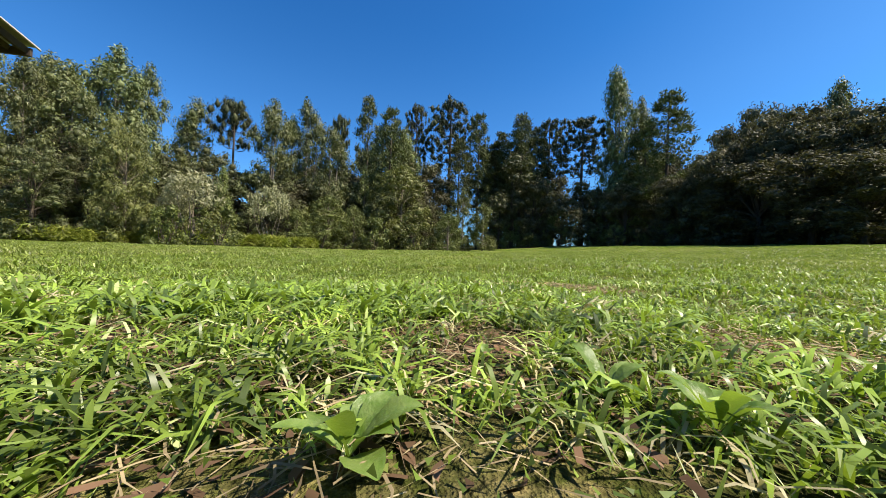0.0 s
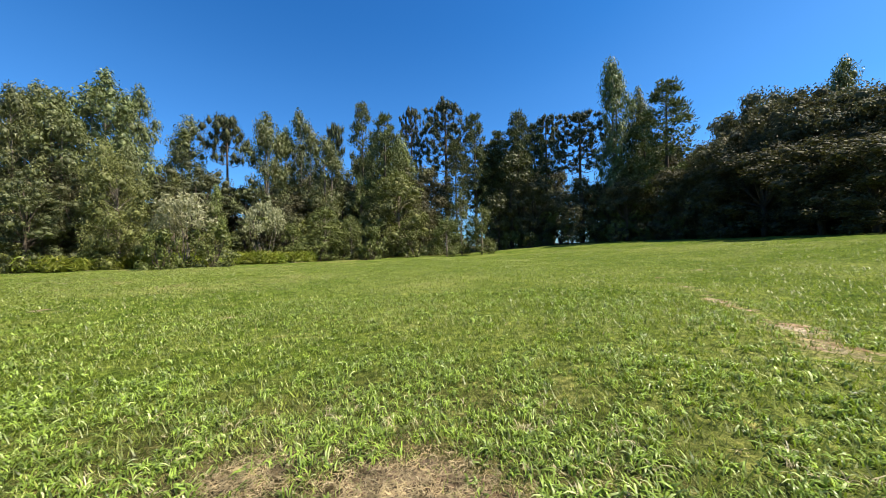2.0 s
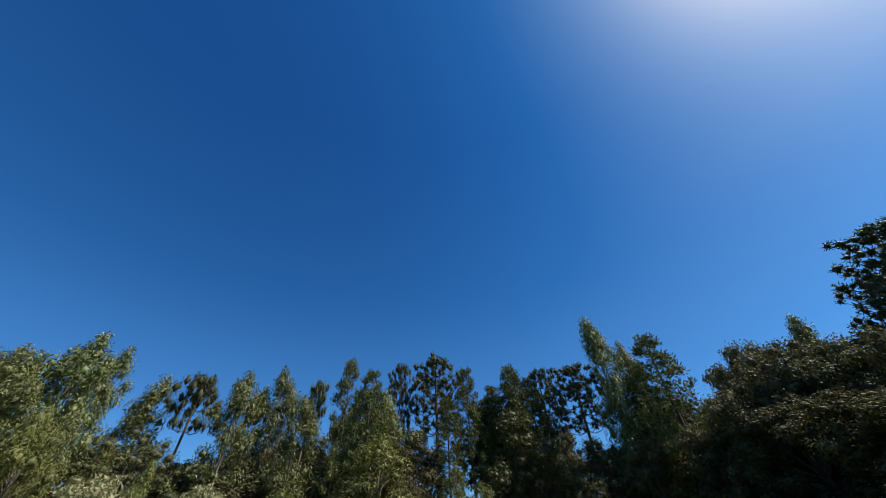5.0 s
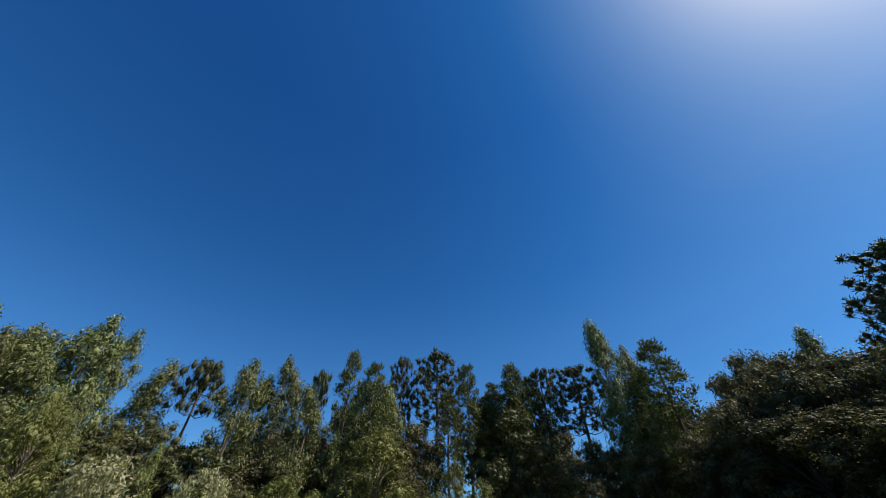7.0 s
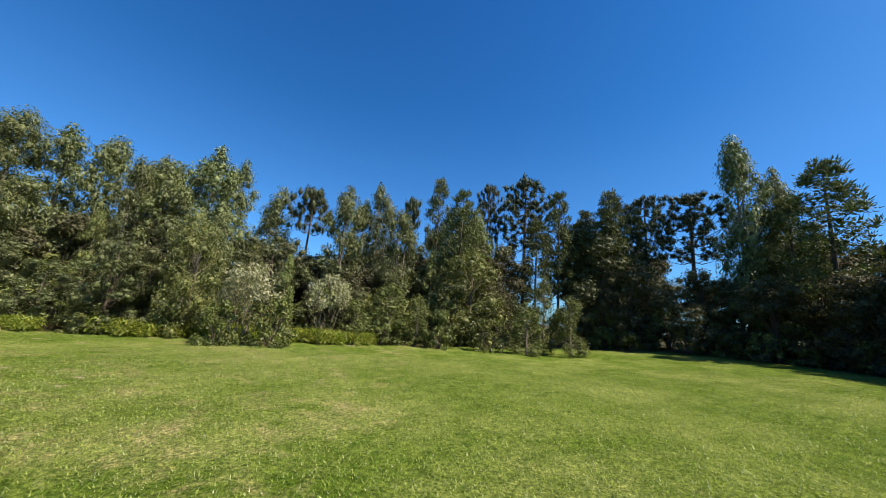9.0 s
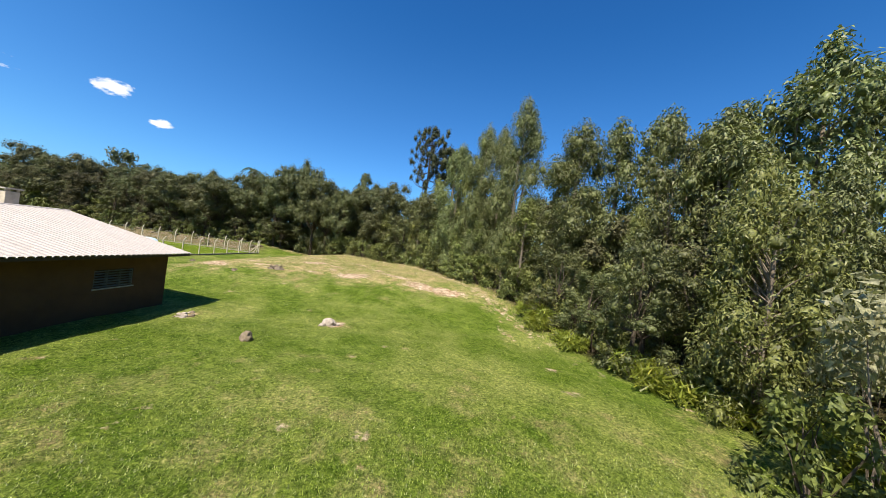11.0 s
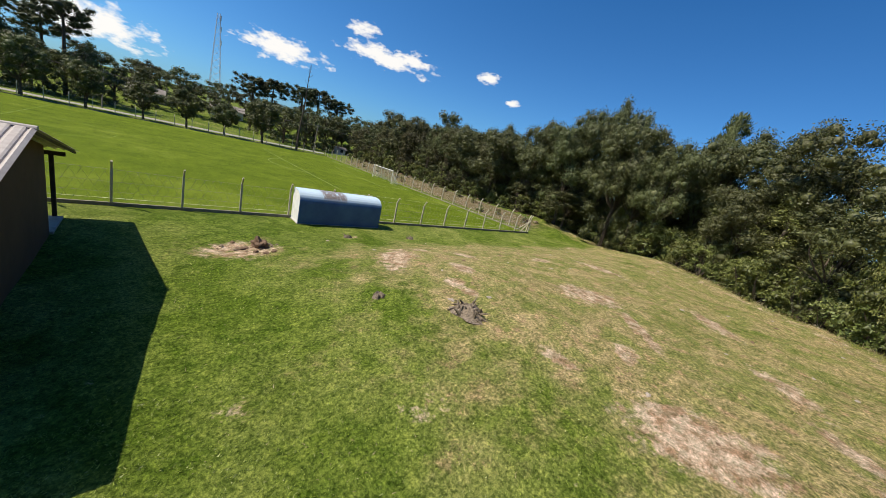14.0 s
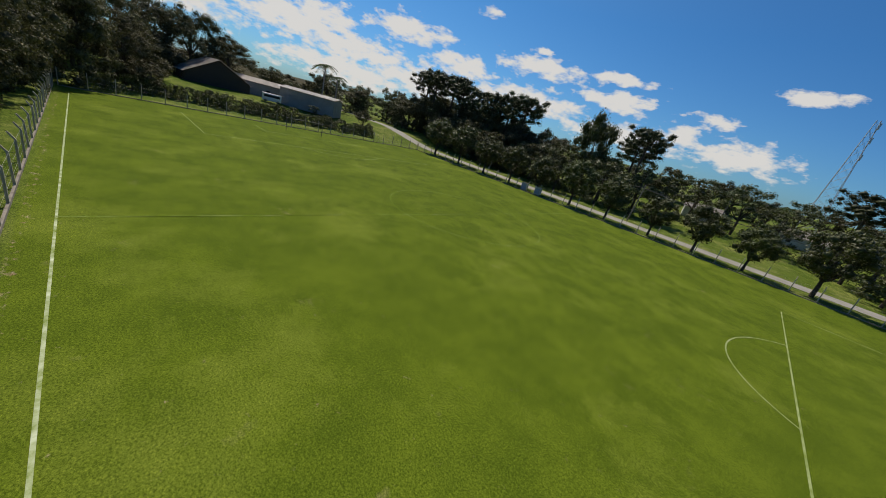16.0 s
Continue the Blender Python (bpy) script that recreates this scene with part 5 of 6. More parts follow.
EAST_BANK = [
    ("dense", 37.3, -17.8, 1.13, 1.27), ("dense", 42.4, -12.5, 1.10, 1.23), ("dense", 35.6, 2.9, 1.01, 1.21), ("dense", 35.2, -8.0, 0.86, 1.16),
    ("dense", 35.2, 16.6, 1.09, 0.95), ("dense", 34.7, 24.4, 1.01, 0.95), ("dense", 36.5, 10.1, 0.97, 1.06), ("dense", 36.7, -7.1, 0.80, 1.28),
    ("dense", 33.5, -11.2, 0.80, 1.05), ("dense", 39.2, 10.4, 0.80, 1.20), ("dense", 39.6, 15.2, 0.80, 0.97), ("dense", 40.8, 20.4, 0.90, 1.12),
    ("dense", 39.8, 26.1, 0.92, 1.02)]
FAR_EAST = [
    ("dense", 41.3, 34.5, 1.04, 1.06), ("dense", 40.7, 45.5, 1.18, 1.02), ("dense", 41.1, 59.8, 1.37, 1.08), ("dense", 37.4, 3.0, 0.89, 1.37),
    ("dense", 39.1, -1.1, 0.80, 1.55), ("dense", 35.9, 1.5, 0.80, 0.45), ("olive", 36.7, -7.1, 0.71, 0.77), ("olive", 33.5, -11.1, 0.54, 0.56),
    ("dense", 38.9, -13.7, 0.80, 1.24), ("euc", 39.0, -13.8, 0.51, 0.98), ("dense", 36.0, -5.0, 1.05, 1.33), ("far_broad", 51.2, 51.3, 1.30, 1.42),
    ("pine", 41.5, -13.5, 0.90, 1.00)]
for key, x, y, s, t in SOUTH_WEST + SOUTH + SOUTH_EAST + EAST + EAST_BANK + FAR_EAST:
    plant(key, x, y, s, t)

# the wood: rows of trees behind its edge, the kinds changing along it
place_rng.seed(5)
total = 222
for i in range(total):
    s = (i + place_rng.uniform(0, 0.9)) / total
    ex, ey, nx_, ny_ = edge_at(s)
    deep_ = (2.5, 6.5, 11.0, 4.5, 16.0)[i % 5] + place_rng.uniform(-1, 1)
    x, y = ex + nx_ * deep_, ey + ny_ * deep_
    if ex < -68:
        key = place_rng.choice(("dark", "dark", "broad", "dark", "dark"))
        size = place_rng.uniform(0.55, 0.75)
    elif ex < -46:
        key = place_rng.choice(("pine", "araucaria", "pine", "broad", "dark") if deep_ > 4 else ("broad", "olive", "dark"))
        size = place_rng.uniform(0.85, 1.05) if deep_ > 4 else place_rng.uniform(0.45, 0.7)
        if key in ("broad", "dark") and deep_ > 4:
            size *= 1.1
    elif ex < 6:
        key = place_rng.choice(("euc", "far_dark", "broad", "broad", "euc_young") if deep_ > 6 else ("olive", "euc_young", "broad"))
        size = place_rng.uniform(0.5, 0.66) if deep_ > 6 else place_rng.uniform(0.34, 0.5)
        if key in ("broad", "far_dark") and deep_ > 6:
            size *= 1.25
    elif ey < -8:
        key = place_rng.choice(("euc_young", "broad", "olive", "scrub") if deep_ < 5.6 else ("broad", "dark", "euc_young", "broad"))
        size = place_rng.uniform(0.4, 0.6) if deep_ < 5.6 else place_rng.uniform(0.65, 0.9)
    else:
        key = place_rng.choice(("broad", "dark", "dark", "broad"))
        size = place_rng.uniform(0.55, 0.72) if deep_ < 4 else place_rng.uniform(0.6, 1.02)
    if key == "broad" and -34 < ex < 34 and ey < -8 and deep_ <= 7.5:
        key = "broad_fine"
    if deep_ > 7.5 and key in ("broad", "dark"):
        key = "far_" + key
    plant(key, x, y, size, size * place_rng.uniform(0.92, 1.12))

# dense dark trees deep in the wood, behind the landmarks
back_rng = random.Random(8)
for i in range(64):
    ex, ey, nx_, ny_ = edge_at(0.10 + 0.42 * (i + back_rng.uniform(0, 0.9)) / 64)
    deep_ = back_rng.uniform(11, 24)
    if ex > -30 and deep_ < 16:
        continue
    plant("far_dark", ex + nx_ * deep_, ey + ny_ * deep_, back_rng.uniform(0.8, 1.0), back_rng.uniform(0.95, 1.2) if ex < -40 else back_rng.uniform(0.6, 0.75))

# undergrowth along the edge
for i in range(170):
    s = (i + place_rng.uniform(0, 0.9)) / 170
    ex, ey, nx_, ny_ = edge_at(s)
    o = place_rng.uniform(0.0, 2.0) if i % 2 else place_rng.uniform(3, 8)
    x, y = ex + nx_ * o, ey + ny_ * o
    key = place_rng.choice(("shrub", "scrub", "shrub", "scrub"))
    plant(key, x, y, place_rng.uniform(0.5, 1.0) if i % 2 else place_rng.uniform(1.1, 1.9))
fringe_rng = random.Random(21)
for i in range(44):
    ex, ey, nx_, ny_ = edge_at(0.47 + 0.24 * (i + fringe_rng.uniform(0, 0.9)) / 44)
    o = fringe_rng.uniform(0.3, 2.4)
    plant(("scrub", "shrub", "olive", "scrub", "shrub", "scrub", "shrub")[i % 7], ex + nx_ * o, ey + ny_ * o, fringe_rng.uniform(0.28, 0.42) if i % 7 == 2 else fringe_rng.uniform(0.7, 1.25))
for i in range(46):
    x = place_rng.uniform(-38, -7)
    for (a, b) in zip(EDGE, EDGE[1:]):
        if a[0] <= x <= b[0]:
            y = a[1] + (b[1] - a[1]) * (x - a[0]) / (b[0] - a[0])
    plant("lily", x, y + place_rng.uniform(-1.4, 0.5), place_rng.uniform(0.5, 1.25), turn=place_rng.uniform(-40, 10))

# trees along the road, beyond it, and round the far end of the field
for i, x in enumerate((-74, -64, -54.5, -46, -38, -29.5, -21.5, -13.2, -6, 1.2, 9.4)):
    y = 73.8 + 0.012 * max(0, -x - 20) ** 1.28 * 0.35
    s = (1.3, 1.28, 1.15, 1.1, 1.05, 1.22, 1.05, 0.92, 1.0, 0.95, 1.3)[i]
    plant("street", x, y, s)
NORTH_WEST = [
    ("araucaria_flat", -113, 100, 1.3, 1.22), ("araucaria_flat", -106, 98, 1.25, 1.26), ("araucaria_flat", -99, 101, 1.4, 1.3), ("araucaria_flat", -92, 99, 1.3, 1.22),
    ("araucaria_flat", -86, 102, 1.2, 1.17), ("araucaria_flat", -79, 101, 1.25, 1.17), ("araucaria_flat", -72, 102, 1.3, 1.19), ("araucaria_flat", -64.5, 100, 1.4, 1.24),
    ("street", -39.8, 100, 1.75, 2.75), ("araucaria_flat", -27, 100, 1.15, 1.1), ("araucaria_flat", -32, 112, 1.1, 0.95), ("far_broad", -47, 104, 1.2, 1.0),
    ("far_broad", -56, 103, 1.2, 1.1), ("far_broad", -70, 108, 1.3, 1.2), ("far_broad", -85, 108, 1.3, 1.2), ("far_broad", -98, 110, 1.3, 1.25),
    ("far_broad", -110, 108, 1.3, 1.2), ("araucaria_flat", 15, 118, 1.2, 0.9), ("araucaria_flat", 22, 120, 1.2, 0.95)]
NORTH = [
    ("araucaria_flat", 31, 116, 1.3, 1.0), ("araucaria_flat", 38, 118, 1.3, 1.05), ("araucaria_flat", 45, 116, 1.2, 0.95), ("far_broad", 50, 104, 1.2, 1.1),
    ("far_broad", 40, 100, 1.1, 0.95), ("far_broad", 30, 103, 1.0, 0.8), ("far_broad", 58, 98, 1.2, 1.1), ("far_broad", -4, 118, 1.2, 1.0),
    ("far_broad", -14, 116, 1.1, 0.9), ("palm", -8, 125, 1.0, 1.1), ("palm", -112, 56, 1.5, 1.45), ("palm", -111, 60, 1.3, 1.2),
    ("far_dark", -115, 55, 0.9, 0.78), ("far_broad", -124, 68, 1.1, 0.8), ("palm", 60, 23, 1.3, 2.1), ("far_broad", 4, 112, 1.0, 0.8),
    ("palm", 4, 128, 1.0, 1.0), ("far_broad", -97, 47.5, 0.35, 0.22), ("far_dark", -92, 60, 0.55, 0.4)]
for key, x, y, s, t in NORTH_WEST + NORTH:
    plant(key, x, y, s, t)
for i in range(44):
    x = -122 + i * 4.0 + place_rng.uniform(-1.5, 1.5)
    if -16 < x < 12:
        continue
    plant("far_dark" if x < -52 and i % 4 else "far_broad", x, 94 + place_rng.uniform(-3, 8), place_rng.uniform(0.9, 1.2), place_rng.uniform(0.75, 1.0))
for i in range(26):
    plant(place_rng.choice(("far_broad", "far_dark", "far_broad")), -150 + i * 2.2 + place_rng.uniform(-2, 2), 78 + i * 2.4 + place_rng.uniform(-5, 14), place_rng.uniform(0.8, 1.2), place_rng.uniform(0.7, 1.1))
for i in range(14):
    plant("far_dark", -118 + i * 5.0 + place_rng.uniform(-1.5, 1.5), 103 + place_rng.uniform(-3, 4), place_rng.uniform(1.0, 1.25), place_rng.uniform(1.05, 1.3))
# hedge west of the field
for i in range(30):
    plant("hedge", -86.5 + place_rng.uniform(-1, 1), 9 + i * 1.7, place_rng.uniform(0.8, 1.2))
# dark trees along the near fence west of the clubhouse
for i in range(17):
    x = -67 - i * 1.9 + place_rng.uniform(-0.8, 0.8)
    grow = 0.72 + 0.28 * min(1, i / 7)
    plant("dark", x, -4.2 - (i % 3) * 2.2 - place_rng.uniform(0, 1.0) - 0.15 * i, grow * place_rng.uniform(0.8, 0.95), grow * place_rng.uniform(1.05, 1.35))
for x, y, s, t in ((-46.5, -4.6, 0.45, 0.62), (-50.5, -4.9, 0.62, 0.80), (-55, -4.4, 0.75, 0.88), (-60.5, -4.2, 0.85, 0.98), (-66, -3.2, 0.8, 0.95), (-70.5, -3.4, 1.0, 1.12), (-75, -6, 1.0, 1.1), (-83, 3, 1.05, 1.1), (-82, -3, 1.0, 1.15), (-90, 8.5, 0.8, 0.86), (-88, -3, 1.0, 1.2), (-92, -14, 1.0, 1.15), (-95, -9, 1.0, 1.1),
                   (-124, 24, 1.3, 1.28), (-126, 17, 1.2, 1.15), (-119, 14, 1.2, 1.1), (-124, 33, 1.2, 1.0), (-97, 2, 1.0, 1.1), (-100, 12, 0.9, 0.6), (-108, 8, 1.1, 1.0), (-88, 12, 0.45, 0.35)):
    plant("dark", x, y, s, t)
# trees behind the houses west of the field
for i in range(16):
    plant("far_dark" if i % 3 else "far_broad", -136 - (i % 4) * 5 + fringe_rng.uniform(-2, 2), 12 + i * 4.4 + fringe_rng.uniform(-2, 2), fringe_rng.uniform(1.0, 1.3), fringe_rng.uniform(0.5, 0.72))
# far wood on the rising land
for i in range(30):
    plant("far_dark" if i % 3 == 0 else "far_broad", -58 + i * 5 + fringe_rng.uniform(-2, 2), 146 + fringe_rng.uniform(-6, 14), fringe_rng.uniform(0.9, 1.3), fringe_rng.uniform(0.55, 0.85))
# low scrub on the bank behind the goal
for i in range(17):
    plant(place_rng.choice(("shrub", "scrub")), place_rng.uniform(27.2, 30.5), 4 + i * 3.8 + place_rng.uniform(-0.6, 0.6), place_rng.uniform(0.18, 0.4))
for key, obs in KINDS.items():
    for ob in obs:
        if ob.get("free"):
            del ob["free"]
            ob.matrix_basis = Matrix.Translation((60, -45, 0))

# dead tree
rng = np.random.default_rng(3)
dead = thing("dead_tree", "tall bare dead trunk with short broken twigs", "dead tree", Matrix.Translation((17.3, 71.6, 0.4)))
bm = bmesh.new()
spine = [(0.02 * q, 0, q) for q in (-0.3, 4, 9, 14, 18, 21.5)]
tube(bm, [(0.055 * p[2] + 0.12 * math.sin(p[2]), 0, p[2]) for p in spine], [0.3, 0.25, 0.19, 0.12, 0.07, 0.02], 8)
part("trunk", bm, "bark_dark", dead)
for i in range(26):
    z = rng.uniform(9, 21)
    a = rng.uniform(0, 2 * math.pi)
    r = rng.uniform(0.5, 1.7) * (1.1 - (z - 9) / 22)
    bm = bmesh.new()
    x = 0.055 * z + 0.12 * math.sin(z)
    tube(bm, [(x, 0, z), (x + math.cos(a) * r * 0.6, math.sin(a) * r * 0.6, z + 0.2 * r), (x + math.cos(a) * r, math.sin(a) * r, z + 0.7 * r)], [0.06, 0.035, 0.012], 5)
    part("branch", bm, "bark_dark", dead)


# ---- far things ----
def lattice_tower():
    t = thing("lattice_tower", "tall thin steel lattice mast on the far hill", "tower", Matrix.Translation((13.6, 200, height(13.6, 200))))
    H = 43.0
    half = lambda z: 2.3 * (1 - z / H) + 0.55
    for sx in (-1, 1):
        for sy in (-1, 1):
            bm = bmesh.new()
            tube(bm, [(sx * half(z), sy * half(z), z) for z in (0, 14, 28, H)], [0.09] * 4, 4)
            part("leg", bm, "steel", t)
    for i in range(13):
        z0, z1 = H * i / 13, H * (i + 1) / 13
        for (ax, ay), (bx, by) in (((-1, -1), (1, -1)), ((1, -1), (1, 1)), ((1, 1), (-1, 1)), ((-1, 1), (-1, -1))):
            for (px, py), (qx, qy) in (((ax, ay), (bx, by)), ((bx, by), (ax, ay))):
                bm = bmesh.new()
                tube(bm, [(px * half(z0), py * half(z0), z0), (qx * half(z1), qy * half(z1), z1)], [0.035, 0.035], 4)
                part("brace", bm, "steel", t)
    for z in (H - 3, H - 8, H - 14):
        bm = bmesh.new()
        box(bm, half(z), half(z) + 0.5, -0.4, 0.4, z, z + 2.2, 0.05)
        part("antenna", bm, "white", t)


lattice_tower()


def gabled(name, label, x, y, w, d, h, rise, wall, turn=0.0, windows=2, cover="roof"):
    b = thing(name, label, "building", Matrix.Translation((x, y, height(x, y) - 0.2)) @ pose(0, 0, 0, 0, 0, turn))
    bm = bmesh.new()
    prof = [(-d / 2, 0), (d / 2, 0), (d / 2, h), (0, h + rise), (-d / 2, h)]
    f = bm.faces.new([bm.verts.new((-w / 2, yy, zz)) for yy, zz in prof])
    ext = bmesh.ops.extrude_face_region(bm, geom=[f])
    for v in ext["geom"]:
        if isinstance(v, bmesh.types.BMVert):
            v.co.x += w
    bmesh.ops.recalc_face_normals(bm, faces=bm.faces)
    part("wall", bm, wall, b)
    for s in (-1, 1):
        bm = bmesh.new()
        o = 0.5
        k_ = rise / (d / 2)
        vs = [bm.verts.new(p) for p in ((-w / 2 - o, 0, h + rise + 0.05), (w / 2 + o, 0, h + rise + 0.05), (w / 2 + o, s * (d / 2 + o), h + 0.05 - o * k_), (-w / 2 - o, s * (d / 2 + o), h + 0.05 - o * k_))]
        f = bm.faces.new(vs)
        bmesh.ops.solidify(bm, geom=[f], thickness=0.12)
        part("roof", bm, cover, b)
    for i in range(windows):
        bm = bmesh.new()
        xx = -w / 2 + w * (i + 0.5) / windows
        box(bm, xx - 0.5, xx + 0.5, -d / 2 - 0.04, -d / 2 + 0.02, 1.0, 2.1)
        part("window", bm, "glass", b)
    return b


gabled("barn", "grey barn with a pale low roof beyond the field", -105, 50.1, 15, 10, 4.7, 0.6, "grey_wall", 49, 0, "tin")
gabled("house", "dark-walled house with a pale roof", -116, 27.3, 12, 14.5, 2.4, 4.2, "dark_wood", 3)
gabled("house", "low house with a weathered pale roof", -116, 38, 12, 8, 3.6, 1.0, "grey_wall", 75)
gabled("house", "small white house among the trees on the slope", -13, 128, 9, 7, 3.0, 1.4, "house", 10)
gabled("house", "small white house with a pale roof on the slope", 10, 132, 10, 7, 3.0, 1.5, "house", -8)
gabled("hut", "little white hut at the roadside", 38, 92, 3, 3, 2.2, 0.6, "house", 5, 1)
for x in (-36.6, -40.2):
    b = thing("utility_box", "pale grey utility cabinet by the fence", "cabinet", Matrix.Translation((x, 72.2, 0)), group="cabinets by the fence")
    bm = bmesh.new()
    box(bm, -0.7, 0.7, -0.4, 0.4, 0, 1.5, 0.03)
    part("body", bm, "white", b)
    bm = bmesh.new()
    box(bm, -0.6, 0.6, -0.44, -0.405, 0.15, 1.4, 0.01)
    part("door", bm, "steel", b)
    bm = bmesh.new()
    box(bm, -0.8, 0.8, -0.5, 0.5, 1.5, 1.58, 0.02)
    part("cap", bm, "concrete", b)

v = thing("parked_van", "white van parked beside the barn", "vehicle", Matrix.Translation((-103.5, 38.3, height(-103.5, 38.3))) @ pose(0, 0, 0, 0, 0, 75))
bm = bmesh.new()
box(bm, -2.3, 2.3, -0.95, 0.95, 0.35, 2.2, 0.12)
part("body", bm, "white", v)
bm = bmesh.new()
box(bm, -1.9, 1.9, -0.98, 0.98, 1.3, 1.9, 0.05)
part("window_band", bm, "glass", v)
for x in (-1.5, 1.5):
    for y in (-0.85, 0.85):
        bm = bmesh.new()
        tube(bm, [(x, y - 0.1, 0.36), (x, y + 0.1, 0.36)], [0.36, 0.36], 14)
        part("wheel", bm, "louver", v)

for i, (x, y) in enumerate(((23.5, 76.5), (-20, 84.2), (-62, 86.5))):
    p = thing("utility_pole", "leaning wooden utility pole with a crossarm", "pole", Matrix.Translation((x, y, height(x, y))) @ pose(0, 0, 0, 0, 3, 0), group="poles along the road")
    bm = bmesh.new()
    tube(bm, [(0, 0, -0.3), (0, 0, 8.2)], [0.14, 0.1], 8)
    part("pole", bm, "bark_grey", p)
    bm = bmesh.new()
    box(bm, -0.9, 0.9, -0.06, 0.06, 7.4, 7.52)
    part("crossarm", bm, "bark_grey", p)


# wires slung between the poles
for s in (-0.8, 0.0, 0.8):
    w = thing("overhead_wire", "thin dark wire sagging between the roadside poles", "wire", group="wires along the road")
    spots = [(70.0, 72.0), (23.5, 76.5), (-20, 84.2), (-62, 86.5), (-105, 91.0)]
    bm = bmesh.new()
    pts = []
    for (ax, ay), (bx, by) in zip(spots, spots[1:]):
        za, zb = height(ax, ay) + 7.55, height(bx, by) + 7.55
        pts += [(ax + (bx - ax) * q / 8 + s, ay + (by - ay) * q / 8, za + (zb - za) * q / 8 - 1.2 * math.sin(math.pi * q / 8)) for q in range(8)]
    tube(bm, pts, [0.02] * len(pts), 4)
    part("strand", bm, "louver", w)


def sapling(x, y, h, lean, turn, seed):
    rng = np.random.default_rng(seed)
    t = thing("bare_sapling", "thin pale leaning stem with bare twigs at the wood's edge", "sapling", Matrix.Translation((x, y, height(x, y))) @ pose(0, 0, 0, 0, lean, turn))
    bm = bmesh.new()
    tube(bm, [(0, 0, -0.1), (0.05, 0.02, h * 0.4), (-0.03, 0.05, h * 0.75), (0.02, 0, h)], [0.045, 0.038, 0.026, 0.01], 6)
    part("stem", bm, "bark_pale", t)
    for i in range(7):
        z, a = h * rng.uniform(0.4, 0.95), rng.uniform(0, 6.28)
        r = rng.uniform(0.3, 0.9)
        bm = bmesh.new()
        tube(bm, [(0, 0, z), (math.cos(a) * r * 0.6, math.sin(a) * r * 0.6, z + r * 0.5), (math.cos(a) * r, math.sin(a) * r, z + r)], [0.016, 0.011, 0.004], 4)
        part("twig", bm, "bark_pale", t)


for i, (x, y, h, lean, turn) in enumerate(((17.2, -30.6, 3.4, 14, 40), (18.4, -29.8, 2.8, -8, 100), (14.5, -32.6, 3.0, 10, 200), (8.6, -34.6, 3.2, -12, 20), (-2.8, -39.0, 2.6, 8, 0), (23.5, -25.4, 2.9, 15, 70))):
    sapling(x, y, h, lean, turn, 300 + i)


# ---- stumps, stones, soil heaps on the lawn ----
def stone(seed, x, y, sx, sy, sz, mat, label, name="stone", sink=0.25):
    bm = bmesh.new()
    bmesh.ops.create_icosphere(bm, subdivisions=4 if seed < 10 else 2, radius=1)
    o = Vector((seed * 3.7, seed * 1.3, 0))
    for q in bm.verts:
        n_ = noise.fractal(q.co * 1.3 + o, 1.0, 2.0, 4)
        q.co *= 1 + (0.26 if seed < 6 else 0.55) * n_ + 0.05 * noise.fractal(q.co * 5 + o, 1.0, 2.0, 3)
        q.co = Vector((q.co.x * sx, q.co.y * sy, max(q.co.z, -0.5) * sz))
    for f in bm.faces:
        f.smooth = seed < 6
    ob = part(name, bm, mat, None)
    ob.matrix_basis = Matrix.Translation((x, y, height(x, y) + sz * sink)) @ pose(0, 0, 0, 0, 0, seed * 50)
    return tagged(ob, label, name)


stone(1, -19.87, -24.0, 0.28, 0.26, 0.34, "stone_dark", "rounded dark earthy boulder sitting on the lawn", "boulder")
stone(2, -15.45, -26.45, 0.42, 0.30, 0.36, "stone", "pale broken stone on a scrape of pale soil")
stone(3, -15.8, -26.2, 0.24, 0.16, 0.16, "stone", "small pale stone beside a larger one")
stone(4, -15.0, -26.25, 0.22, 0.2, 0.1, "stone", "flat pale stone lying in the grass")
stone(5, -15.35, -26.9, 0.18, 0.12, 0.09, "stone", "flat pale stone lying in the grass")
for i in range(14):
    a, r = place_rng.uniform(0, 6.28), place_rng.uniform(0.05, 0.7)
    s = place_rng.uniform(0.05, 0.14)
    stone(200 + i, -17.0 + math.cos(a) * r, -19.0 + math.sin(a) * r * 0.6, s * 1.4, s, s * 0.8, place_rng.choice(("stone", "stone_dark", "stone")), "lump of rubble in the grass by the clubhouse", "rubble")
stone(6, -8.3, -6.75, 0.38, 0.3, 0.34, "soil", "dark clod of dug earth", "earth_clod")
for i in range(26):
    a, r = place_rng.uniform(0, 6.28), place_rng.uniform(0.2, 1.5)
    s = place_rng.uniform(0.04, 0.13)
    stone(10 + i, -8.8 + math.cos(a) * r, -7.0 + math.sin(a) * r * 0.7, s * 1.3, s, s * 0.7, place_rng.choice(("soil", "stone_dark", "soil")), "loose lump of dug earth on the grass", "earth_lump")


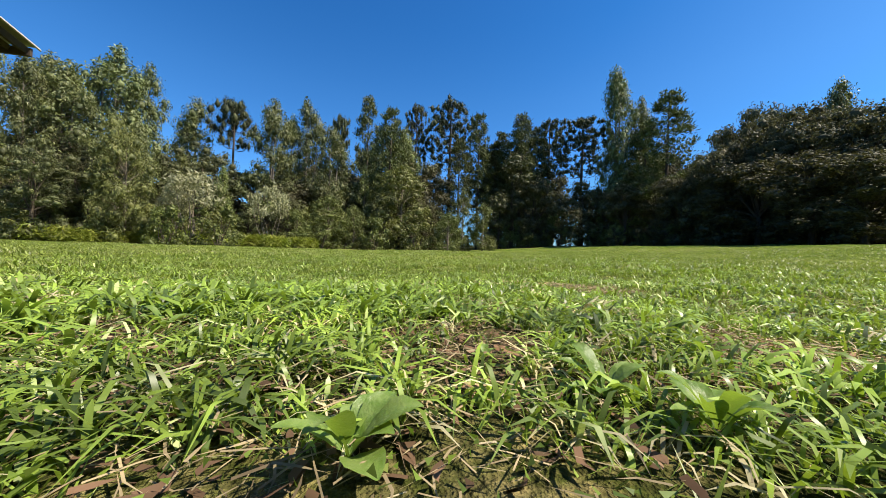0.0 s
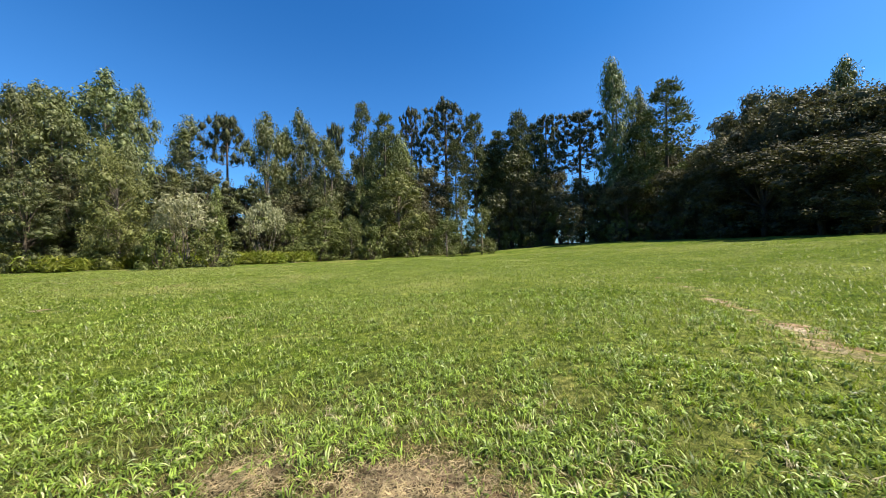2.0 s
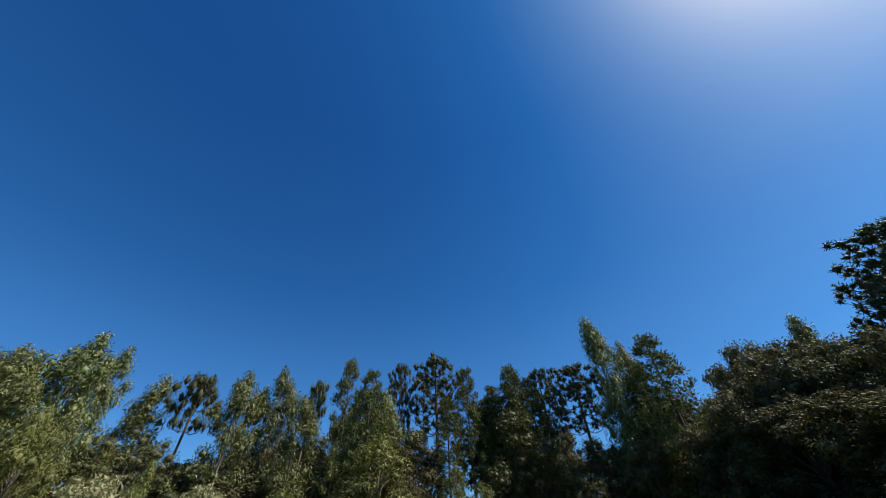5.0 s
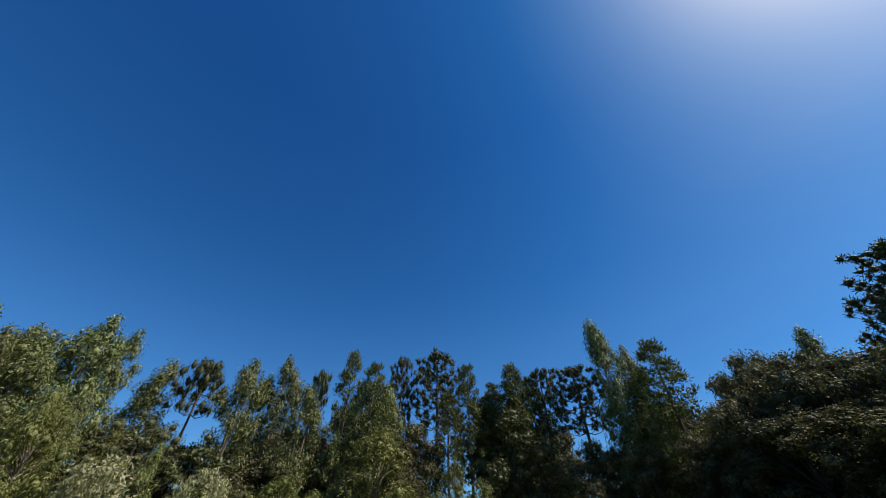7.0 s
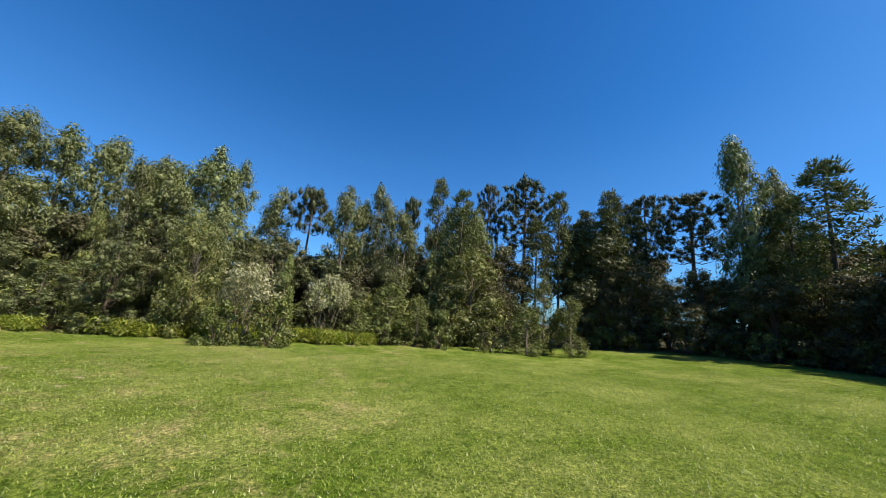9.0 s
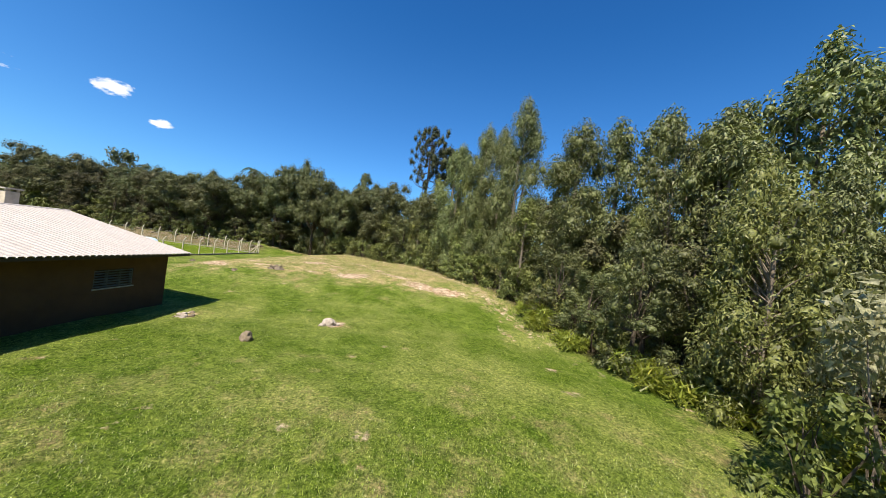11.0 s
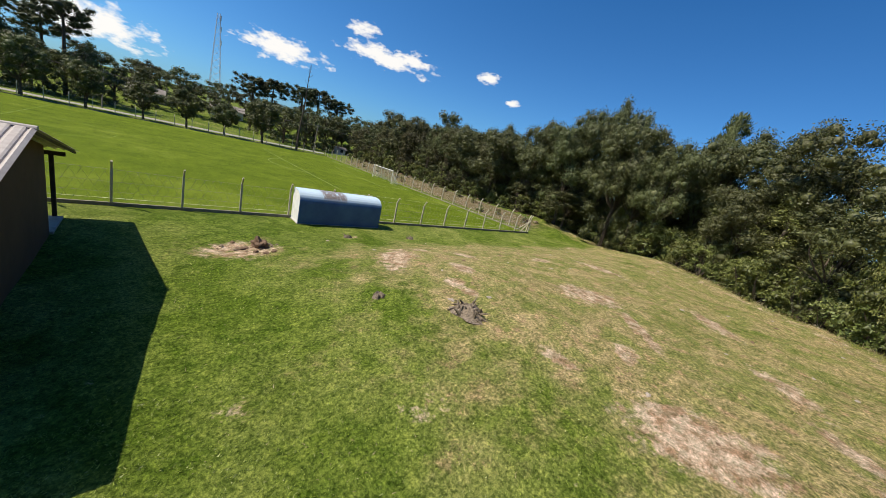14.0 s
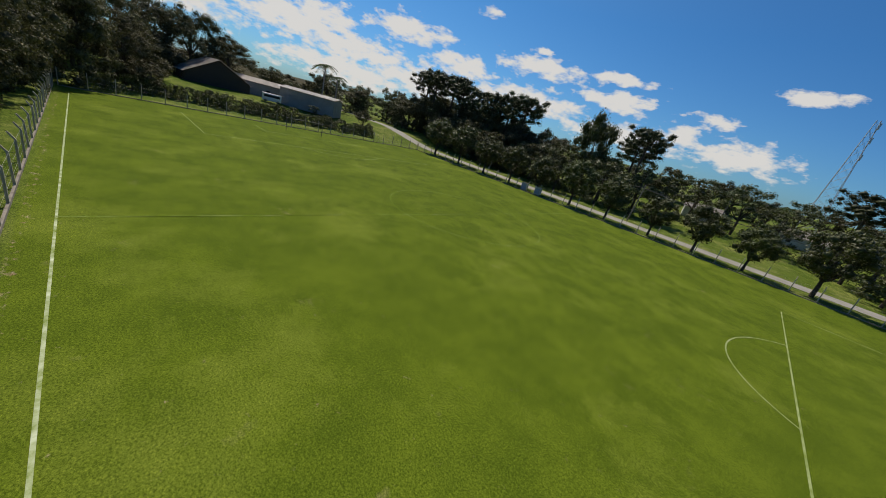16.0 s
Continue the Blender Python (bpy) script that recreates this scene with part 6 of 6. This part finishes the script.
def stump(x, y, r, h, seed, label):
    rng = np.random.default_rng(seed)
    s = thing("tree_stump", label, "stump", Matrix.Translation((x, y, height(x, y))))
    bm = bmesh.new()
    n = 18
    rings = []
    for z, k_ in ((-0.05, 1.5), (0.05, 1.1), (h * 0.5, 0.85), (h * 0.75, 0.6)):
        rings.append([bm.verts.new((math.cos(q) * r * k_ * (1 + 0.16 * math.sin(3 * q + seed) + 0.08 * math.sin(7 * q)), math.sin(q) * r * k_ * (1 + 0.16 * math.sin(3 * q + seed)), z + 0.1 * r * math.sin(5 * q) * (z > h * 0.7))) for q in (2 * math.pi * j / n for j in range(n))])
    for a, b in zip(rings, rings[1:]):
        for j in range(n):
            bm.faces.new((a[j], a[(j + 1) % n], b[(j + 1) % n], b[j]))
    bm.faces.new(rings[-1])
    part("wood", bm, "stump", s)
    for i in range(9 + int(r * 30)):
        a, d, tall = rng.uniform(0, 6.28), r * rng.uniform(0.2, 1.15), h * rng.uniform(0.7, 1.5)
        x0, y0, lean = math.cos(a) * d, math.sin(a) * d, rng.normal(0, 0.7 * h, 2)
        bm = bmesh.new()
        tube(bm, [(x0, y0, -0.02), (x0 + lean[0] * 0.5, y0 + lean[1] * 0.5, tall * 0.6), (x0 + lean[0], y0 + lean[1], tall)], [r * 0.13, r * 0.10, r * 0.02], 5)
        part("splinter", bm, "stump", s)
    for i in range(6):
        a = rng.uniform(0, 6.28)
        bm = bmesh.new()
        tube(bm, [(math.cos(a) * r * 0.8, math.sin(a) * r * 0.8, 0.1), (math.cos(a) * r * 1.3, math.sin(a) * r * 1.3, 0.05), (math.cos(a + 0.2) * r * 1.8, math.sin(a + 0.2) * r * 1.8, -0.03)], [0.07, 0.05, 0.02], 6)
        part("root", bm, "stump", s)


stump(-3.65, -17.25, 0.46, 0.30, 1, "splintered brown tree stump with spread roots")
stump(-2.6, -4.75, 0.18, 0.17, 2, "weathered tree stump in worn ground near the dugout")
stump(2.5, -4.8, 0.17, 0.22, 3, "weathered tree stump in bare soil")
stump(-6.0, -14.7, 0.16, 0.10, 4, "low rotten stump in the grass")
for i in range(40):
    x, y = place_rng.uniform(-5, 22), place_rng.uniform(-31, -4)
    s = place_rng.uniform(0.03, 0.09)
    stone(60 + i, x, y, s * 1.5, s, s * 0.6, place_rng.choice(("stone", "stone", "soil")), "small pale stone lying on dry ground", "pebble")
for i in range(40):
    x, y = place_rng.uniform(29, 35), place_rng.uniform(2, 60)
    s = place_rng.uniform(0.15, 0.5)
    stone(130 + i, x, y, s * 1.4, s, s * 0.5, place_rng.choice(("stone_dark", "soil")), "stone on the bare bank below the wood", "bank_stone")

# ---- grass ----
def grass(name, label, n, box_, z_len, width, mat, seed, weight=None, spread_=0.35):
    """Many upright blades over a stretch of ground, one object."""
    rng = np.random.default_rng(seed)
    x = rng.uniform(box_[0], box_[1], n)
    y = rng.uniform(box_[2], box_[3], n)
    if weight is not None:
        keep = weight(x, y, rng)
        x, y = x[keep], y[keep]
    n = len(x)
    ln = z_len * rng.uniform(0.55, 1.35, n)
    a = rng.uniform(0, 2 * math.pi, n)
    tilt = rng.uniform(0.1, 1.0, n) * spread_ * 2.2
    way = np.column_stack([np.cos(a) * tilt, np.sin(a) * tilt, np.ones(n)])
    way /= np.linalg.norm(way, axis=1, keepdims=True)
    side = np.column_stack([-np.sin(a + rng.normal(size=n) * 0.6), np.cos(a), np.zeros(n)]) * (width * rng.uniform(0.6, 1.4, n))[:, None] / 2
    root = np.column_stack([x, y, terrain(x, y) - 0.005])
    tip = root + (way + np.column_stack([np.cos(a), np.sin(a), -0.3 * np.ones(n)]) * 0.35) * ln[:, None]
    v = np.stack([root + side, root - side, tip], 1).reshape(-1, 3)
    ob = new(name, array_mesh(name, v, tris_of(n), mat))
    return tagged(ob, label, "grass", kind="stuff")


def off_patches(x, y, rng, keep_share=0.12):
    ok = np.ones(len(x), bool)
    for px, py, a, b, turn, s in PATCHES:
        c, q = math.cos(radians(turn)), math.sin(radians(turn))
        r = np.hypot(((x - px) * c + (y - py) * q) / a, (-(x - px) * q + (y - py) * c) / b)
        ok &= (r > 1.0) | (rng.uniform(size=len(x)) < keep_share)
    return ok


CX, CY = -43.45, -11.10


def broad_blades(name, label, tufts, r0, r1, length, width, seed, mat="blade", flat=0.3):
    """Tufts of broad blades that arch outward, each of three joints, round the take-off spot."""
    rng = np.random.default_rng(seed)
    a0 = radians(168.5) + rng.uniform(-1.25, 1.25, tufts)
    d0 = np.sqrt(rng.uniform(r0 * r0, r1 * r1, tufts))
    tx, ty = CX - np.sin(a0) * d0, CY + np.cos(a0) * d0
    keep = off_patches(tx, ty, rng, 0.1) & (np.sin(tx * 5.2 + 1.6 * np.sin(ty * 3.1)) * np.sin(ty * 4.3 + 1.2 * np.sin(tx * 2.7)) > rng.uniform(-0.9, 0.35, tufts)) & ~((tx > -37.9) & (ty > -16.4))
    tx, ty = tx[keep], ty[keep]
    grow = rng.uniform(0.65, 1.25, len(tx))
    per = 9
    x = np.repeat(tx, per) + rng.normal(0, width * 2.2, len(tx) * per)
    y = np.repeat(ty, per) + rng.normal(0, width * 2.2, len(tx) * per)
    n = len(x)
    ln = length * np.repeat(grow, per) * rng.uniform(0.6, 1.3, n)
    a = rng.uniform(0, 2 * math.pi, n)
    out = np.column_stack([np.cos(a), np.sin(a), np.zeros(n)])
    side = np.column_stack([-np.sin(a), np.cos(a), rng.normal(0, 0.25, n)]) * (width * rng.uniform(0.7, 1.3, n))[:, None] / 2
    lean = rng.uniform(flat, 1.25, n)[:, None]
    root = np.column_stack([x, y, terrain(x, y) - 0.006])
    up = np.array([0, 0, 1.0])
    p1 = root + ln[:, None] * (0.40 * up + 0.22 * lean * out)
    p2 = root + ln[:, None] * ((0.70 - 0.18 * lean) * up + 0.62 * lean * out)
    tip = root + ln[:, None] * ((0.88 - 0.50 * lean) * up + 1.02 * lean * out)
    rows = np.stack([root + side * 0.7, root - side * 0.7, p1 + side, p1 - side, p2 + side * 0.8, p2 - side * 0.8, tip], 1)
    base = np.arange(n)[:, None] * 7
    faces = np.concatenate([base + np.array(q) for q in ((0, 1, 3), (0, 3, 2), (2, 3, 5), (2, 5, 4), (4, 5, 6))])
    return tagged(new(name, array_mesh(name, rows.reshape(-1, 3), faces, mat)), label, "grass", kind="stuff")


def fan(r0, r1, clump=0.0):
    def weight(x, y, rng):
        d = np.hypot(x - CX, y - CY)
        tufts = np.sin(x * clump * 2.1 + 1.6 * np.sin(y * clump * 1.3)) * np.sin(y * clump * 1.9 + 1.4 * np.sin(x * clump * 1.1 + 1)) if clump else np.ones(len(x))
        return (rng.uniform(-1.25, 0.3, len(x)) < tufts) & (d > r0) & (d < r1) & off_patches(x, y, rng, 0.35) & ~((x > -37.9) & (y > -16.4))
    return weight


grass("short_grass", "short fresh grass blades near the take-off spot", 30000, (CX - 1.0, CX + 1.0, CY - 1.3, CY + 0.1), 0.026, 0.0022, "blade", 1, fan(0.16, 1.1, 7.0), 0.9)
grass("short_grass", "short fresh grass blades near the take-off spot", 70000, (CX - 2.6, CX + 2.6, CY - 3.2, CY + 0.2), 0.045, 0.0042, "blade", 12, fan(0.8, 3.2, 4.0), 0.7)
broad_blades("lush_grass", "lush broad-bladed grass in thick tufts", 1500, 0.19, 0.75, 0.040, 0.0031, 30)
broad_blades("lush_grass", "lush broad-bladed grass in thick tufts", 2700, 0.42, 1.6, 0.055, 0.0054, 31)
broad_blades("lush_grass", "lush broad-bladed grass in thick tufts", 5200, 1.2, 4.6, 0.070, 0.0088, 32)
broad_blades("lush_grass", "lush broad-bladed grass in thick tufts", 3600, 4.0, 9.5, 0.088, 0.014, 33)
broad_blades("withered_grass", "withered straw-coloured blades lying in the grass", 260, 0.18, 0.9, 0.038, 0.0020, 34, "straw", 0.75)
broad_blades("withered_grass", "withered straw-coloured blades lying in the grass", 480, 0.7, 3.5, 0.060, 0.0048, 35, "straw", 0.6)
grass("short_grass", "mown grass blades", 150000, (CX - 9, CX + 7, CY - 9, CY - 0.2), 0.070, 0.0105, "blade", 2, fan(2.6, 9.0, 2.2))
grass("short_grass", "mown grass blades", 230000, (CX - 26, CX + 18, CY - 34, CY - 4), 0.075, 0.022, "blade", 3, fan(7.0, 40.0))
grass("dry_grass", "dry straw among the grass", 12000, (CX - 1.8, CX + 1.6, CY - 2.8, CY - 0.6), 0.04, 0.002, "straw", 14, None, 1.8)
grass("dry_grass", "dry straw among the grass", 9000, (CX - 14, CX + 8, CY - 16, CY - 1), 0.07, 0.008, "straw", 5, lambda x, y, r: np.hypot(x - CX, y - CY) > 5.0, 1.0)
grass("lawn_tufts", "tufts of mown grass on the wide lawn", 60000, (-42, 24, -45, -0.6), 0.05, 0.03, "blade", 6,
      lambda x, y, r: off_patches(x, y, r, 0.08) & (r.uniform(size=len(x)) > 0.75 * smooth(-9, 0, x)) & ~((x > -37.9) & (x < -15.4) & (y > -16.4) & (y < -2.3)) & (edge_distance(x, y) < 0.4))
grass("lawn_blades", "short lush grass of the lawn", 300000, (-36, -2, -42, -16.5), 0.055, 0.02, "blade", 16, lambda x, y, r: (r.uniform(size=len(x)) > smooth(-14, -3, x)) & off_patches(x, y, r, 0.08) & (edge_distance(x, y) < 0.3) & (np.sin(x * 5 + 2 * np.sin(y * 3)) * np.sin(y * 4.4 + 1.5 * np.sin(x * 2.6)) > r.uniform(-1.1, 0.5, len(x))), 0.9)
grass("dry_tufts", "dry tufts of grass on worn ground", 26000, (-12, 26, -34, -6.5), 0.075, 0.018, "straw", 7, lambda x, y, r: (np.sin(x * 1.7 + 2 * np.sin(y * 0.9)) * np.sin(y * 1.3 + 1.5 * np.sin(x * 0.8)) > r.uniform(-0.7, 0.5, len(x))) & (edge_distance(x, y) < 0.5) & (r.uniform(size=len(x)) < 0.3 + 0.7 * smooth(-8, 6, x)), 0.8)
grass("tall_edge_grass", "rank grass along the edge of the wood", 26000, (-60, 34, -66, -16), 0.42, 0.022, "lily", 8, lambda x, y, r: np.abs(edge_distance(x, y) + 0.3) < 0.9)
grass("tall_edge_grass", "rank straw-coloured grass along the edge of the wood", 14000, (-14, 34, -44, -14), 0.45, 0.02, "straw", 9, lambda x, y, r: np.abs(edge_distance(x, y) + 0.5) < 1.1)


def litter(name, label, x, y, length, width, mat, seed, lift=0.014):
    """Straws and bits of dead blade lying criss-cross on thin ground, one object."""
    rng = np.random.default_rng(seed)
    n = len(x)
    a = rng.uniform(0, 2 * math.pi, n)
    ln = length * rng.uniform(0.35, 1.4, n)[:, None]
    way = np.column_stack([np.cos(a), np.sin(a), rng.normal(0, 0.16, n)])
    side = np.column_stack([-np.sin(a), np.cos(a), rng.normal(0, 0.4, n)]) * (width * rng.uniform(0.5, 1.4, n))[:, None] / 2
    c = np.column_stack([x, y, terrain(x, y) + 0.002 + lift * rng.uniform(0, 1, n) ** 1.5])
    bend = np.column_stack([-np.sin(a), np.cos(a), np.full(n, 0.4)]) * (ln * rng.normal(0, 0.12, n)[:, None])
    rows = np.stack([c - way * ln / 2 + side, c - way * ln / 2 - side, c + bend + side, c + bend - side, c + way * ln / 2], 1)
    base = np.arange(n)[:, None] * 5
    faces = np.concatenate([base + np.array(q) for q in ((0, 1, 3), (0, 3, 2), (2, 3, 4))])
    return tagged(new(name, array_mesh(name, rows.reshape(-1, 3), faces, mat)), label, "straw", kind="stuff")


def strewn(n, r0, r1, half, seed, clump=6.0):
    """Places in a fan before the take-off spot, thick and thin by turns."""
    rng = np.random.default_rng(seed)
    a = radians(168.5) + rng.uniform(-half, half, n)
    d = np.sqrt(rng.uniform(r0 * r0, r1 * r1, n))
    x, y = CX - np.sin(a) * d, CY + np.cos(a) * d
    keep = np.sin(x * clump + 1.5 * np.sin(y * clump * 0.7)) * np.sin(y * clump * 1.1 + np.sin(x * clump * 0.6)) < rng.uniform(-0.35, 0.9, n)
    return x[keep], y[keep]


def around(spots, n, seed):
    """Places scattered over some of the bare patches."""
    rng = np.random.default_rng(seed)
    xs, ys = [], []
    for px, py, a, b, turn, s in spots:
        u, v = rng.normal(0, 0.6, (2, n))
        c, q = math.cos(radians(turn)), math.sin(radians(turn))
        xs.append(px + u * a * c - v * b * q)
        ys.append(py + u * a * q + v * b * c)
    return np.concatenate(xs), np.concatenate(ys)


litter("straw_litter", "dry brown straw littering thin ground", *strewn(7500, 0.12, 0.8, 1.2, 41), 0.026, 0.0010, "litter", 42)
litter("straw_litter", "dry brown straw littering thin ground", *strewn(5000, 0.6, 2.0, 1.2, 43), 0.042, 0.0018, "litter", 44, 0.02)
litter("leaf_litter", "dark dead leaf bits on thin ground", *strewn(6000, 0.12, 0.9, 1.2, 45), 0.016, 0.0034, "dead_leaf", 46, 0.008)
litter("straw_litter", "pale straw lying over bare soil", *around([q for q in START if -13.5 < q[1] < -12 and q[0] > -45], 1500, 47), 0.05, 0.0026, "litter", 48, 0.02)


def low_leaves():
    rng = np.random.default_rng(77)
    n = 22000
    x, y = CX + rng.uniform(-1.3, 1.3, n), CY - rng.uniform(0.10, 1.4, n)
    keep = np.sin(x * 9 + 2 * np.sin(y * 5)) * np.sin(y * 8 + 1.7) > -0.25
    x, y = x[keep], y[keep]
    c = np.column_stack([x, y, terrain(x, y) + rng.uniform(0.004, 0.022, len(x))])
    a = rng.uniform(0, 2 * math.pi, len(x))
    v = leaves(c, np.column_stack([np.cos(a), np.sin(a), rng.uniform(-0.1, 0.5, len(x))]), 0.0062, 0.0034, rng)
    tagged(new("ground_cover", array_mesh("ground_cover", v, tris_of(len(x)), "weed")), "small clover-like leaves among the grass", "plant", kind="stuff")


low_leaves()


# broad-leaved weeds round the take-off spot
def rosette(x, y, size, n, seed, label="broad-leaved plantain rosette in thin grass"):
    rng = np.random.default_rng(seed)
    w = thing("plantain_weed", label, "weed", Matrix.Translation((x, y, height(x, y))), group="weeds at the take-off spot")
    for i in range(n):
        a = 2 * math.pi * i / n + rng.uniform(-0.3, 0.3)
        ln = size * rng.uniform(0.7, 1.15)
        rise = rng.uniform(0.5, 1.9)
        bm = bmesh.new()
        rows = []
        flat = rng.uniform(0.8, 1.2)
        for q in np.linspace(0, 1, 15):
            r = ln * (0.75 * q + 0.1 * q * q)
            z = 0.004 + ln * rise * (q - 0.5 * q ** 2.2)
            wd = ln * 0.19 * flat * max(0.10, math.sin(math.pi * min(1.0, max(0.0, (q - 0.16) / 0.84) ** 0.9)) ** 0.65)
            row = []
            for s in (-1, -0.66, -0.33, 0, 0.33, 0.66, 1):
                vein = 0.04 * wd * math.sin(34 * q - 5 * abs(s)) * (abs(s) > 0.1) + 0.12 * wd * math.sin(8 * q + seed) * s * s * (1 if s > 0 else -1)
                row.append(bm.verts.new((math.cos(a) * r - math.sin(a) * wd * s, math.sin(a) * r + math.cos(a) * wd * s, z + 0.3 * wd * abs(s) ** 1.5 + vein)))
            rows.append(row)
        for r0, r1 in zip(rows, rows[1:]):
            for j in range(6):
                bm.faces.new((r0[j], r0[j + 1], r1[j + 1], r1[j]))
        for f in bm.faces:
            f.smooth = True
        part("leaf", bm, "broad_weed", w)
    return w


FW = (-0.222, -0.975)
RT = (-0.975, 0.222)
for fwd, right, size, n in ((0.152, -0.040, 0.036, 10), (0.235, 0.118, 0.034, 9), (0.195, 0.165, 0.034, 10), (0.33, 0.27, 0.032, 6), (0.36, -0.30, 0.030, 6), (0.52, 0.12, 0.028, 5), (0.62, -0.12, 0.028, 5), (0.75, 0.5, 0.035, 5), (0.95, -0.55, 0.035, 6), (0.205, 0.05, 0.014, 5), (0.27, -0.12, 0.018, 6), (0.30, 0.04, 0.016, 6)):
    rosette(CX + FW[0] * fwd + RT[0] * right, CY + FW[1] * fwd + RT[1] * right, size, n, int(fwd * 100))
